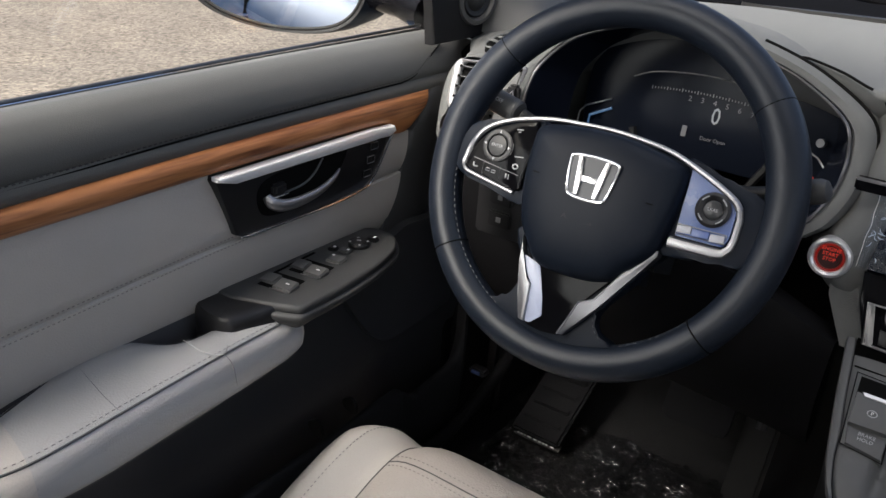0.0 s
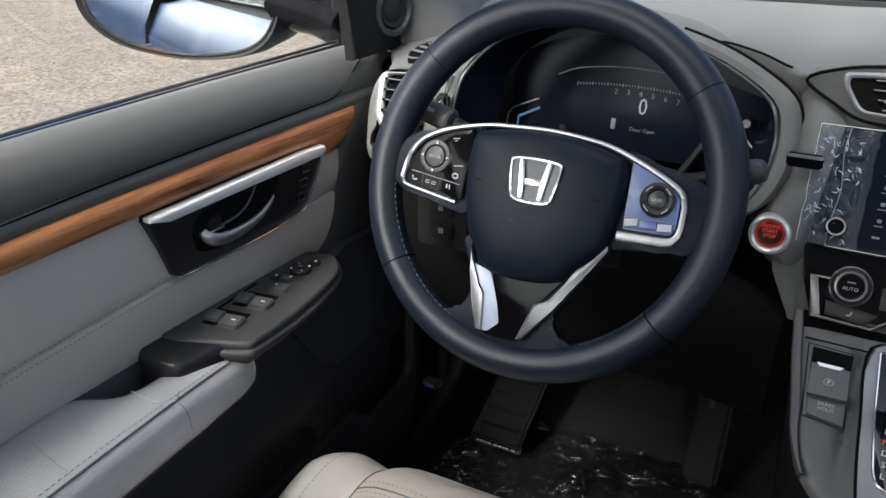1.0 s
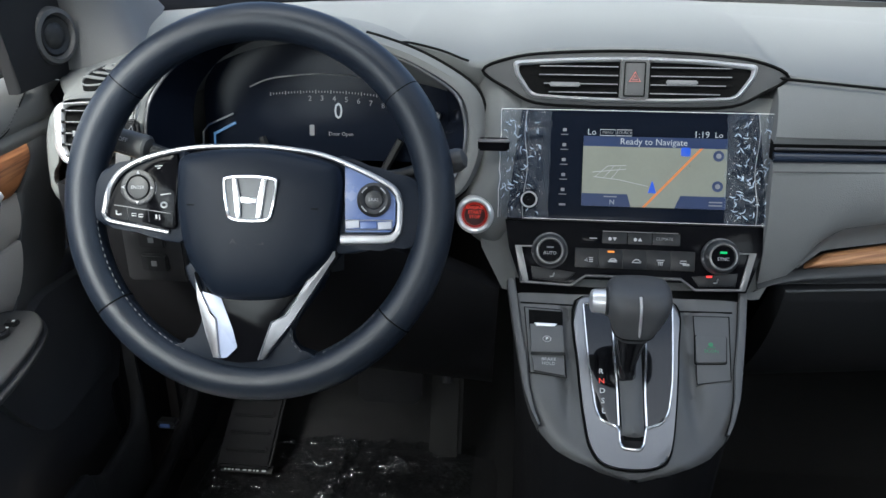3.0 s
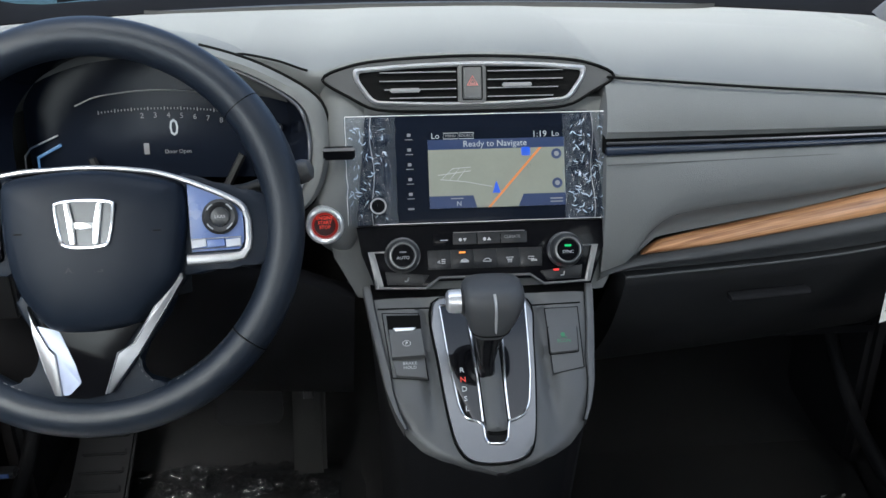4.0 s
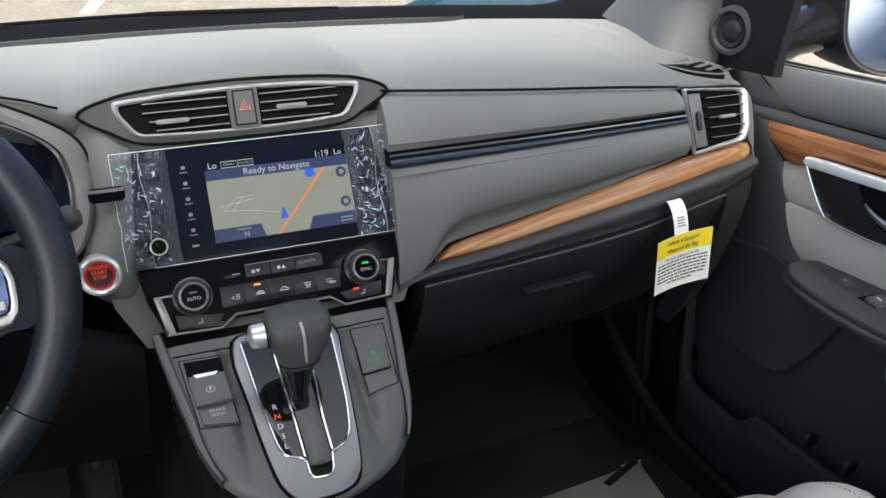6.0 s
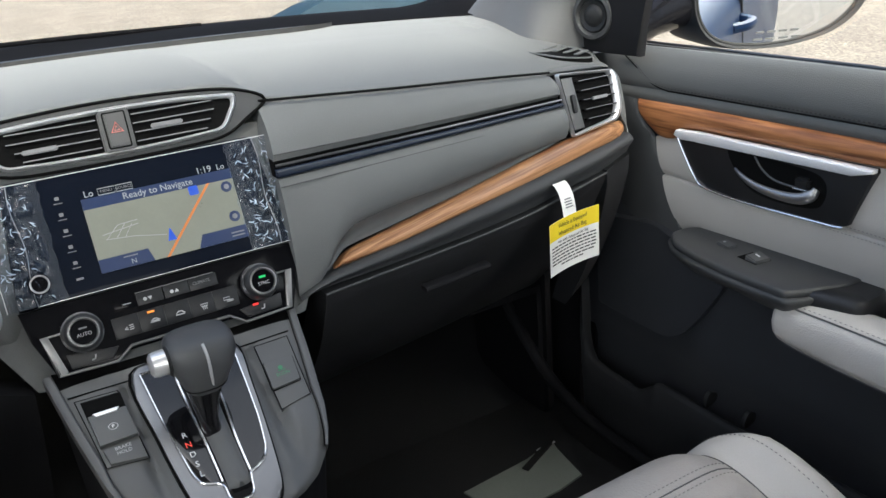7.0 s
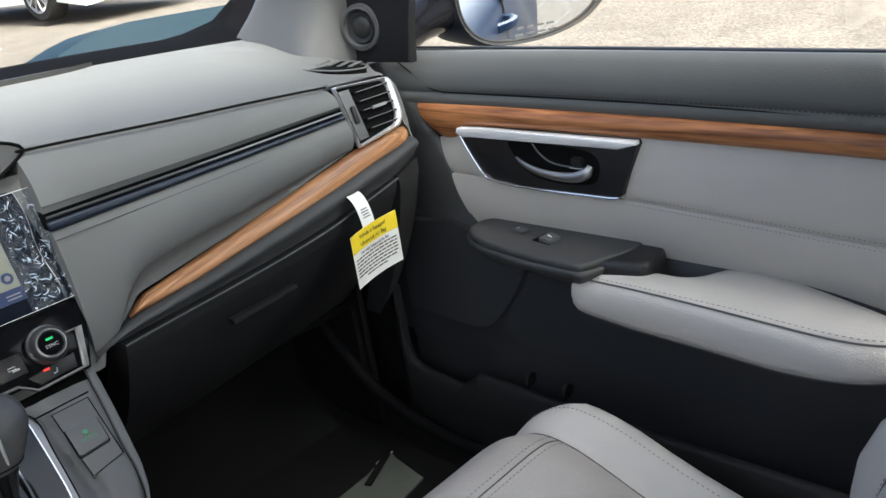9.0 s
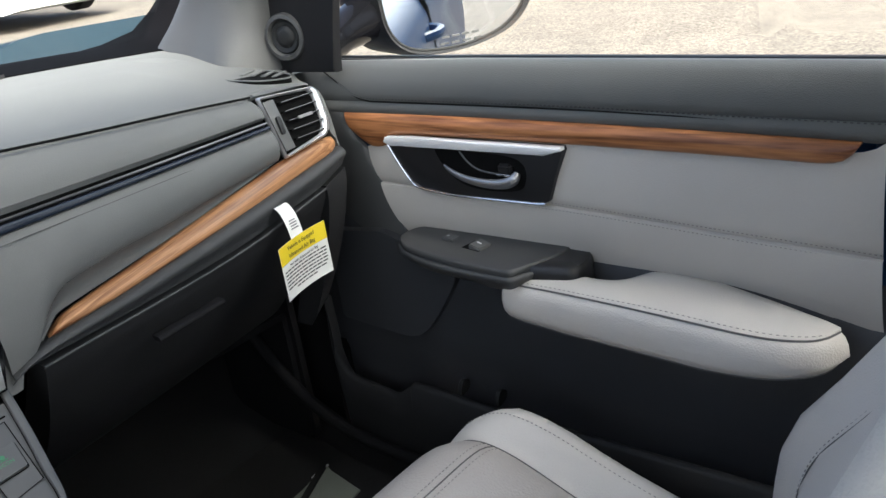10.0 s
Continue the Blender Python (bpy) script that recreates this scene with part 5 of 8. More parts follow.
# ---- screen and climate panel ----
def build_display():
    e = thing("touch_screen", (0.005, -0.04, 0.99), "glossy black touch screen unit showing a navigation map", "screen")
    unit = [(-0.126, 0.002), (-0.120, 0.004), (0.120, 0.004), (0.126, 0.001), (0.139, -0.112), (0.138, -0.118), (-0.138, -0.118), (-0.139, -0.112)]
    part("bezel", prism(unit, 0.010, DISP, 0.003, base=-0.03), LCD, e, "glossy black bezel")
    w = 0.0104
    x0, x1, y0, y1 = -0.0585, 0.0935, -0.1025, -0.0135
    part("screen_panel", prism([(x0, y0), (x1, y0), (x1, y1), (x0, y1)], w, DISP, 0, base=0.009), LCD, e)
    my1 = y1 - 0.0235
    part("map_area", prism([(x0, y0 + 0.001), (x1, y0 + 0.001), (x1, my1), (x0, my1)], w + 0.0003, DISP, 0, base=w), MAP_LIT, e, "pale green map")
    part("title_bar", prism([(x0, my1), (x1, my1), (x1, my1 + 0.011), (x0, my1 + 0.011)], w + 0.0003, DISP, 0, base=w), NAVY_LIT, e)
    L = lambda n, t, s, u, v, mt=WHITE_LIT, a="CENTER": lettering(n, t, s, DISP @ Matrix.Translation((u, v, w + 0.0008)), mt, e, align=a, thick=0.0001)
    L("screen_title", "Ready to Navigate", 0.0096, 0.016, my1 + 0.0055)
    L("clock_digits", "1:19", 0.0098, 0.066, y1 - 0.0090)
    L("temperature_word", "Lo", 0.0092, -0.050, y1 - 0.0085)
    L("temperature_word", "Lo", 0.0085, 0.084, y1 - 0.0090)
    for k in range(2):
        u = -0.033 + 0.0175 * k
        fr = [DISP @ Vector((u + du, y1 - 0.0086 + dv, w + 0.0006)) for du, dv in ((-0.008, -0.0032), (0.008, -0.0032), (0.008, 0.0032), (-0.008, 0.0032))]
        part("key_frame", tube(fr, 0.0004, 4, True), WHITE_LIT, e)
        lettering("key_word", ("MENU", "SOURCE")[k], 0.0042, DISP @ Matrix.Translation((u, y1 - 0.0086, w + 0.0006)), GREY_INK, e, thick=0.0001)
    bot = y0 + 0.001
    part("corner_tab", prism([(x0, bot), (-0.006, bot), (-0.010, bot + 0.0135), (x0, bot + 0.0135)], w + 0.0008, DISP, 0, base=w), NAVY_LIT, e)
    part("corner_tab", prism([(0.040, bot), (x1, bot), (x1, bot + 0.0135), (0.046, bot + 0.0135)], w + 0.0008, DISP, 0, base=w), NAVY_LIT, e)
    L("compass_letter", "N", 0.0072, -0.026, bot + 0.0045)
    part("tab_marks", box((0.083, bot + 0.0075, w + 0.0008), (0.014, 0.0014, 0.0004), DISP, 0), GREY_INK, e)
    part("tab_marks", box((0.083, bot + 0.0040, w + 0.0008), (0.014, 0.0014, 0.0004), DISP, 0), GREY_INK, e)
    part("tab_marks", box((-0.028, bot + 0.0105, w + 0.0008), (0.014, 0.0012, 0.0004), DISP, 0), GREY_INK, e)
    part("route_line", prism([(0.006, bot), (0.0092, bot), (0.0682, my1), (0.065, my1)], w + 0.0007, DISP, 0, base=w), ROUTE_LIT, e)
    st = bmesh.new()
    for a, b in (((-0.045, -0.070), (-0.032, -0.058)), ((-0.036, -0.071), (-0.025, -0.058)), ((-0.028, -0.072), (-0.018, -0.059)), ((-0.048, -0.065), (-0.012, -0.061)), ((-0.046, -0.070), (-0.020, -0.0725)), ((-0.02, -0.0725), (0.012, -0.079)), ((-0.032, -0.058), (-0.012, -0.057))):
        tube([DISP @ Vector((*a, w + 0.0006)), DISP @ Vector((*b, w + 0.0006))], 0.0004, 4, bm=st)
    part("street_lines", st, STREET_LIT, e)
    part("car_arrow", prism([(0.0115, -0.086), (0.0205, -0.086), (0.0165, -0.0735), (0.0155, -0.0735)], w + 0.0012, DISP, 0.0002, base=w), ARROW_LIT, e)
    part("map_pin", prism(round_rect(0.010, 0.0095, 0.002, 0.0500, my1 - 0.004), w + 0.0012, DISP, 0.0002, base=w), ARROW_LIT, e)
    for v in (my1 - 0.0075, my1 - 0.040):
        part("map_key", prism(disc(0.0058, 0.0845, v, 20), w + 0.0010, DISP, 0.0002, base=w), NAVY_LIT, e)
        part("map_key_sign", prism(disc(0.0028, 0.0845, v, 12), w + 0.0013, DISP, 0.0001, base=w), GREY_INK, e)
    for k in range(6):
        part("side_key_sign", box((-0.079, -0.020 - 0.0162 * k, 0.0104), (0.0040 if k < 5 else 0.007, 0.0034 if k < 5 else 0.0022, 0.0006), DISP, 0.001), GREY_INK, e)
        if k < 5:
            part("side_key_word", box((-0.079, -0.0250 - 0.0162 * k, 0.0104), (0.008, 0.0008, 0.0004), DISP, 0), GREY_INK, e)
    kb = part("volume_knob", lathe([(0.0098, 0.008), (0.0098, 0.017), (0.0086, 0.0188), (0.0070, 0.0188), (0.0066, 0.0175), (0, 0.0175)], DISP @ Matrix.Translation((-0.115, -0.0970, 0)), 32), PIANO, e)
    part("knob_ring", lathe([(0.0086, 0.0186), (0.0090, 0.0192), (0.0078, 0.0195), (0.0072, 0.0189)], DISP @ Matrix.Translation((-0.115, -0.0970, 0)), 32), SATIN, kb)
    lettering("knob_word", "VOL", 0.0055, DISP @ Matrix.Translation((-0.115, -0.0830, 0.0106)), GREY_INK, e, thick=0.0001)
    # protective film, wrinkled and overhanging
    f = thing("protective_film", (0.005, -0.05, 0.99), "clear crumpled protective film stuck over the screen", "film")
    for u0, u1, nu in ((-0.149, -0.094, 56), (0.092, 0.152, 64)):
        nv, rows = 96, []
        for j in range(nv + 1):
            v = 0.001 - 0.118 * j / nv
            row = []
            for i in range(nu + 1):
                u = u0 + (u1 - u0) * i / nu + (0.003 * noise.noise((i * 0.3, j * 0.12, 0)) if i in (0, nu) else 0)
                inset = min(1, (-0.098 - u if u0 < 0 else u - 0.094) / 0.008)
                blob = max(0, noise.noise((u * 150, v * 95, 3)) + 0.08) + 0.3 * max(0, noise.noise((u * 260, v * 200, 7)))
                row.append(DISP @ Vector((u, v, 0.0118 + 0.0080 * blob * max(0, inset) - 0.03 * max(0, abs(u - 0.001) - 0.138))))
            rows.append(row)
        fp = part("film_sheet", loft(rows), FILM_HAZY, f, smooth=40)
        fp.visible_shadow = False
    # light caught by the film's creases, drawn as short whitish tubes
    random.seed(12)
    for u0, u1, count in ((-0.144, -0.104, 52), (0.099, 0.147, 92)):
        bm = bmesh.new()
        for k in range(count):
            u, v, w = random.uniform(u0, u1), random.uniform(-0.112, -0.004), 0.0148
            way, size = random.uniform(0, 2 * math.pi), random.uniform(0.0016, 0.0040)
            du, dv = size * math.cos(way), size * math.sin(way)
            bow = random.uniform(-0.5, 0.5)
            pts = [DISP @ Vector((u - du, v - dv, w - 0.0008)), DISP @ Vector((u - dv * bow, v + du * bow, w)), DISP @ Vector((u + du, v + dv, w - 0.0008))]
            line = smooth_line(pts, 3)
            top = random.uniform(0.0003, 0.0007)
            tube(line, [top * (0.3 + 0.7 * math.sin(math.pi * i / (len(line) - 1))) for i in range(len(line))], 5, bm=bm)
        tagged(part("film_crease_glints", bm, CREASE_GLINT, f), kind="stuff")
    part("film_edge", tube([DISP @ Vector((u, 0.0012, 0.0128)) for u in np.linspace(-0.148, 0.150, 20)], 0.0004, 4), TAG_W, f)
    part("film_edge", tube([DISP @ Vector((u, -0.1172, 0.0128)) for u in np.linspace(-0.12, 0.138, 20)], 0.0004, 4), SATIN, f)
    for s in (-1, 1):
        part("film_edge", tube([DISP @ Vector((0.001 + s * (0.149 + 0.0016 * noise.noise((t * 7, s, 0))), 0.001 - 0.118 * t, 0.0135 + 0.0012 * noise.noise((t * 12, s, 4)))) for t in np.linspace(0, 1, 40)], 0.0003, 4), TAG_W, f)
        part("film_edge", tube([DISP @ Vector((0.002 + s * (0.122 + 0.002 * math.sin(9 * t)), -0.118 * t, 0.0135)) for t in np.linspace(0, 1, 14)], 0.0004, 4), SATIN, f)


build_display()


def build_climate():
    e = thing("climate_panel", (0.005, -0.09, 0.90), "glossy black climate control panel with two knobs", "climate control")
    part("panel", prism([(-0.140, -0.119), (0.140, -0.119), (0.135, -0.150), (0.120, -0.190), (0.07, -0.191), (0.055, -0.180), (-0.055, -0.180), (-0.07, -0.191), (-0.120, -0.190), (-0.135, -0.150)][::-1], 0.007, DISP, 0.0015, base=-0.03), PIANO, e)
    edge = [(-0.098, -0.1475), (-0.127, -0.1475), (-0.1205, -0.1865), (-0.066, -0.1885), (-0.0505, -0.1775), (0.0505, -0.1775), (0.066, -0.1885), (0.1165, -0.1865), (0.1275, -0.1475), (0.098, -0.1475)]
    part("silver_edge", tube([DISP @ Vector((u, v, 0.008)) for u, v in edge], 0.0016, 6), SURROUND, e, "satin silver edging")
    for s in (-1, 1):
        part("silver_flare", prism(fillet([(s * 0.1285, -0.1465), (s * 0.1210, -0.1480), (s * 0.1120, -0.1855), (s * 0.1180, -0.1880)][::s], 0.0015), 0.0095, DISP, 0.0008, base=0.004), SURROUND, e, "broad satin silver side")
        m = DISP @ Matrix.Translation((0.0905 * s, -0.1515, 0))
        k = part("temperature_knob", lathe([(0.0198, 0.004), (0.0198, 0.0115), (0.0188, 0.0125), (0.0188, 0.0145), (0.0181, 0.0155), (0.0181, 0.0195), (0.0168, 0.0230), (0.0150, 0.0252), (0.0130, 0.0256), (0.0122, 0.0245), (0, 0.0245)], m, 40), KNOB_GREY, e, "ridged dark grey knob")
        # highlights of the knob's ridges, painted on as thin grey rings
        for r, z in ((0.0192, 0.0122), (0.0184, 0.0150)):
            part("knob_line", tube([m @ Vector((r * math.cos(a), r * math.sin(a), z)) for a in np.linspace(0, 2 * math.pi, 36, endpoint=False)], 0.0004, 4, True), SATIN_D, k)
        part("knob_ring", lathe([(0.0142, 0.0254), (0.0142, 0.0264), (0.0130, 0.0266), (0.0126, 0.0255)], m, 40), SURROUND, k, "thin silver ring")
        part("knob_cap", lathe([(0, 0.0252), (0.0110, 0.0252), (0.0118, 0.0245), (0.0118, 0.02)], m, 32), PIANO, k)
        lettering("knob_word", "AUTO" if s < 0 else "SYNC", 0.0050, m @ Matrix.Translation((0, -0.0025, 0.0254)), PALE_INK, k)
        if s > 0:
            part("lamp", box((0, 0.0045, 0.0254), (0.007, 0.0022, 0.0006), m, 0), GREEN_LIT, k)
        else:
            part("knob_sign", box((0, 0.0038, 0.0254), (0.0075, 0.0016, 0.0004), m, 0), GREY_INK, k)
        hb = part("seat_heat_button", prism([(s * 0.062, -0.1745), (s * 0.110, -0.1690), (s * 0.108, -0.1835), (s * 0.070, -0.1850)][::-s], 0.0082, DISP, 0.0008, base=0.004), KEY_BLACK, e)
        part("seat_sign", tube([DISP @ Vector((s * 0.087 + du, -0.1785 + dv, 0.0090)) for du, dv in ((0.0024, 0.0030), (0.0012, -0.0012), (-0.0022, -0.0016))], 0.0008, 5), PALE_INK, hb)
        if s > 0:
            part("lamp", box((0.080, -0.1735, 0.0093), (0.006, 0.0022, 0.0006), DISP, 0), RED_LIT, hb)
    # upper key strip
    part("strip_line", tube([DISP @ Vector((-0.034, -0.1285, 0.0080)), DISP @ Vector((0.046, -0.1285, 0.0080))], 0.0004, 4), SATIN_D, e)
    for u, w in ((-0.046, 0.022), (-0.021, 0.026), (0.006, 0.025), (0.034, 0.029)):
        k = part("fan_key", prism(round_rect(w, 0.0125, 0.0008, u, -0.1355), 0.0078, DISP, 0.0004, base=0.005), KEY_BLACK if u > -0.04 else PIANO, e)
        if u == 0.034:
            lettering("climate_word", "CLIMATE", 0.0046, DISP @ Matrix.Translation((0.032, -0.1350, 0.0081)), GREY_INK, k)
        elif u < -0.04:
            part("key_sign", box((u + 0.002, -0.1365, 0.0080), (0.008, 0.0008, 0.0004), DISP, 0), PALE_INK, k)
        else:
            part("key_sign", lathe([(0, 0.0084), (0.0019, 0.0082), (0.0019, 0.0078)], DISP @ Matrix.Translation((u - 0.005, -0.1365, 0)), 8), PALE_INK, k)
            way = -1 if u < 0 else 1
            part("key_sign", prism([(u - 0.0022, -0.1365 - 0.0016 * way), (u + 0.0022, -0.1365 - 0.0016 * way), (u, -0.1365 + 0.0020 * way)][::way], 0.0083, DISP, 0, base=0.0076), PALE_INK, k)
    # lower slab of air keys
    for j in range(5):
        u = -0.050 + 0.0255 * j
        k = part("air_key", prism([(u - 0.01275, -0.1475), (u + 0.01275, -0.1475), (u + 0.01265, -0.1685), (u - 0.01265, -0.1685)][::-1], 0.0080, DISP, 0.0003, base=0.005), KEY_BLACK, e)
        c = DISP @ Matrix.Translation((u + 0.002, -0.1600, 0.0083))
        line = lambda pts, r=0.0005, loop=False: part("key_sign", tube([c @ Vector((a, b, 0)) for a, b in pts], r, 4, loop), PALE_INK, k)
        if j == 0:
            for dv in (-0.0020, 0, 0.0020):
                line([(0.0002, dv), (0.0045, dv + 0.0004)])
            line([(-0.0042, -0.0008), (-0.0020, 0.0014), (-0.0016, -0.0016)], 0.0009, True)
        elif j < 3:
            line([(-0.0048, -0.0012), (-0.0030, 0.0006), (-0.0010, 0.0020), (0.0022, 0.0018), (0.0034, 0.0004), (0.0048, -0.0002), (0.0046, -0.0014)], 0.0006, True)
            if j == 1:
                line([(-0.0030, -0.0004), (0.0034, -0.0004)], 0.0010)
        elif j == 3:
            line([(-0.0040, 0.0022), (0.0040, 0.0022), (0.0026, -0.0004), (-0.0026, -0.0004)], 0.0005, True)
            for du in (-0.0018, 0, 0.0018):
                line([(du, 0.0008), (du, -0.0036)])
        else:
            line([(-0.0048, 0.0022), (0.0016, 0.0022), (0.0016, -0.0004), (-0.0048, -0.0004)], 0.0005, True)
            for dv in (-0.0012, -0.0024):
                line([(-0.0020, dv), (0.0050, dv)])
        if j == 1:
            part("lamp", box((u, -0.1505, 0.0091), (0.007, 0.0020, 0.0006), DISP, 0), ORANGE_LIT, k)


build_climate()


# ---- centre console ----
def console_half(d):
    """Half the console's width at a distance down its slope."""
    return float(np.interp(d, (0.0, 0.04, 0.063, 0.117, 0.142, 0.16, 0.177, 0.19, 0.198, 0.2045), (0.1265, 0.1205, 0.1165, 0.1065, 0.0985, 0.0900, 0.0745, 0.0545, 0.0360, 0.004)))


def build_console():
    e = thing("centre_console", (0, -0.3, 0.42), "dark grey centre console sloping down from the dashboard", "console")
    rows = []
    us = np.linspace(-1, 1, 49)
    for d in list(np.linspace(0.002, 0.14, 30)) + list(np.linspace(0.145, 0.2045, 22)):
        hw = console_half(d)
        row = []
        for u in us:
            x = u * hw
            # hollow flutes beside the shift gate, a fold towards the outer edge low down
            flute = -0.0075 * math.exp(-(((abs(x) - 0.062) / 0.0065) ** 2)) * min(1, d / 0.02) * max(0.0, 1 - max(0, d - 0.12) / 0.05)
            drop = -0.030 * max(0, (d - 0.125) / 0.08) ** 1.6 * max(0, (abs(x) - 0.045) / 0.05)
            row.append(CONS @ Vector((x, -d, -0.006 * abs(u) ** 14 + flute + drop - 0.010 * max(0, (d - 0.188) / 0.0165) ** 2)))
        rows.append(row)
    part("top_panel", loft(rows), CONSOLE, e, smooth=60)
    edge = [r[0] for r in rows] + [r[-1] for r in rows[::-1]]
    wall = [[p + Vector((0, 0, -0.0005)) for p in edge]]
    for k, dy, dz in ((0.985, 0.002, -0.012), (0.96, 0.010, -0.06), (0.92, 0.025, -0.16)):
        wall.append([Vector((p.x * k, p.y + dy, p.z + dz)) for p in edge])
    wall.append([Vector((p.x * 0.9, p.y + 0.04, 0.42)) for p in edge])
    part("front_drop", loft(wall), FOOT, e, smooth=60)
    back = [[Vector((u * 0.092, y, z - 0.01 * abs(u) ** 8)) for u in np.linspace(-1, 1, 17)] for y, z in ((-0.285, 0.50), (-0.36, 0.585), (-0.95, 0.585), (-1.05, 0.58), (-1.06, 0.43))]
    part("rear_deck", loft(back), FOOT, e, smooth=60)
    for s in (-1, 1):
        part("deck_side", box((0.090 * s, -0.67, 0.50), (0.012, 0.74, 0.16), bevel=0.004), FOOT, e)
    # raised border strips along both edges
    for s in (-1, 1):
        ds = np.linspace(-0.014, 0.158, 24)
        sec = []
        for d in ds:
            h = console_half(max(0, d)) + (0.0 if d > 0 else 0.14 * -d)
            taper = 1 - 0.8 * max(0, d - 0.09) / 0.068
            sec.append([CONS @ Vector((s * (h + q), -d, w)) for q, w in ((-0.0075 * taper, -0.004), (-0.0075 * taper, 0.0012 * taper), (-0.0062 * taper, 0.0024 * taper), (-0.002 * taper, 0.0026 * taper), (0.0010, 0.0008), (0.0016, -0.008), (-0.001, -0.03))])
        part("side_rail", loft(sec), CONSOLE, e, smooth=40)
        part("rail_joint", tube([p[0] + Vector((0, 0, 0.0012)) for p in sec], 0.0010, 5), GAP, e)
    part("top_gap", box((0, 0.012, -0.02), (0.25, 0.03, 0.03), CONS, 0.004), GAP, e)
    part("field_step", tube([CONS @ Vector((u, -0.0175 + 0.02 * abs(u), 0.0)) for u in np.linspace(-0.114, -0.056, 9)], 0.0009, 5), GAP, e)
    part("field_step", tube([CONS @ Vector((u, -0.0195 + 0.02 * abs(u), 0.0)) for u in np.linspace(0.056, 0.110, 9)], 0.0009, 5), GAP, e)
    # shift gate: satin surround, gloss plate, slot with bright lips
    sur = smooth2([(-0.0535, -0.012), (0, -0.010), (0.0500, -0.012), (0.0490, -0.070), (0.0405, -0.146), (0.0325, -0.184), (0.0190, -0.1965), (-0.004, -0.2000), (-0.0270, -0.1965), (-0.0385, -0.184), (-0.0450, -0.160), (-0.0515, -0.095)], 5)
    part("gate_surround", prism(sur, 0.0052, CONS, 0.0035, 4, base=-0.03), SURROUND, e, "satin metal shift surround")
    part("surround_joint", tube([CONS @ Vector((u * 1.025, v * 1.006 + 0.001, 0.0006)) for u, v in sur], 0.0014, 5, True), GAP, e)
    left = [(-0.0470, -0.018), (-0.0425, -0.085), (-0.0362, -0.140), (-0.0318, -0.1520), (-0.0178, -0.1572), (-0.0140, -0.1630), (-0.0138, -0.1755), (-0.0105, -0.1805)]
    right = [(0.0045, -0.1812), (0.0085, -0.1770), (0.0122, -0.1582), (0.0190, -0.1558), (0.0292, -0.1510), (0.0349, -0.1395), (0.0405, -0.1087), (0.0438, -0.0685), (0.0470, -0.018)]
    plate = fillet(left + right, [0.002, 0.01, 0.006, 0.005, 0.003, 0.002, 0.004, 0.004, 0.004, 0.004, 0.002, 0.003, 0.006, 0.006, 0.01, 0.01, 0.002], 3)
    part("gate_plate", prism(plate, 0.0062, CONS, 0.0006, base=0.0), GLOSS, e, "glossy black gate plate")
    part("plate_line", tube([CONS @ Vector((u, v, 0.0066)) for u, v in plate], 0.0011, 6, True), CHROME, e)
    part("slot_floor", prism([(-0.0140, -0.030), (0.0140, -0.030), (0.0120, -0.152), (0.008, -0.172), (-0.009, -0.172), (-0.0138, -0.152)][::-1], 0.0068, CONS, 0, base=0.0), GAP, e)
    for pts in ([(-0.0165, -0.030), (-0.0168, -0.055), (-0.0150, -0.110), (-0.0146, -0.158)], [(0.0160, -0.030), (0.0162, -0.070), (0.0128, -0.120), (0.0122, -0.157)]):
        part("slot_lip", tube([CONS @ Vector((*p, 0.0078)) for p in smooth_line_2(pts)], 0.0015, 6), CHROME, e)
    ramp_rows = []
    for d in np.linspace(0.045, 0.166, 14):
        hw = 0.0122 - 0.014 * max(0, d - 0.06)
        ramp_rows.append([CONS @ Vector((u * hw - 0.0008, -d, 0.0075 + 0.0042 * (1 - abs(u) ** 3))) for u in np.linspace(-1, 1, 9)])
    ramp_rows.append([p - Vector((0, 0, 0.006)) for p in ramp_rows[-1]])
    part("slot_cover", loft(ramp_rows), CONSOLE, e, smooth=60)
    for k, ch in enumerate("RNDSL"):
        lettering("gear_letter", ch, 0.0082, CONS @ Matrix.Translation((-0.0300 + 0.0004 * k, -0.0990 - 0.0109 * k, 0.0068)), RED_INK if ch == "N" else WHITE_INK, e, thick=0.0001)
    # switch fields
    lfo = [(-0.1095, -0.0215), (-0.0700, -0.0235), (-0.0645, -0.1055), (-0.1015, -0.1005)]
    lf = part("left_switch_field", prism(lfo[::-1], 0.0006, CONS, 0.0004, base=-0.01), CONSOLE, e)
    part("field_joint", tube([CONS @ Vector((u, v, 0.0008)) for u, v in lfo], 0.0006, 4, True), GAP, lf)
    part("brake_recess", prism([(-0.1050, -0.0250), (-0.0685, -0.0262), (-0.0680, -0.0500), (-0.1035, -0.0490)][::-1], 0.0016, CONS, 0, base=0.0), GAP, lf)
    part("brake_switch", prism([(-0.1032, -0.0455), (-0.0685, -0.0462), (-0.0662, -0.0790), (-0.1012, -0.0800)][::-1], 0.0070, CONS, 0.0016, base=0.0), CONSOLE, lf, "parking brake switch")
    part("switch_lip", prism([(-0.0985, -0.0450), (-0.0745, -0.0452), (-0.0775, -0.0490), (-0.0960, -0.0490)][::-1], 0.0082, CONS, 0.0004, base=0.006), BRIGHT, lf)
    part("switch_sign", tube([CONS @ Vector((-0.0850 + 0.0042 * math.cos(a), -0.0640 + 0.0034 * math.sin(a), 0.0073)) for a in np.linspace(0, 2 * math.pi, 14, endpoint=False)], 0.0005, 4, True), PALE_INK, lf)
    lettering("switch_word", "P", 0.0050, CONS @ Matrix.Translation((-0.0850, -0.0640, 0.0073)), WHITE_INK, lf, thick=0.0001)
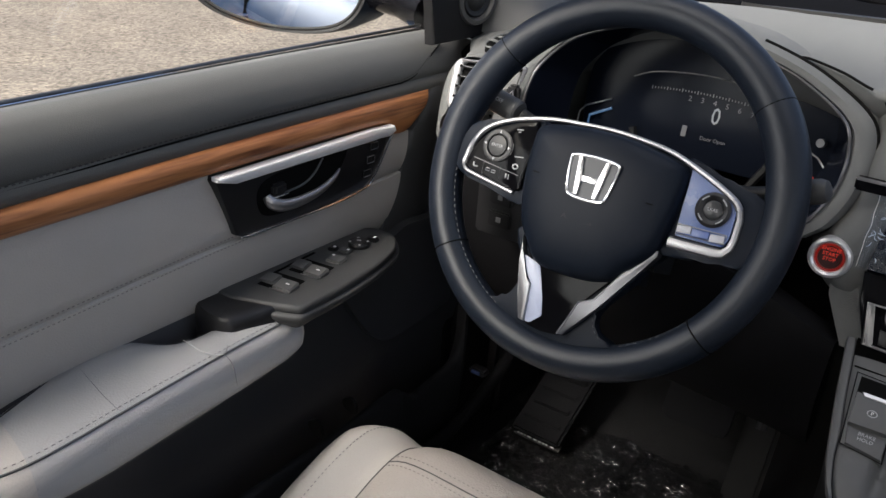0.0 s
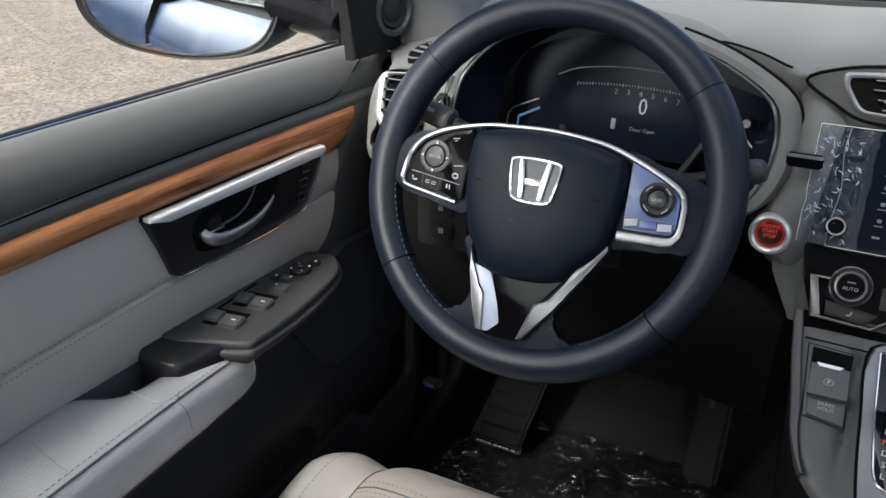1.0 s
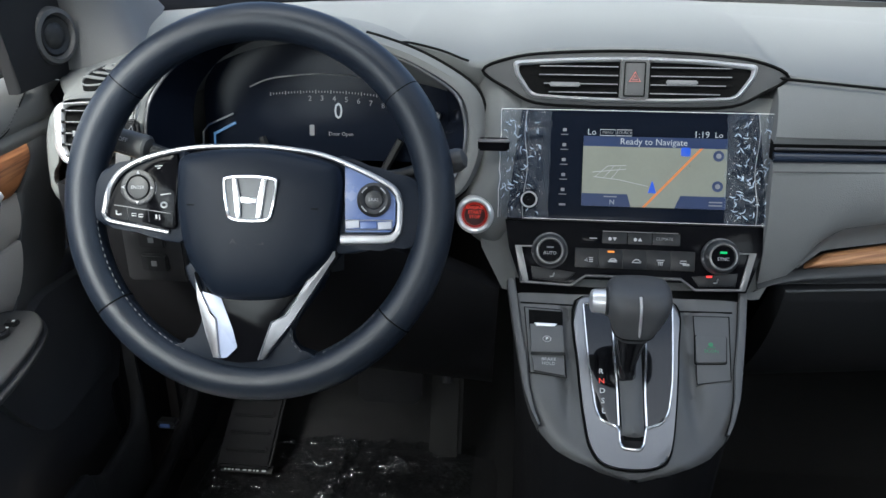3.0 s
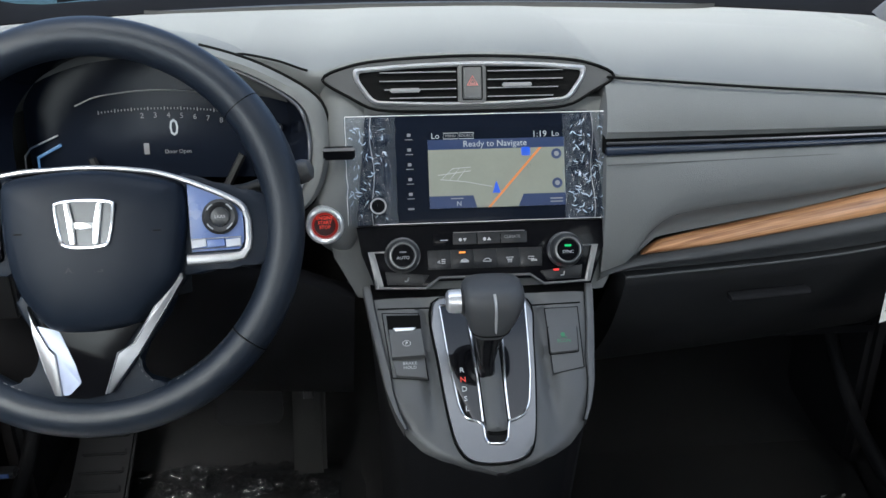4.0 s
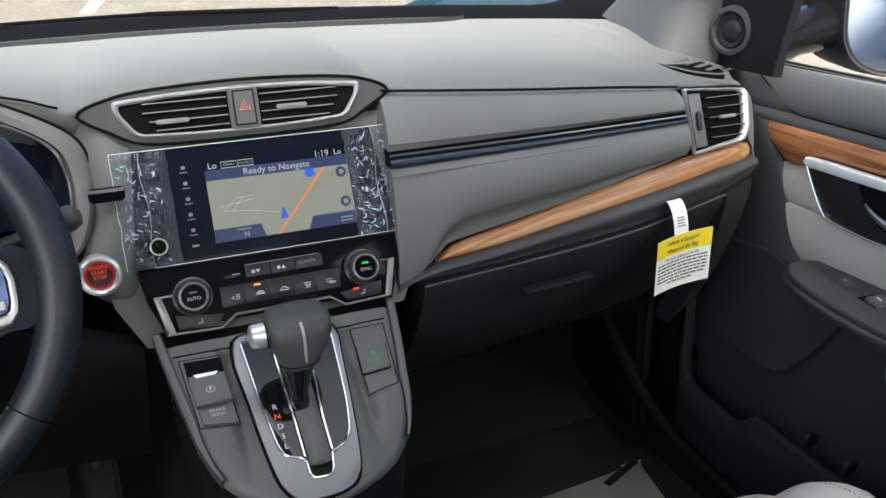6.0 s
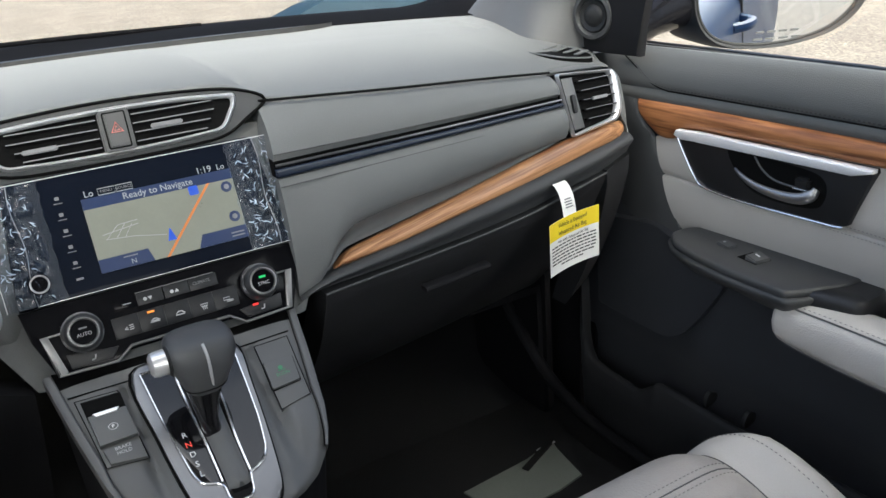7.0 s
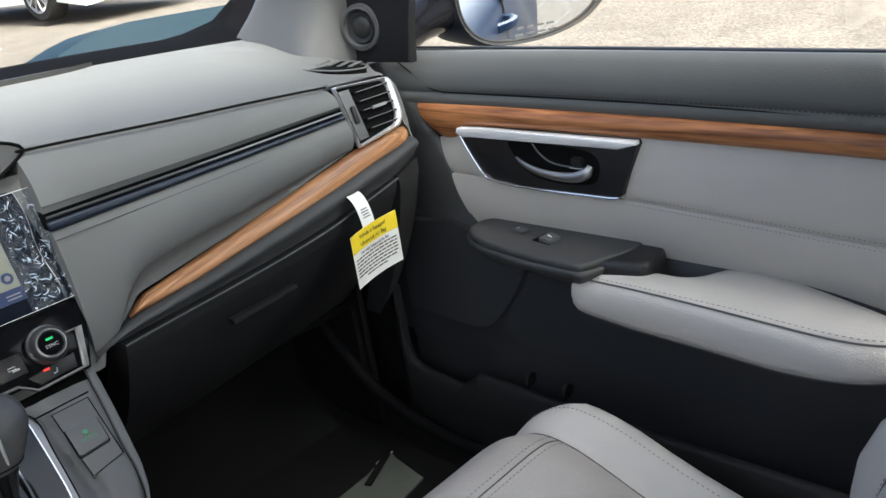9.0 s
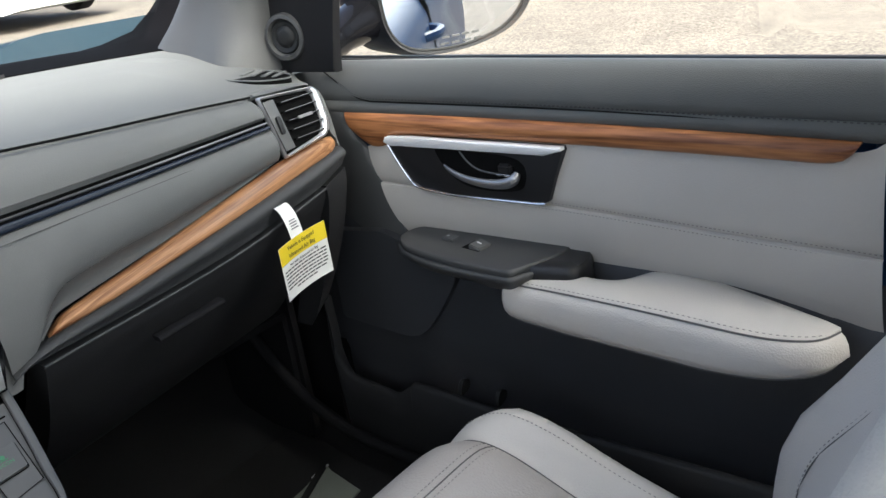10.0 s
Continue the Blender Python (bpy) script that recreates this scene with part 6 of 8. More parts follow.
    part("hold_switch", prism([(-0.1000, -0.0832), (-0.0668, -0.0845), (-0.0660, -0.1048), (-0.0975, -0.1000)][::-1], 0.0050, CONS, 0.0016, base=0.0), CONSOLE, lf)
    lettering("switch_word", "BRAKE\nHOLD", 0.0050, CONS @ Matrix.Translation((-0.0828, -0.0895, 0.0053)), PALE_INK, lf, thick=0.0001)
    rfo = [(0.0690, -0.0240), (0.1060, -0.0235), (0.1000, -0.0985), (0.0660, -0.1050)]
    rf = part("right_switch_field", prism(rfo[::-1], 0.0006, CONS, 0.0004, base=-0.01), CONSOLE, e)
    part("field_joint", tube([CONS @ Vector((u, v, 0.0008)) for u, v in rfo], 0.0006, 4, True), GAP, rf)
    part("eco_switch", prism(fillet([(0.0690, -0.0490), (0.0998, -0.0495), (0.0965, -0.0795), (0.0665, -0.0815)][::-1], 0.002), 0.0040, CONS, 0.0012, base=0.0), CONSOLE, rf)
    part("switch_joint", tube([CONS @ Vector((*p, 0.0009)) for p in fillet([(0.0682, -0.0482), (0.1006, -0.0487), (0.0972, -0.0803), (0.0657, -0.0823)], 0.002)], 0.0007, 4, True), GAP, rf)
    lettering("switch_word", "ECON", 0.0052, CONS @ Matrix.Translation((0.0830, -0.0680, 0.0043)), GREEN_DIM, rf, thick=0.0001)
    part("switch_sign", prism(disc(0.0026, 0.0830, -0.0600, 8), 0.0044, CONS, 0, base=0.003), GREEN_DIM, rf)
    part("switch_sign", tube([CONS @ Vector((0.0790, -0.0635, 0.0043)), CONS @ Vector((0.0870, -0.0635, 0.0043))], 0.0005, 4), GREEN_DIM, rf)
    # bins between the seats
    part("cup_tray", box((0, -0.55, 0.588), (0.13, 0.22, 0.012), bevel=0.005), BLACK, e)
    part("armrest_box", box((0, -0.86, 0.63), (0.17, 0.20, 0.10), bevel=0.03, segs=4), FOOT, e)


build_console()


def build_shifter():
    e = thing("gear_selector", (0, -0.17, 0.83), "black gear selector with silver release button", "gear lever")

    def ring_at(z, x0, x1, y, d, sq):
        c, hw = (x0 + x1) / 2, (x1 - x0) / 2
        f = lambda q: math.copysign(abs(q) ** sq, q)
        return [Vector((c + hw * f(math.cos(a)), y + d * f(math.sin(a)), z + 0.10 * d * f(math.sin(a)))) for a in np.linspace(0, 2 * math.pi, 36, endpoint=False)]
    stem = [ring_at(*r) for r in ((0.806, -0.0135, 0.0060, -0.190, 0.011, 0.7), (0.822, -0.0145, 0.0035, -0.190, 0.0115, 0.7), (0.838, -0.0160, 0.0030, -0.190, 0.0125, 0.7), (0.856, -0.0185, 0.0085, -0.189, 0.0150, 0.75), (0.872, -0.0205, 0.0150, -0.188, 0.0170, 0.75), (0.884, -0.0220, 0.0210, -0.187, 0.0180, 0.75))]
    part("stem", loft(stem, ring=True, caps=True), GLOSS, e, "glossy black stem")
    head = [ring_at(0.866 + (r[0] - 0.868) * 0.80, *r[1:]) for r in ((0.868, -0.0200, 0.0125, -0.1865, 0.0185, 0.7), (0.874, -0.0228, 0.0172, -0.1862, 0.0205, 0.7), (0.886, -0.0265, 0.0240, -0.185, 0.0225, 0.7), (0.898, -0.0302, 0.0290, -0.184, 0.0242, 0.68), (0.908, -0.0318, 0.0318, -0.183, 0.0250, 0.66), (0.917, -0.0320, 0.0322, -0.182, 0.0250, 0.66), (0.924, -0.0312, 0.0312, -0.181, 0.0236, 0.68), (0.929, -0.0290, 0.0288, -0.180, 0.0205, 0.7), (0.932, -0.0240, 0.0235, -0.179, 0.0150, 0.75), (0.9332, -0.0120, 0.0120, -0.178, 0.0070, 0.8))]
    part("knob", loft(head, ring=True, caps=True), KNOB, e, "black leather knob", smooth=70)
    part("knob_seam", tube([p + Vector((0, 0, -0.0005)) for p in ring_at(0.8712, -0.0230, 0.0175, -0.1862, 0.0207, 0.7)], 0.0007, 5, True), GAP, e)
    part("knob_line", tube(smooth_line([(-0.0005, -0.2010, 0.9130), (0.0, -0.2078, 0.9056), (0.0004, -0.2095, 0.8956), (0.0006, -0.2083, 0.8860), (0.0008, -0.2070, 0.8780), (0.0010, -0.2055, 0.8720)]), 0.0015, 6), BRIGHT, e, "silver line")
    part("release_button", lathe([(0.0, 0.0165), (0.0085, 0.0160), (0.0112, 0.0140), (0.0120, 0.0105), (0.0122, 0.0), (0.0122, -0.006)], basis((-0.0305, -0.1835, 0.8985), (0, -1, 0), (0, 0, 1)), 28), BRIGHT, e, "satin silver button")
    part("button_collar", lathe([(0.0145, -0.004), (0.0148, 0.0), (0.0128, 0.0016), (0.0122, 0.0010)], basis((-0.0305, -0.1835, 0.8985), (0, -1, 0), (0, 0, 1)), 28), BLACK, e)


build_shifter()


# ---- doors ----
def build_door(s):
    side = "passenger" if s > 0 else "driver"
    e = thing("car_door", (0.74 * s, -0.35, 0.42), f"closed {side} door with grey panel, black top and walnut strip", "car door", "front doors")
    P = lambda *p: mir(p, s)
    X = (-s, 0, 0)
    rear = -0.86
    # upper black pad, rolled over the sill
    ys = [0.095, 0.075, 0.05, 0.025, 0.0, -0.04, -0.10, -0.25, -0.45, -0.65, -0.80, rear]
    prof = [(0.768, 1.030), (0.763, 1.053), (0.750, 1.0625), (0.735, 1.0635), (0.720, 1.055), (0.711, 1.036), (0.7085, 1.022), (0.7085, 1.013), (0.710, 1.0115), (0.7085, 1.010), (0.706, 1.004), (0.7055, 0.996), (0.712, 0.990)]
    rows = []
    for y in ys:
        f = max(0, (y - 0.02) / 0.08) ** 2
        rows.append([P(x + 0.03 * f * (z < 1.05), y, z - 0.012 * f - 0.009 * max(0, (-y - 0.30) / 0.56)) for x, z in prof])
    part("top_pad", loft(rows), DOOR_PAD, e, "black leather-grained top pad", smooth=60)
    seam = smooth_line([P(0.716, 0.012, 1.052), P(0.712, -0.018, 1.036), P(0.7095, -0.045, 1.020), P(0.7085, -0.075, 1.0125), P(0.7085, -0.12, 1.0115), P(0.7085, -0.4, 1.0085), P(0.7085, -0.6, 1.0025), P(0.7085, rear, 0.997)], 8)
    part("pad_seam", tube(seam, 0.0011, 5), GAP, e)
    stitches("pad_stitching", [p + Vector((-0.0012 * s, 0, 0.004)) for p in seam], THREAD_D, e, 0.006, 0.0006)
    part("sill_seal", tube([P(0.765, 0.03, 1.058), P(0.765, -0.3, 1.0555), P(0.765, rear, 1.046)], 0.004, 6), RUBBER, e)
    part("sill_chrome", tube([P(0.774, 0.04, 1.0625), P(0.774, -0.3, 1.0595), P(0.774, rear, 1.0505)], 0.0022, 8), SATIN_M, e, "satin outer sill strip")
    # walnut strip
    wt = smooth_line([P(0.706, -0.026, 0.9985), P(0.703, -0.10, 0.9965), P(0.702, -0.40, 0.9935), P(0.702, -0.60, 0.989), P(0.703, -0.724, 0.985)], 8)
    wb = smooth_line([P(0.706, -0.036, 0.966), P(0.704, -0.066, 0.9475), P(0.703, -0.098, 0.949), P(0.703, -0.116, 0.962), P(0.702, -0.16, 0.9665), P(0.702, -0.40, 0.9665), P(0.702, -0.62, 0.9635), P(0.7025, -0.690, 0.9622), P(0.703, -0.710, 0.9670), P(0.703, -0.7215, 0.9800)], 8)
    part("wood_strip", skin(wt, wb, 0.005, X, 70, 10, 0.012, 0.003, 0.15), WOOD_Y, e, "satin walnut strip")
    # grey inner panel with a soft fold
    gt = smooth_line([P(0.712, -0.056, 0.944), P(0.712, -0.10, 0.954), P(0.712, -0.20, 0.972), P(0.711, -0.45, 0.974), P(0.711, -0.70, 0.972), P(0.711, -0.745, 0.985)], 6)
    gm = smooth_line([P(0.709, -0.072, 0.894), P(0.706, -0.20, 0.890), P(0.704, -0.40, 0.886), P(0.704, -0.60, 0.876), P(0.706, -0.748, 0.868)], 6)
    gb = smooth_line([P(0.718, -0.110, 0.806), P(0.728, -0.25, 0.79), P(0.735, -0.45, 0.775), P(0.735, -0.60, 0.77), P(0.712, -0.755, 0.76)], 6)
    n = 60
    a, b, c = resample(gt, n), resample(gm, n), resample(gb, n)
    rows = [[a[i].lerp(b[i], v) + Vector(X) * 0.004 * math.sin(math.pi * v) for i in range(n)] for v in np.linspace(0, 1, 8)]
    rows.append([b[i] + Vector((0.0025 * s, 0, -0.002)) for i in range(n)])
    rows += [[b[i].lerp(c[i], v) + Vector(X) * 0.010 * math.sin(math.pi * v) ** 0.7 for i in range(n)] for v in np.linspace(0.04, 1, 10)]
    part("grey_panel", loft(rows), DOOR_G, e, "light grey padded panel", smooth=50)
    stitches("panel_stitching", [p + Vector((-0.0015 * s, 0, 0.003)) for p in b[22:]], THREAD, e, 0.005, 0.0005)
    stitches("panel_stitching", [p + Vector((-0.0015 * s, 0, -0.006)) for p in b[22:]], THREAD, e, 0.005, 0.0005)
    # dark front edge of the panel, lower shell with pocket
    fr = resample(smooth_line([P(0.712, 0.00, 1.010), P(0.707, -0.020, 0.996), P(0.7055, -0.028, 0.975), P(0.7055, -0.038, 0.957), P(0.707, -0.052, 0.944), P(0.7065, -0.070, 0.90), P(0.7075, -0.104, 0.825), P(0.71, -0.114, 0.80)], 5), 30)
    bk = resample(smooth_line([P(0.722, 0.085, 1.010), P(0.722, 0.075, 0.98), P(0.722, 0.065, 0.94), P(0.722, 0.055, 0.90), P(0.722, 0.045, 0.86), P(0.722, 0.03, 0.82), P(0.722, 0.02, 0.80)], 5), 30)
    part("front_edge", loft([[p + Vector((0.006 * s, -0.002, 0)) for p in fr]] + [[p.lerp(q, v) + Vector((-0.006 * s * math.sin(math.pi * min(1, v * 1.2)) ** 0.6, 0, 0)) for p, q in zip(fr, bk)] for v in (0, 0.06, 0.15, 0.3, 0.5, 0.75, 1)]), DOOR_EDGE, e, "dark front edge of the door panel", smooth=60)
    ys = np.linspace(0.14, rear, 26)
    rows = []
    for v, (x, z) in enumerate(((0.724, 0.83), (0.712, 0.80), (0.706, 0.76), (0.704, 0.70), (0.706, 0.64), (0.715, 0.60), (0.725, 0.56), (0.725, 0.46))):
        rows.append([P(x + (0.010 if y > -0.1 and v > 2 else 0) - 0.03 * max(0, (y + 0.62) / -0.2) * (1 if v > 1 else 0), y, z) for y in ys])
    part("lower_shell", loft(rows), DOOR_LOW, e, "black plastic lower shell", smooth=60)
    sp = fillet([(0.05, 0.806), (-0.073, 0.818), (-0.106, 0.806), (-0.200, 0.800), (-0.206, 0.765), (-0.188, 0.735), (-0.166, 0.703), (-0.138, 0.668), (-0.112, 0.649), (-0.086, 0.6445), (0.05, 0.652)], [0.005, 0.02, 0.02, 0.01, 0.02, 0.02, 0.02, 0.02, 0.02, 0.02, 0.005], 4)
    SPK = Matrix(((0, 0, -s, 0.7085 * s), (1, 0, 0, 0), (0, 1, 0, 0), (0, 0, 0, 1)))
    part("speaker_panel", prism(sp[::s], 0.0155, SPK, 0.009, 5, base=0.0), DOOR_LOW, e, smooth=60)
    # map pocket rim
    pk = smooth_line([P(0.665, 0.055, 0.70), P(0.662, 0.049, 0.637), P(0.661, 0.047, 0.605), P(0.660, 0.035, 0.572), P(0.659, 0.014, 0.561), P(0.657, -0.052, 0.5555), P(0.656, -0.080, 0.556), P(0.656, -0.111, 0.577), P(0.656, -0.1345, 0.585), P(0.655, -0.29, 0.581), P(0.656, -0.60, 0.585), P(0.660, -0.84, 0.585)], 8)
    low = [Vector((p.x - 0.006 * s + 0.01 * s, p.y + 0.004, 0.44)) for p in pk]
    part("pocket_front", loft([[p + Vector((0.014 * s, 0, -0.006)) for p in pk], [p + Vector((0.010 * s, 0, 0)) for p in pk], [p + Vector((0.003 * s, 0, 0.002)) for p in pk], [p + Vector((-0.003 * s, 0, -0.004)) for p in pk], [p.lerp(q, 0.35) + Vector((-0.008 * s, 0, 0)) for p, q in zip(pk, low)], low]), BOX_LID, e, smooth=70)
    for y in (-0.195, -0.262):
        part("pocket_divider", prism(smooth2([(0.0, 0.0), (0.020, 0.004), (0.022, 0.016), (0.010, 0.022), (0.002, 0.016)], 3), 0.006, basis(P(0.672, y, 0.578), (s, 0, 0), (0, 0, 1)), 0.001), DASH_HARD, e)
    # handle bezel
    D = Matrix(((0, 0, -s, 0.7005 * s), (1, 0, 0, 0), (0, 1, 0, 0), (0, 0, 0, 1)))
    bez = [(-0.110, 0.9595), (-0.135, 0.9655), (-0.394, 0.9645), (-0.396, 0.960), (-0.371, 0.894), (-0.364, 0.8905), (-0.225, 0.8895), (-0.165, 0.8945), (-0.148, 0.903), (-0.128, 0.930)]
    part("handle_plate", prism(bez if s < 0 else bez[::-1], 0.005, D, 0.002, base=-0.01), BLACK, e, "black handle plate")
    part("plate_line", tube([D @ Vector((*p, 0.006)) for p in smooth_line_2([(-0.366, 0.891), (-0.355, 0.8897), (-0.34, 0.8895), (-0.225, 0.889), (-0.165, 0.894), (-0.148, 0.9025), (-0.128, 0.930), (-0.112, 0.957)])], 0.0016, 6), CHROME, e)
    top = [(-0.108, 0.9585), (-0.112, 0.9660), (-0.150, 0.9675), (-0.397, 0.9660), (-0.397, 0.9615), (-0.372, 0.9545), (-0.150, 0.9550), (-0.120, 0.9535)]
    part("silver_bar", prism(top, 0.0105, D, 0.003, 3, base=0.0), BAR, e, "satin silver upper bar")
    cup = smooth2([(-0.198, 0.950), (-0.225, 0.953), (-0.310, 0.950), (-0.338, 0.940), (-0.340, 0.918), (-0.325, 0.904), (-0.27, 0.901), (-0.228, 0.912)], 5)
    part("handle_cup", prism(cup, 0.0056, D, 0, base=0.004), GAP, e)
    part("cup_edge", tube([D @ Vector((*p, 0.0058)) for p in smooth_line_2([(-0.240, 0.952), (-0.252, 0.938), (-0.270, 0.928), (-0.300, 0.925), (-0.322, 0.926)])], 0.0014, 6), CONSOLE, e)
    lev = [(-0.211, 0.9310, 0.006), (-0.222, 0.9265, 0.010), (-0.240, 0.9205, 0.0135), (-0.262, 0.9165, 0.016), (-0.289, 0.9150, 0.0175), (-0.314, 0.9165, 0.017), (-0.328, 0.9225, 0.014), (-0.331, 0.9295, 0.009)]
    pts = smooth_line([D @ Vector(p) for p in lev], 4)
    rad = [0.0012 + 0.0046 * min(1, i / (len(pts) * 0.72)) ** 0.8 - 0.0022 * max(0, i / len(pts) - 0.82) / 0.18 for i in range(len(pts))]
    h = part("release_lever", tube(pts, rad, 12, flat=1.25), SATIN, e, "satin silver release lever")
    part("lock_tab", box((-0.313, 0.934, 0.009), (0.020, 0.013, 0.010), D, 0.003), BLACK, e)
    part("lock_line", box((-0.316, 0.9265, 0.0125), (0.030, 0.0022, 0.003), D, 0.0008), CHROME, e)
    if s < 0:
        for k in range(3):
            part("memory_button", box((-0.148 - 0.006 * k, 0.9465 - 0.0165 * k, 0.0052), (0.016, 0.0095, 0.003), D, 0.001), DASH_HARD, e)
            part("button_mark", tube([D @ Vector((*q, 0.0070)) for q in round_rect(0.0145, 0.0085, 0.0015, -0.148 - 0.006 * k, 0.9465 - 0.0165 * k, 2)], 0.0004, 4, True), GREY_INK, e)
    # switch pod: a tray with a rolled lip, a second ledge under it, and a block behind it
    pod = fillet([(0.667, -0.131), (0.700, -0.131), (0.726, -0.160), (0.728, -0.300), (0.722, -0.386), (0.690, -0.3850), (0.634, -0.3605), (0.618, -0.352), (0.6185, -0.300), (0.6240, -0.245), (0.632, -0.195), (0.643, -0.160)], [0.012, 0.012, 0.015, 0.02, 0.006, 0.006, 0.006, 0.007, 0.02, 0.02, 0.02, 0.012], 4)
    cxy = Vector((0.675, -0.262, 0))

    def pod_ring(grow, z, dx=0.0):
        out = []
        for x, y in pod:
            q = Vector((x, y, 0)) - cxy
            q = cxy + q + q.normalized() * grow
            out.append(P(q.x + dx, q.y, z))
        return out
    part("switch_pod", loft([pod_ring(0.0, 0.8195), pod_ring(0.0012, 0.8210), pod_ring(0.0012, 0.8255), pod_ring(-0.0005, 0.8282), pod_ring(-0.0035, 0.8290)] + [[P(cxy.x + (x - cxy.x) * k, cxy.y + (y - cxy.y) * k, 0.8290) for x, y in pod] for k in (0.6, 0.2, 0.01)], ring=True, caps=True), POD, e, "dark grey window switch pod", smooth=50)
    part("pod_ledge", loft([pod_ring(-0.002, 0.8205), pod_ring(0.0050, 0.8190), pod_ring(0.0064, 0.8165), pod_ring(0.0055, 0.8130), pod_ring(0.0010, 0.8050, 0.003), pod_ring(-0.012, 0.790, 0.012), pod_ring(-0.03, 0.772, 0.03)], ring=True), POD, e, smooth=60)
    blk = fillet([(0.640, -0.352), (0.735, -0.352), (0.735, -0.405), (0.700, -0.424), (0.672, -0.426), (0.655, -0.420)], [0.002, 0.002, 0.012, 0.012, 0.008, 0.008], 4)
    part("pod_end", loft([[P(0.69 + (x - 0.69) * k, -0.39 + (y + 0.39) * k, z) for x, y in blk] for k, z in ((1.02, 0.760), (1.0, 0.814), (0.97, 0.822), (0.90, 0.8255), (0.4, 0.826))], ring=True, caps=True), BLACK, e, smooth=50)

    def key(name, x, y, w, d, h=0.005, mt=BLACK, rot=8, tilt=5):
        return part(name, box((0, 0, 0), (w, d, h), pose(x * s, y, 0.8305, tilt, 0, -rot * s), 0.0015), mt, e)

    def well(x, y, w, d):
        part("switch_well", box((0, 0, 0), (w, d, 0.002), pose(x * s, y, 0.8286, 0, 0, -8 * s), 0.0005), GAP, e)
    if s > 0:
        well(0.672, -0.266, 0.026, 0.032)
        key("window_switch", 0.671, -0.272, 0.024, 0.020, 0.008, CONSOLE, tilt=12)
        key("lock_switch", 0.682, -0.215, 0.018, 0.022, 0.004, CONSOLE)
        part("switch_mark", box((0, 0, 0), (0.002, 0.007, 0.0006), pose(0.671 * s, -0.272, 0.8352, 12, 0, -8 * s), 0), WHITE_INK, e)
        part("switch_mark", box((0, 0, 0), (0.0035, 0.0035, 0.0006), pose(0.683 * s, -0.210, 0.8329, 5, 0, -8 * s), 0), PALE_INK, e)
    else:
        part("switch_slot", box((0, 0, 0), (0.004, 0.092, 0.002), pose(0.7000 * s, -0.289, 0.8286, 0, 0, -4 * s), 0.0005), GAP, e)
        for y in (-0.3325, -0.2840):
            well(0.6750, y + 0.006, 0.040, 0.036)
            key("window_switch", 0.6620, y, 0.0245, 0.0200, 0.008, CONSOLE, tilt=10)
            key("window_switch", 0.6880, y + 0.002, 0.0200, 0.0190, 0.006, CONSOLE, tilt=10)
            part("switch_mark", box((0, 0, 0), (0.0045, 0.0016, 0.0006), pose(0.6590 * s, y, 0.8352, 10, 0, -8 * s), 0), WHITE_INK, e)
            part("switch_rim", box((0, 0, 0), (0.0240, 0.0014, 0.0016), pose(0.6625 * s, y - 0.0115, 0.8298, 0, 0, -8 * s), 0.0004), SATIN_D, e)
        key("lock_switch", 0.6690, -0.2420, 0.0210, 0.0180, 0.005, CONSOLE)
        key("lock_switch", 0.6780, -0.2160, 0.0150, 0.0110, 0.005, CONSOLE)
        key("lock_switch", 0.6930, -0.2210, 0.0110, 0.0110, 0.005, BLACK)
        for x, y in ((0.6760, -0.2390), (0.6740, -0.2150), (0.6915, -0.2200)):
            part("switch_mark", box((0, 0, 0), (0.0028, 0.0028, 0.0006), pose(x * s, y, 0.8333, 5, 0, -8 * s), 0), WHITE_INK, e)
        kb = part("mirror_knob", lathe([(0.0135, 0), (0.0135, 0.0045), (0.0120, 0.0062), (0.0100, 0.0058), (0.0092, 0.0070), (0, 0.0075)], Matrix.Translation(P(0.6785, -0.1900, 0.8285)), 28), BLACK, e)
        for k in range(4):
            a = radians(45 + 90 * k)
            part("mirror_mark", box((0, 0, 0), (0.0024, 0.0024, 0.0006), pose(0.6785 * s + 0.0110 * math.cos(a), -0.1900 + 0.0110 * math.sin(a), 0.8348), 0), WHITE_INK, kb)
        part("mirror_mark", box((0, 0, 0), (0.0050, 0.0022, 0.0006), pose(0.6785 * s, -0.1900, 0.8363, 0, 0, 30), 0), PALE_INK, kb)
        key("fold_switch", 0.6760, -0.1660, 0.0140, 0.0110, 0.006, BLACK)
        part("switch_mark", box((0, 0, 0), (0.0030, 0.0030, 0.0006), pose(0.6735 * s, -0.1655, 0.8340, 5, 0, -8 * s), 0), WHITE_INK, e)
    # armrest: one upholstered wedge; outline of its top, from the pod rearwards
    sh = -0.004 if s > 0 else 0.004
    inner = [(x + sh, y) for x, y in ((0.641, -0.340), (0.638, -0.360), (0.635, -0.42), (0.629, -0.50), (0.624, -0.567), (0.620, -0.634), (0.6225, -0.672), (0.632, -0.700), (0.645, -0.714), (0.664, -0.722))]
    outer = [(0.682, -0.340), (0.683, -0.37), (0.681, -0.42), (0.6815, -0.455), (0.692, -0.476), (0.714, -0.491), (0.733, -0.512), (0.726, -0.56), (0.713, -0.60), (0.690, -0.668), (0.674, -0.706), (0.664, -0.722)]
    ni = 50
    I = resample(smooth_line([(x, y, 0) for x, y in inner], 6), ni)
    O = resample(smooth_line([(x, y, 0) for x, y in outer], 6), ni)
    rows = []
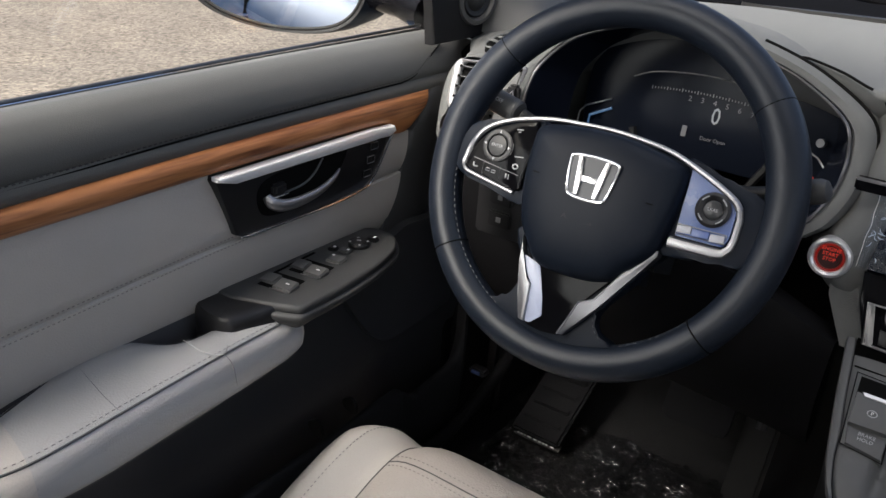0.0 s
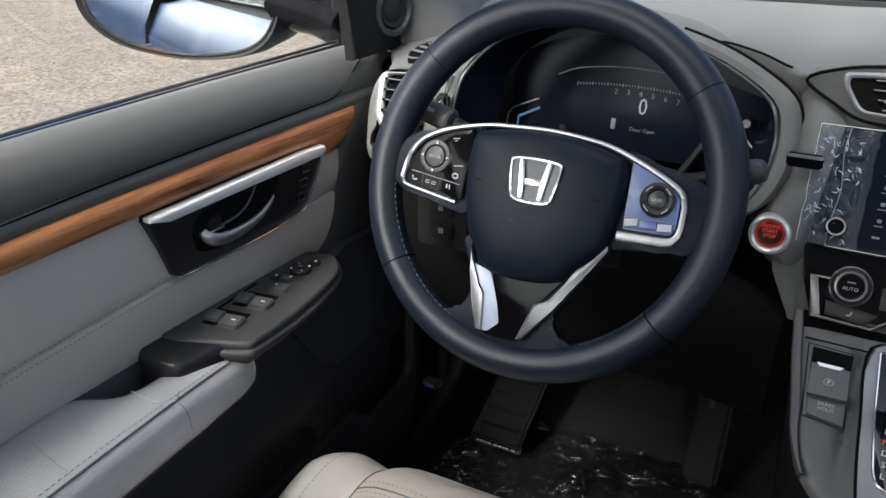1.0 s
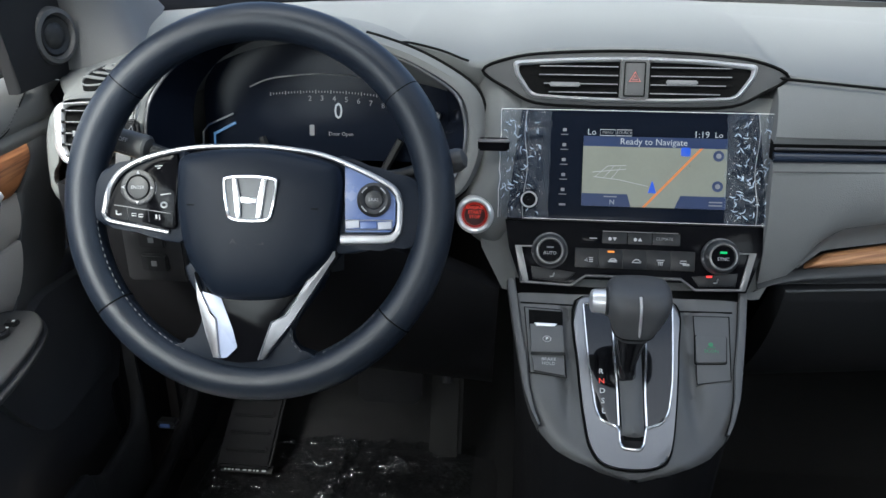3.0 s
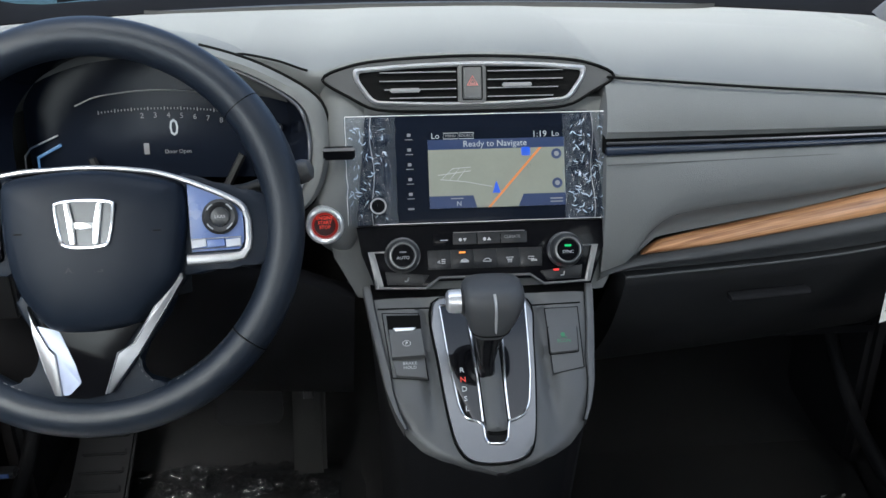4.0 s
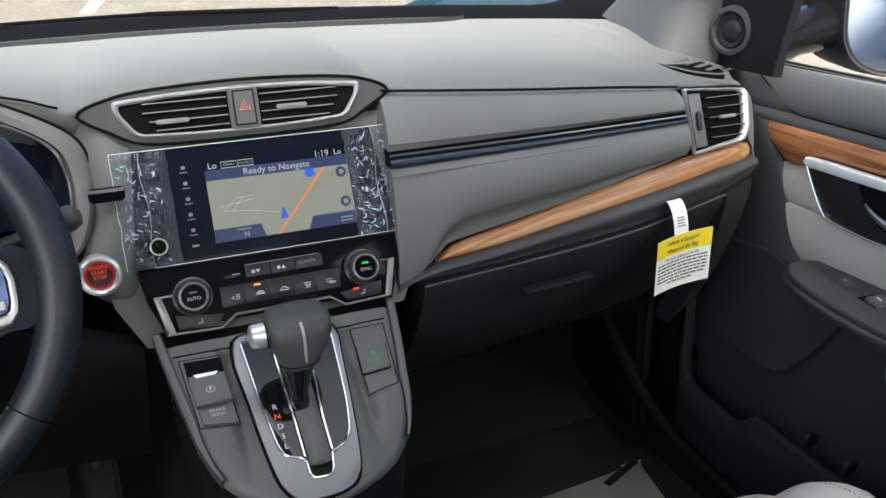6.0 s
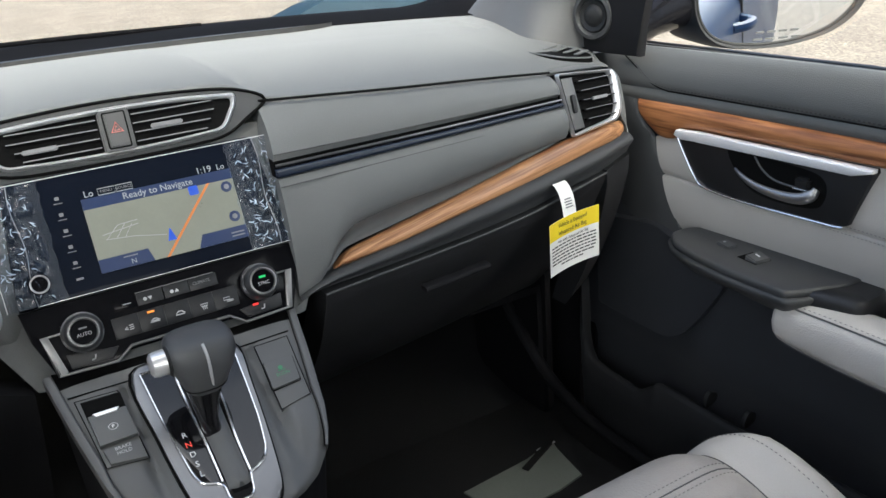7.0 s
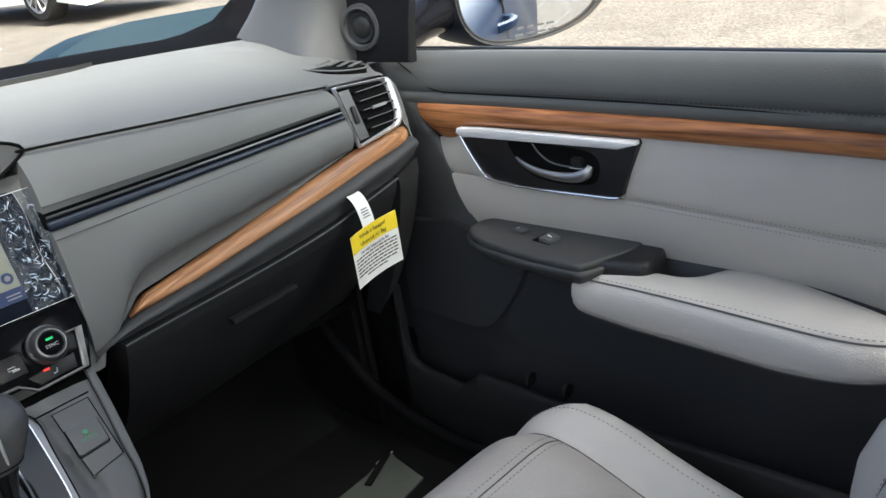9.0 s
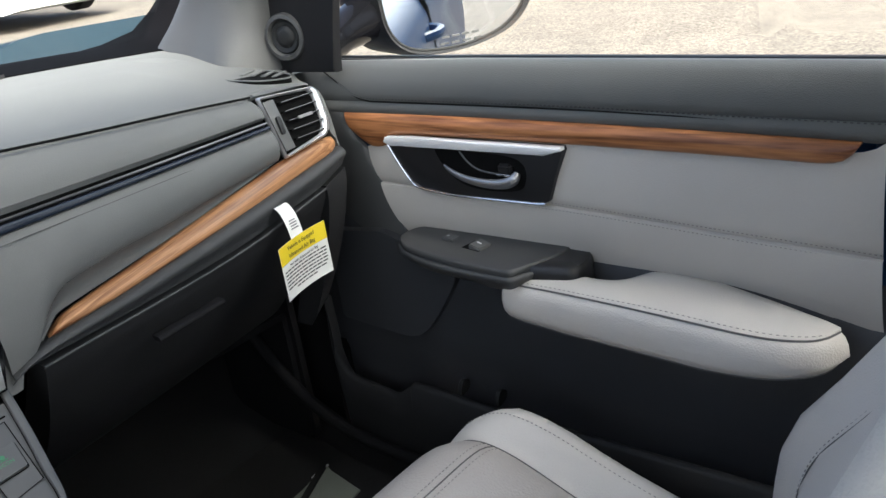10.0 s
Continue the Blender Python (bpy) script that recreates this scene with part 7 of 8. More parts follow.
    for i in range(ni):
        t = i / (ni - 1)
        a, b = I[i], O[i]
        tip = max(0, (t - 0.90) / 0.10)
        zt = 0.806 + 0.003 * math.sin(math.pi * t)
        drop = 0.049 + 0.006 * min(1, t / 0.2) - 0.020 * max(0, (t - 0.60) / 0.40) ** 1.5
        row = [P(b.x + 0.02 * (1 - tip), b.y, zt - 0.03), P(b.x + 0.001, b.y, zt - 0.005), P(b.x - 0.004 * (1 - tip), b.y, zt)]
        row += [P(b.x + (a.x - b.x) * q, b.y + (a.y - b.y) * q, zt + 0.004 * math.sin(math.pi * q) * (1 - tip)) for q in (0.25, 0.5, 0.75, 0.93)]
        d = (I[min(ni - 1, i + 1)] - I[max(0, i - 1)]).normalized()
        off = lambda q, dz: P(a.x + d.y * q, a.y - d.x * q, zt - dz)
        row += [off(0, 0.001), off(0.0015, 0.0025), off(0.0065, 0.006), off(0.0105, 0.014), off(0.0125, 0.026), off(0.0105, drop * 0.8), off(0.004, drop), off(-0.03 * (1 - tip), drop + 0.002)]
        rows.append(row)
    cen = lambda r: sum((Vector(p) for p in r), Vector()) / len(r)
    front = [[Vector(p).lerp(cen(rows[0]), k) + Vector((0, dy, 0)) for p in rows[0]] for k, dy in ((1.0, 0.009), (0.30, 0.009), (0.12, 0.0075), (0.03, 0.004))]
    back = [[Vector(p).lerp(cen(rows[-1]), 1.0) for p in rows[-1]]]
    part("armrest", loft(front + rows + back), LEATHER_G, e, "light grey leather armrest", smooth=60)
    edge = [Vector(r[8]) for r in rows]
    part("armrest_underseam", tube([Vector(r[13]) for r in rows[:-1]], 0.0011, 5), SEAM, e)
    if s < 0:
        fm = thing("armrest_film", (-0.65, -0.45, 0.80), "clear protective film wrapped over the driver armrest", "film")
        fr = []
        for i, r in enumerate(rows[:40]):
            c = cen(r)
            fr.append([Vector(p) + (Vector(p) - c).normalized() * (0.0016 + 0.0024 * abs(noise.noise((i * 0.30 + k * 0.5, k * 0.33, 4)))) for k, p in enumerate(r[1:13])])
        fo = part("film_sheet", loft(fr), FILM, fm, smooth=25)
        fo.visible_shadow = False
        for pts, mt, r0 in (([(14, 1), (14.4, 2), (15.0, 4), (14.2, 5.5), (13.0, 7)], TAG_W, 0.0007), ([(13.0, 7), (12.6, 8.8), (12.2, 10.5)], THREAD, 0.0005), ([(11.8, 5.0), (12.4, 6.2), (13.0, 7)], THREAD, 0.0006), ([(3.2, 3), (3.0, 4.5), (3.5, 6), (3.3, 7.5)], THREAD, 0.0006), ([(28, 2), (28.5, 4), (28.2, 6)], SATIN, 0.0003)):
            def on(i, k):
                i0, k0 = int(i), int(k)
                return fr[i0][k0].lerp(fr[i0 + 1][k0], i - i0).lerp(fr[i0][k0 + 1].lerp(fr[i0 + 1][k0 + 1], i - i0), k - k0)
            ln = smooth_line([on(i, k) for i, k in pts], 4)
            part("film_crease", tube(ln, [r0 * (0.35 + 0.65 * math.sin(math.pi * j / (len(ln) - 1))) for j in range(len(ln))], 4), mt, fm, "creased film edge")
    part("armrest_seam", tube([p + Vector((-0.0008 * s, 0, 0.0006)) for p in edge], 0.0012, 5), SEAM, e)
    stitches("armrest_stitching", [Vector(r[7]).lerp(Vector(r[6]), 0.55) + Vector((0, 0, 0.0006)) for r in rows[:-3]], THREAD, e, 0.0065, 0.0004)
    # sail panel with tweeter
    S = Matrix(((0, 0, -s, 0.704 * s), (1, 0, 0, 0), (0, 1, 0, 0), (0, 0, 0, 1)))
    sail = [(0.090, 1.056), (-0.036, 1.056), (-0.042, 1.10), (-0.055, 1.15), (-0.085, 1.26), (-0.15, 1.40), (0.00, 1.30), (0.078, 1.165)]
    part("sail_panel", prism(sail if s < 0 else sail[::-1], 0.010, S, 0.004, base=-0.004), SAIL, e)
    tm = basis(P(0.692, 0.050, 1.109), (0, -s, 0), (0, 0, 1)) @ Matrix.Rotation(radians(14 * s), 4, "Y")
    tw = part("tweeter", lathe([(0.0345, -0.010), (0.0345, 0.004), (0.0325, 0.008), (0.0275, 0.009), (0.0250, 0.004), (0.0240, 0.0)], tm, 40), POD, e, "round tweeter speaker")
    part("tweeter_cone", lathe([(0.0245, 0.002), (0.0220, 0.005), (0.016, 0.003), (0.013, 0.006), (0.008, 0.0075), (0, 0.008)], tm, 36), DASH_HARD, tw)
    # glass and window frame
    bm = bmesh.new()
    gl = []
    for v in np.linspace(0, 1, 7):
        z = 1.055 + 0.47 * v
        x = 0.772 - 0.125 * v ** 1.3
        gl.append([P(x, y, z) for y in np.linspace(0.06 - 0.47 * v, -0.86, 9)])
    loft(gl, bm)
    loft([[p + Vector((0.004 * s, 0, 0)) for p in r] for r in gl], bm)
    g = part("window_glass", bm, GLASS, e)
    g.visible_shadow = False
    part("window_frame", tube([P(0.785, 0.075, 1.06), P(0.775, 0.055, 1.153), P(0.745, -0.05, 1.28), P(0.69, -0.30, 1.46), P(0.652, -0.43, 1.53), P(0.645, -0.62, 1.55), P(0.645, -0.86, 1.55)], 0.016, 8), SAIL, e)
    # outer skin
    sk = []
    for x, z in ((0.79, 1.040), (0.860, 1.030), (0.894, 0.96), (0.906, 0.85), (0.912, 0.70), (0.90, 0.52), (0.87, 0.40), (0.80, 0.36)):
        sk.append([P(x - 0.02 * max(0, y / 0.25) ** 2, y, z) for y in np.linspace(0.25, rear, 12)])
    part("outer_skin", loft(sk), PAINT, e, "blue metallic outer skin", smooth=60)


build_door(1), build_door(-1)


# ---- rest of the body side, seen in the door mirrors ----
def build_body_side(s):
    e = thing("body_side", (0.85 * s, -1.6, 0.4), "blue metallic rear door and wing with chrome waistline", "car body", "body sides")
    rows = []
    for x, z in ((0.80, 1.064), (0.868, 1.050), (0.898, 0.98), (0.908, 0.85), (0.912, 0.70), (0.90, 0.52), (0.87, 0.40), (0.80, 0.36)):
        rows.append([mir((x - 0.06 * max(0, (-1.9 - y)) ** 2, y, z + 0.02 * (-y - 0.87) / 1.5), s) for y in np.linspace(-0.868, -2.7, 20)])
    part("side_panel", loft(rows), PAINT, e, smooth=60)
    part("waist_chrome", tube([mir((0.80, -0.87, 1.068), s), mir((0.798, -1.6, 1.080), s), mir((0.77, -2.3, 1.10), s)], 0.009, 8), CHROME, e, "chrome waist strip")
    gl = []
    for v in np.linspace(0, 1, 5):
        gl.append([mir((0.778 - 0.125 * v ** 1.3, y, 1.072 + 0.46 * v), s) for y in np.linspace(-1.0, -2.2, 8)])
    bm = loft(gl)
    loft([[p + Vector((0.004 * s, 0, 0)) for p in r] for r in gl], bm)
    g = part("side_glass", bm, GLASS, e)
    g.visible_shadow = False
    h = part("door_handle", tube(smooth_line([mir(p, s) for p in ((0.892, -1.62, 0.935), (0.925, -1.66, 0.938), (0.930, -1.74, 0.94), (0.922, -1.82, 0.94), (0.89, -1.85, 0.938))]), 0.013, 8), PAINT, e)
    h2 = part("door_handle", tube(smooth_line([mir(p, s) for p in ((0.892, -0.70, 0.925), (0.925, -0.74, 0.928), (0.930, -0.80, 0.93), (0.89, -0.85, 0.928))]), 0.013, 8), PAINT, e)
    ga = part("wing", loft([[mir(p, s) for p in r] for r in (((0.80, 0.25, 1.05), (0.79, 0.7, 1.03), (0.76, 1.3, 0.97)), ((0.86, 0.25, 0.98), (0.86, 0.7, 0.97), (0.83, 1.3, 0.91)), ((0.895, 0.25, 0.80), (0.90, 0.7, 0.80), (0.88, 1.3, 0.80)), ((0.88, 0.25, 0.45), (0.90, 0.5, 0.55), (0.88, 1.3, 0.75)))]), PAINT, e, smooth=60)


build_body_side(1), build_body_side(-1)


def build_mirror(s):
    side = "passenger" if s > 0 else "driver"
    e = thing("door_mirror", (0.95 * s, 0.03, 1.06), "black-framed blue door mirror outside the side window", "door mirror", "door mirrors")
    if s > 0:
        out = [(0.913, 1.176), (0.907, 1.104), (0.92, 1.056), (0.952, 1.029), (1.007, 1.02), (1.065, 1.024), (1.121, 1.043), (1.157, 1.081), (1.165, 1.135), (1.153, 1.193), (1.097, 1.217), (0.973, 1.212)]
    else:
        out = [(0.899, 1.172), (0.892, 1.101), (0.906, 1.053), (0.939, 1.026), (0.996, 1.017), (1.055, 1.022), (1.114, 1.042), (1.151, 1.08), (1.159, 1.134), (1.147, 1.192), (1.089, 1.216), (0.961, 1.209)]
    ring = smooth_line([(x * s, 0, z) for x, z in out], 5, True)
    c = Vector((1.03 * s, 0, 1.115))
    tilt = lambda p, dy: Vector((p.x, p.y + dy - 0.53 * (abs(p.x) - 1.03), p.z))
    g = lambda k, dy: [tilt(c + (p - c) * k, dy) for p in ring]
    part("housing", loft([g(0.90, 0.012), g(0.955, -0.002), g(0.985, -0.004), g(1.0, 0.004), g(1.0, 0.03), g(0.93, 0.09), g(0.70, 0.14), g(0.2, 0.16)], ring=True), SAIL, e, "black mirror housing", smooth=60)
    # glass, turned to look back along the car
    yaw, pitch = (28.0, -1.2) if s > 0 else (29.5, 1.5)
    cm = Vector((1.03 * s, 0.008, 1.115))
    nrm = Vector((-math.sin(radians(yaw)) * s, -math.cos(radians(yaw)), math.sin(radians(pitch)))).normalized()
    bm = bmesh.new()
    vs = []
    for p in ring:
        q = cm + (p - c) * 0.925
        q.y = 0.002 - 0.53 * (abs(q.x) - 1.03)
        vs.append(q)
    ctr = sum(vs, Vector()) / len(vs)
    uax = nrm.cross(Vector((0, 0, 1))).normalized()
    vax = uax.cross(nrm)
    plane = [ctr + (q - ctr) - nrm * (q - ctr).dot(nrm) for q in vs]
    bm.faces.new([bm.verts.new(p) for p in plane])
    r = bmesh.ops.extrude_face_region(bm, geom=bm.faces[:])
    for v in r["geom"]:
        if isinstance(v, bmesh.types.BMVert):
            v.co += Vector((0, 0.004, 0))
    gl = part("mirror_glass", bm, MIRROR, e, "mirror glass", smooth=10)
    part("glass_rim", tube(plane, 0.003, 6, True), RUBBER, e)
    foot = [mir(p, s) for p in ((0.775, 0.075, 1.075), (0.84, 0.095, 1.085), (0.93, 0.11, 1.10))]
    part("mirror_foot", tube(foot, [0.036, 0.034, 0.046], 14, flat=0.9), PIANO, e)
    if s > 0:
        m = basis(ctr + nrm * 0.0006 + vax * -0.062 + uax * 0.0, -uax, vax)
        for k, w in enumerate((0.075, 0.085)):
            for j in range(4):
                part("warning_mark", box(((j - 1.5) * w / 4, -0.011 * k, 0.0), (w / 4 * 0.75, 0.0034, 0.0004), m, 0), POD, gl)


build_mirror(1), build_mirror(-1)


# ---- front seats ----
def build_seat(s, cx, dy, dz, back):
    e = thing("front_seat", (cx, -0.6 + dy, 0.40), "light grey leather front seat with perforated centre", "seat", "front seats")
    # cross sections over the cushion: columns run across, rows run front to back
    def z_at(u, t):
        bol = 0.031 * math.exp(-(((abs(u) - 0.74) / 0.15) ** 2)) * (0.6 + 0.4 * min(1, t / 0.25))
        dip = -0.003 * math.exp(-(((abs(u) - 0.535) / 0.05) ** 2)) 
        return bol + dip - 0.075 * max(0, (abs(u) - 0.82) / 0.18) ** 2
    def cushion(u0, u1, n, mt, nm, lift):
        rows = []
        for t, y, z in smooth_line(((-0.13, -0.345, 0.50), (-0.10, -0.318, 0.52), (-0.06, -0.300, 0.580), (-0.02, -0.306, 0.615), (0.0, -0.320, 0.637), (0.03, -0.342, 0.654), (0.08, -0.375, 0.665), (0.18, -0.43, 0.658), (0.4, -0.54, 0.618), (0.7, -0.68, 0.585), (1.0, -0.84, 0.575)), 3):
            row = []
            for u in np.linspace(u0, u1, n):
                hw = 0.222 - 0.010 * math.exp(-((t / 0.05) ** 2)) - 0.02 * (t < -0.05)
                round_f = -0.030 * max(0, (abs(u) - 0.35) / 0.65) ** 2 * (1 if t < 0.1 else 0.3)
                crown = 0.020 * (1 - (u / 0.56) ** 6) if abs(u) < 0.56 else 0
                row.append(Vector((cx + u * hw, y + round_f + dy, z + z_at(u, max(0, t)) + crown + lift + dz)))
            rows.append(row)
        bm = loft(rows)
        return part(nm, bm, mt, e, smooth=70), rows
    c, rows = cushion(-0.535, 0.535, 21, LEATHER_P, "seat_centre", 0.0)
    for k in (-1, 1):
        b, rb = cushion(0.535 * k, 1.0 * k, 14, LEATHER_G, "side_bolster", 0.0)
        edge = [r[0] + Vector((0, 0, 0.0004)) for r in rb]
        part("seam", tube(smooth_line(edge, 3), 0.0008, 6), SEAM, b)
        stitches("stitching", smooth_line([r[5] + Vector((0, 0, 0.001)) for r in rb], 4), THREAD, b, 0.006, 0.0005)
        skirt = [[r[-1] for r in rb], [r[-1] + Vector((0.004 * k, 0, -0.05)) for r in rb], [Vector((r[-1].x - 0.01 * k, r[-1].y, 0.50)) for r in rb]]
        part("skirt", loft(skirt), FOOT, b)
    for j in (19, 20):
        stitches("cross_stitching", [p + Vector((0, 0, 0.0012)) for p in rows[j]], THREAD, e, 0.006, 0.0005)
    part("cross_seam", tube([p.lerp(q, 0.5) + Vector((0, 0, 0.0003)) for p, q in zip(rows[19], rows[20])], 0.0009, 5), SEAM, e)
    part("seat_base", box((cx, -0.60 + dy, 0.50), (0.46, 0.46, 0.06), bevel=0.02), FOOT, e)
    for k in (-1, 1):
        part("rail", box((cx + 0.18 * k, -0.60 + dy, 0.445), (0.04, 0.56, 0.06), bevel=0.01), RUBBER, e)
    # backrest
    def back_pt(h, w, ang):
        cu, su = math.cos(ang), math.sin(ang)
        d = 0.055 if h < 0.55 else 0.035
        bol = 0.050 * math.exp(-(((abs(cu) - 0.84) / 0.17) ** 2)) if su > 0 else 0
        return Vector((cx + w * math.copysign(abs(cu) ** 0.75, cu), back - 0.40 * h + d * math.copysign(abs(su) ** 0.6, su) + bol + 0.035 * math.exp(-(((h - 0.08) / 0.08) ** 2)), 0.64 + h))
    levels = ((-0.04, 0.225), (0.0, 0.235), (0.03, 0.243), (0.06, 0.25), (0.1, 0.255), (0.15, 0.26), (0.2, 0.262), (0.35, 0.255), (0.48, 0.225), (0.56, 0.185), (0.60, 0.14), (0.61, 0.08))
    part("backrest", loft([[back_pt(h, w, ang) for ang in np.linspace(0, 2 * math.pi, 56, endpoint=False)] for h, w in levels], ring=True, caps=True), LEATHER_G, e, smooth=70)
    for q in (-1, 1):
        ln = smooth_line([back_pt(h, w, math.pi / 2 - q * 0.62) + Vector((0, 0.0008, 0)) for h, w in levels[:9]], 8)
        part("back_seam", tube(ln, 0.0008, 5), SEAM, e)
        stitches("back_stitching", [p + Vector((0.007 * q, 0.002, 0)) for p in ln], THREAD, e, 0.006, 0.0006)
    for q in (-1, 1):
        stitches("edge_stitching", smooth_line([back_pt(h, w, math.pi / 2 - q * 1.22) + Vector((0, 0.0008, 0)) for h, w in levels[:9]], 6), SEAM, e, 0.006, 0.0006)
    part("headrest", box((0, 0, 0), (0.24, 0.10, 0.17), pose(cx, back - 0.265, 1.36, -12), 0.04, segs=4), LEATHER_G, e)
    for q in (-1, 1):
        part("headrest_post", tube([(cx + 0.06 * q, back - 0.22, 1.22), (cx + 0.06 * q, back - 0.26, 1.31)], 0.006, 8), CHROME, e)


build_seat(1, 0.37, 0.0, 0.0, -0.786), build_seat(-1, -0.412, 0.10, -0.034, -0.90)


# ---- footwells ----
def build_footwell():
    e = thing("floor_mat", (0.40, 0, 0.41), "dark floor mat in the passenger footwell", "floor mat", "floor mats")
    part("mat_sheet", prism(smooth2([(0.17, 0.28), (0.62, 0.28), (0.63, 0.0), (0.60, -0.32), (0.20, -0.32)], 5), 0.412, bevel=0.004, base=0.402), CARPET, e)
    p = thing("paper_sheet", (0.55, -0.02, 0.413), "greenish grey protective sheet lying on the mat", "paper")
    part("sheet", prism([(0.40, 0.037), (0.42, -0.05), (0.523, -0.050), (0.575, -0.041), (0.588, 0.039), (0.594, 0.053), (0.553, 0.050), (0.529, 0.045)], 0.4155, bevel=0.0006, base=0.4125), MAT_G, p)
    part("strap", box((0, 0, 0), (0.012, 0.095, 0.004), pose(0.552, 0.040, 0.4185, 0, 0, -66), 0.001), RUBBER, p)
    part("edge_tab", box((0, 0, 0), (0.006, 0.040, 0.003), pose(0.575, 0.051, 0.4185, 0, 0, -84), 0.001), PALE_INK, p, "pale folded edge")
    e = thing("floor_mat", (-0.40, 0, 0.41), "black floor mat in the driver footwell", "floor mat", "floor mats")
    part("mat_sheet", prism(smooth2([(-0.17, 0.26), (-0.60, 0.26), (-0.63, 0.0), (-0.60, -0.30), (-0.20, -0.30)][::-1], 5), 0.412, bevel=0.004, base=0.402), CARPET, e)
    f = thing("floor_film", (-0.38, 0.12, 0.415), "clear crinkled protective film over the driver floor", "film")
    for x0, x1, dz in ((-0.60, -0.37, 0.0), (-0.39, -0.18, 0.003)):
        rows = []
        for j in range(31):
            y = -0.20 + 0.40 * j / 30
            rows.append([(x, y, 0.421 + dz + 0.020 * abs(noise.noise((x * 18, y * 16, 2))) + 0.010 * abs(noise.noise((x * 48, y * 52, 5)))) for x in np.linspace(x0, x1, 26)])
        fs = part("film_sheet", loft(rows), FILM_DARK, f, smooth=20)
        fs.visible_shadow = False
    # pedals
    a = thing("accelerator_pedal", (-0.225, 0.15, 0.5), "black rubber accelerator pedal", "pedal", "pedals")
    part("pad", box((0, 0, 0), (0.05, 0.015, 0.15), pose(-0.225, 0.17, 0.52, -25), 0.006), RUBBER, a)
    part("arm", tube([(-0.225, 0.18, 0.56), (-0.23, 0.25, 0.68)], 0.008, 8), BLACK, a)
    b = thing("brake_pedal", (-0.308, 0.15, 0.575), "wide black rubber brake pedal", "pedal", "pedals")
    part("pad", prism(round_rect(0.098, 0.062, 0.012), 0.012, basis((-0.308, 0.15, 0.578), (1, 0, 0), (0, 0.45, 1)), 0.003), FOOT, b)
    part("arm", tube([(-0.308, 0.165, 0.60), (-0.31, 0.26, 0.70), (-0.31, 0.27, 0.78)], 0.009, 8), BLACK, b)
    r = thing("foot_rest", (-0.54, 0.1, 0.45), "ribbed black foot rest beside the pedals", "foot rest")
    part("rest_plate", box((0, 0, 0), (0.085, 0.24, 0.012), pose(-0.535, 0.195, 0.50, 28), 0.004), FOOT, r)
    for j in range(7):
        part("rib", box((0, -0.09 + 0.03 * j, 0.008), (0.066, 0.010, 0.006), pose(-0.535, 0.195, 0.50, 28), 0.002), FOOT, r)
    l = thing("floor_label", (-0.53, 0.08, 0.43), "white printed label strip on the foot rest", "label")
    m = pose(-0.532, 0.098, 0.437, 20)
    part("strip", box((0, 0, 0), (0.080, 0.014, 0.002), m, 0.0005), INK, l)
    random.seed(4)
    x = -0.036
    while x < 0.034:
        w = random.uniform(0.002, 0.007)
        part("print_bar", box((x + w / 2, 0, 0.0014), (w, 0.010, 0.0006), m, 0), WHITE_INK, l)
        x += w + random.uniform(0.002, 0.006)
    k = thing("bonnet_release", (-0.60, 0.0, 0.55), "small blue-marked release lever", "lever")
    part("lever", box((-0.615, 0.03, 0.565), (0.03, 0.02, 0.012), bevel=0.004), BLACK, k)
    part("mark", box((-0.615, 0.0195, 0.567), (0.014, 0.002, 0.005), bevel=0), BLUE_FILM, k)
    for s in (1, -1):
        t = thing("door_sill", (0.68 * s, -0.3, 0.42), "black plastic door sill trim", "sill", "door sills")
        part("sill_trim", tube(smooth_line([mir(p, s) for p in ((0.62, 0.22, 0.62), (0.625, 0.15, 0.545), (0.63, 0.08, 0.495), (0.64, -0.05, 0.455), (0.645, -0.4, 0.45), (0.645, -0.85, 0.45))], 6), 0.011, 10), FOOT, t)
        part("kick_plate", box((0.65 * s, 0.24, 0.56), (0.03, 0.22, 0.30), bevel=0.01), FOOT, t)


build_footwell()


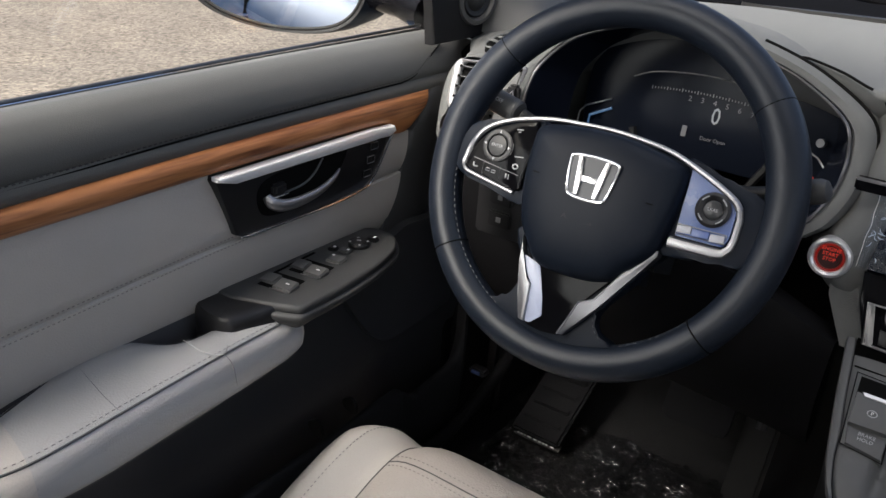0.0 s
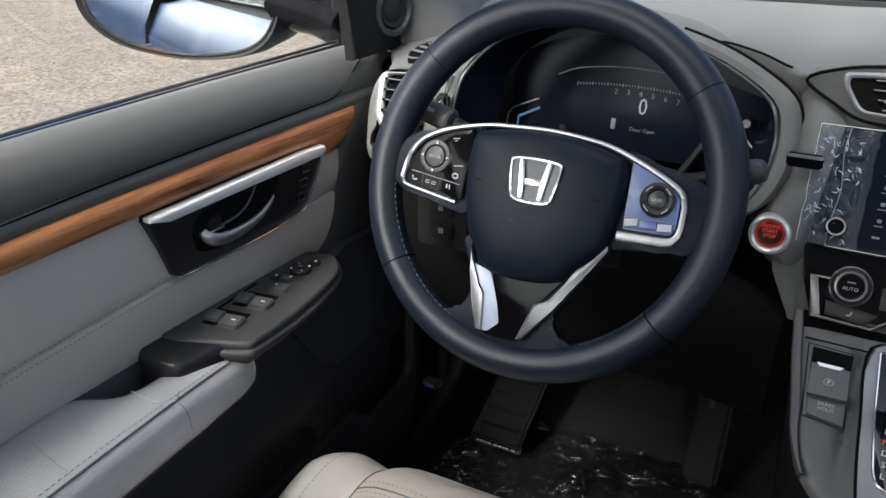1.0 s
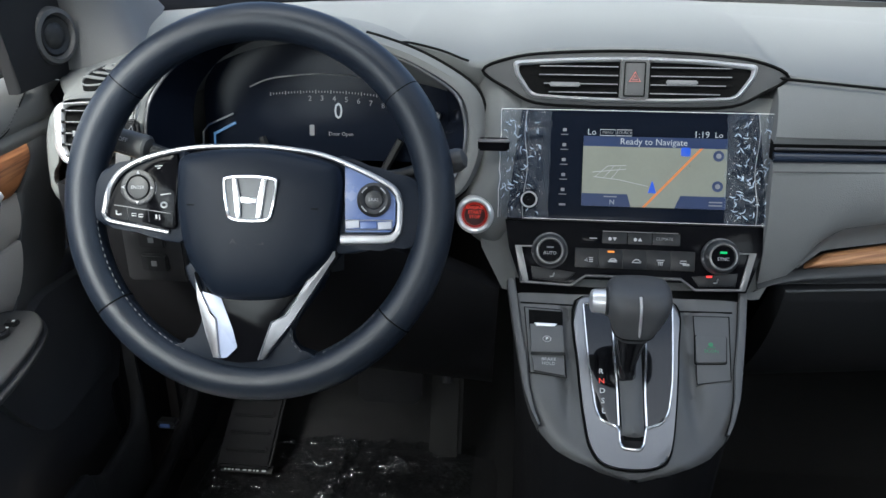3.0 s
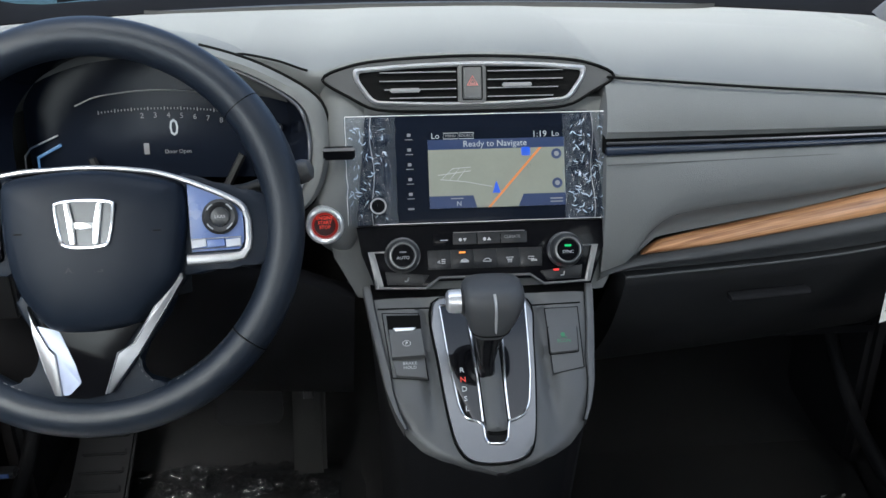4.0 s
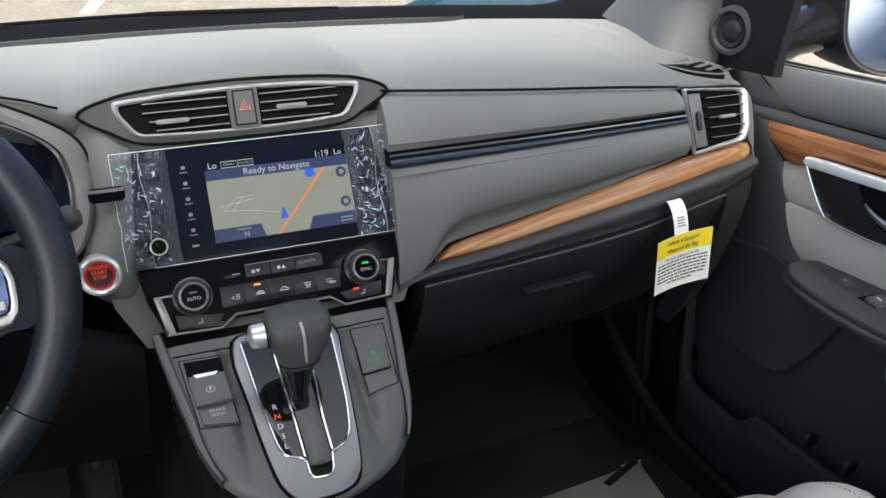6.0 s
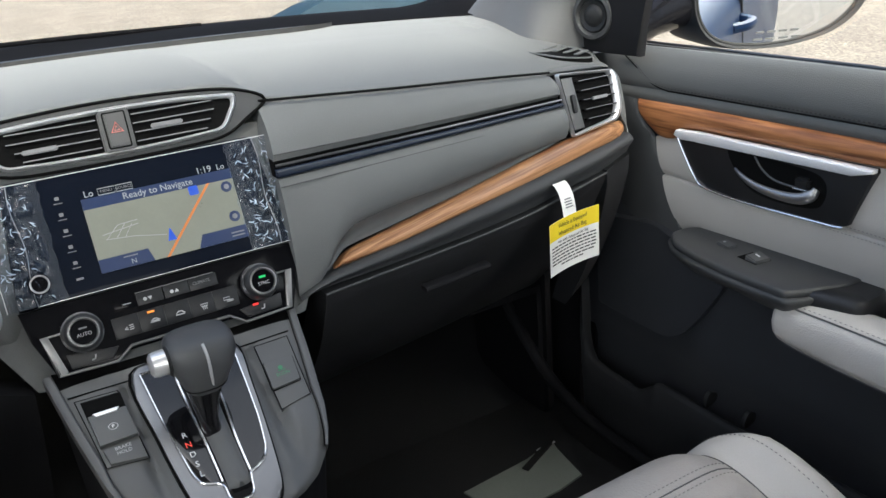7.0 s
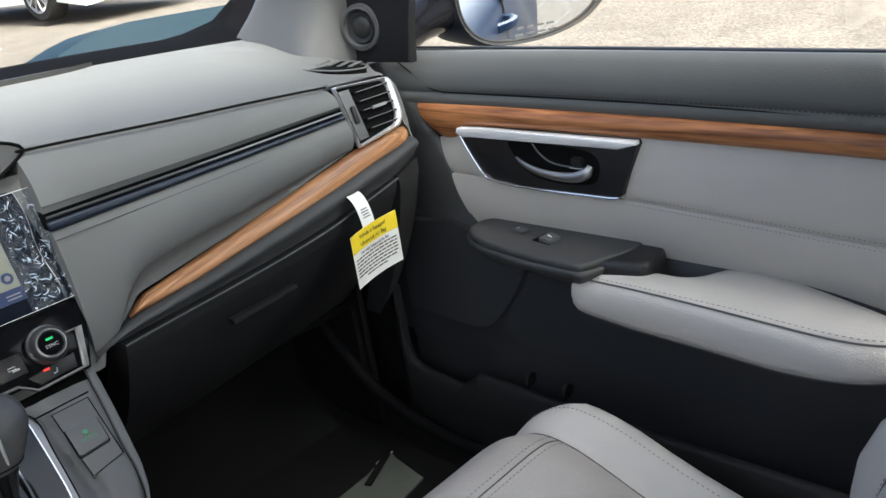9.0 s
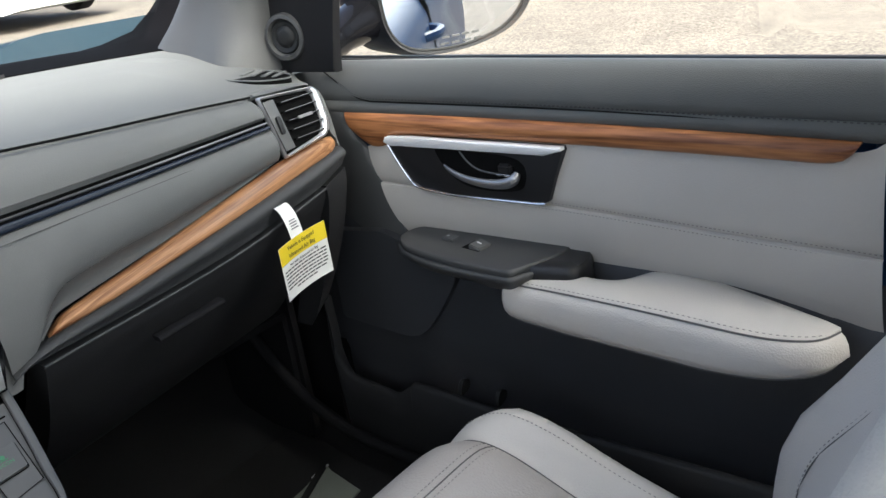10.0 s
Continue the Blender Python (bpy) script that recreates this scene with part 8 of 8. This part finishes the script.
# ---- hanging tag ----
def build_tag():
    e = thing("warning_tag", (0.506, -0.12, 0.86), "white and yellow air bag notice tag hanging from the glove box", "tag")
    n = 9
    m = basis((0.503, -0.1165, 0.8585), (1, 0.0, 0.125), (0.0, 0.0, 1))
    def curved(u, v, w=0.0):
        return m @ Vector((u, v, w + 0.010 * (u / 0.042) ** 2 * 0.6))
    def sheet(u0, u1, v0, v1, w, mt, nm, nu=10):
        front = [[curved(u, v, w) for u in np.linspace(u0, u1, nu)] for v in (v0, v1)]
        back = [[curved(u, v, w - 0.0005) for u in np.linspace(u0, u1, nu)] for v in (v1, v0)]
        return part(nm, loft(front + back, close=True), mt, e)
    sheet(-0.041, 0.041, -0.037, 0.034, 0, TAG_W, "card")
    sheet(-0.041, 0.041, 0.010, 0.034, 0.0004, TAG_Y, "yellow_field")
    lettering("notice_line", "This Vehicle is Equipped with", 0.0078, m @ Matrix.Translation((0, 0.0265, 0.0022)), INK, e, squeeze=0.78, thick=0.0001)
    lettering("notice_line", "Advanced Air Bags", 0.0080, m @ Matrix.Translation((0, 0.0165, 0.0022)), INK, e, squeeze=0.85, thick=0.0001)
    lettering("notice_line", "Even with Advanced Air Bags", 0.0058, m @ Matrix.Translation((0, 0.0055, 0.0022)), INK, e, squeeze=0.8, thick=0.0001)
    random.seed(3)
    for k in range(7):
        v = -0.001 - 0.0045 * k
        u = -0.037
        wid = 0.037 if k < 6 else 0.02
        if k == 6:
            u = -0.02
        while u < wid - 0.003:
            w = min(random.uniform(0.003, 0.009), wid - u)
            sheet(u, u + w, v, v + 0.0017, 0.0004, INK, "print_bar", 2)
            u += w + 0.0012
    # strap, bent over the glove box edge
    L = smooth_line([(0.502, -0.090, 0.929), (0.502, -0.097, 0.928), (0.502, -0.106, 0.919), (0.502, -0.112, 0.905), (0.502, -0.1155, 0.888)], 6)
    rows = [[p + Vector((-0.0105, 0, 0)), p + Vector((0.0105, 0, 0.001))] for p in L]
    bm = loft(rows + [[q + Vector((0, 0.0005, -0.0004)) for q in r] for r in rows[::-1]], close=True)
    part("strap", bm, TAG_W, e)
    mm = basis((0.502, -0.1115, 0.9075), (1, 0, 0.05), (0, 0.35, 1))
    for j in range(4):
        part("print_bar", box((0, -0.006 + 0.0035 * j, 0.0006), (0.012 - 0.002 * (j % 2), 0.0016, 0.0005), mm, 0), GREY_INK, e)


build_tag()


# ---- white car parked across the way ----
def build_white_car():
    ox, oy = 6.35, 14.94
    oz = (oy - 0.6) * GSLOPE
    e = thing("parked_car", (ox, oy, oz), "white car parked in the next row, front wheel showing", "car")
    place = pose(ox, oy, oz, 0, 0, -82) @ Matrix.Scale(1.3, 4)
    T = lambda x, y, z: place @ Vector((x, y, z))
    # body side and front towards the viewer: x along the car, nose to +x
    secs = []
    for x, hw, zb, zs, zt, hr in ((2.27, 0.66, 0.15, 0.55, 0.66, 0.5), (2.16, 0.84, 0.12, 0.60, 0.74, 0.6), (1.7, 0.90, 0.20, 0.74, 0.90, 0.7), (0.9, 0.91, 0.22, 0.88, 1.02, 0.72), (0.2, 0.91, 0.22, 0.92, 1.45, 0.62), (-0.9, 0.91, 0.22, 0.94, 1.56, 0.60), (-1.8, 0.90, 0.24, 0.95, 1.40, 0.60), (-2.25, 0.80, 0.35, 0.90, 1.0, 0.6)):
        secs.append([T(x, -hw + 0.04, zb), T(x, -hw, zb + 0.15), T(x, -hw, zs - 0.1), T(x, -hw + 0.03, zs), T(x, -hr, zt - 0.03), T(x, -hr + 0.1, zt), T(x, hr - 0.1, zt), T(x, hr, zt - 0.03), T(x, hw - 0.03, zs), T(x, hw, zs - 0.1), T(x, hw, zb + 0.15), T(x, hw - 0.04, zb)])
    part("body", loft(secs, ring=True, caps=True), PAINT_W, e, "white painted body", smooth=45)
    for sy in (-1, 1):
        part("side_window", prism([(-1.5, 1.0), (0.55, 1.0), (0.15, 1.38), (-0.9, 1.48), (-1.5, 1.36)], 0.01, place @ basis((0, -0.80 * sy, 0), (1, 0, -0.0), (0, 0.30 * sy, 1)) if sy > 0 else place @ basis((0, 0.8, 0), (1, 0, 0), (0, -0.30, 1)), 0.004, base=-0.02), DARK_GLASS, e)
    part("grille", box((2.16, 0, 0.45), (0.20, 1.0, 0.16), place, 0.03), BLACK, e)
    part("bumper_slot", box((2.12, -0.45, 0.30), (0.28, 0.5, 0.07), place, 0.02), DARK_GLASS, e)
    for sy in (-1, 1):
        part("headlight", box((2.02, 0.62 * sy, 0.66), (0.30, 0.30, 0.10), place, 0.03), LCD, e)
    for x in (1.38, -1.40):
        for sy in (-1, 1):
            m = place @ basis((x, 0.80 * sy, 0.33), (1, 0, 0), (0, 0, 1) if sy < 0 else (0, 0, -1))
            w = part("wheel", lathe([(0.0, 0.10), (0.22, 0.105), (0.24, 0.12), (0.31, 0.12), (0.33, 0.09), (0.33, -0.09), (0.30, -0.12), (0, -0.12)], m, 40), RUBBER, e)
            for k in range(10):
                part("rim_spoke", box((0.11, 0, 0.120), (0.20, 0.030, 0.02), m @ Matrix.Rotation(2 * math.pi * k / 10, 4, "Z"), 0.006), WHEEL_ALU, w)
            part("rim_ring", lathe([(0.215, 0.11), (0.235, 0.128), (0.225, 0.132), (0.205, 0.125)], m, 36), WHEEL_ALU, w)


build_white_car()
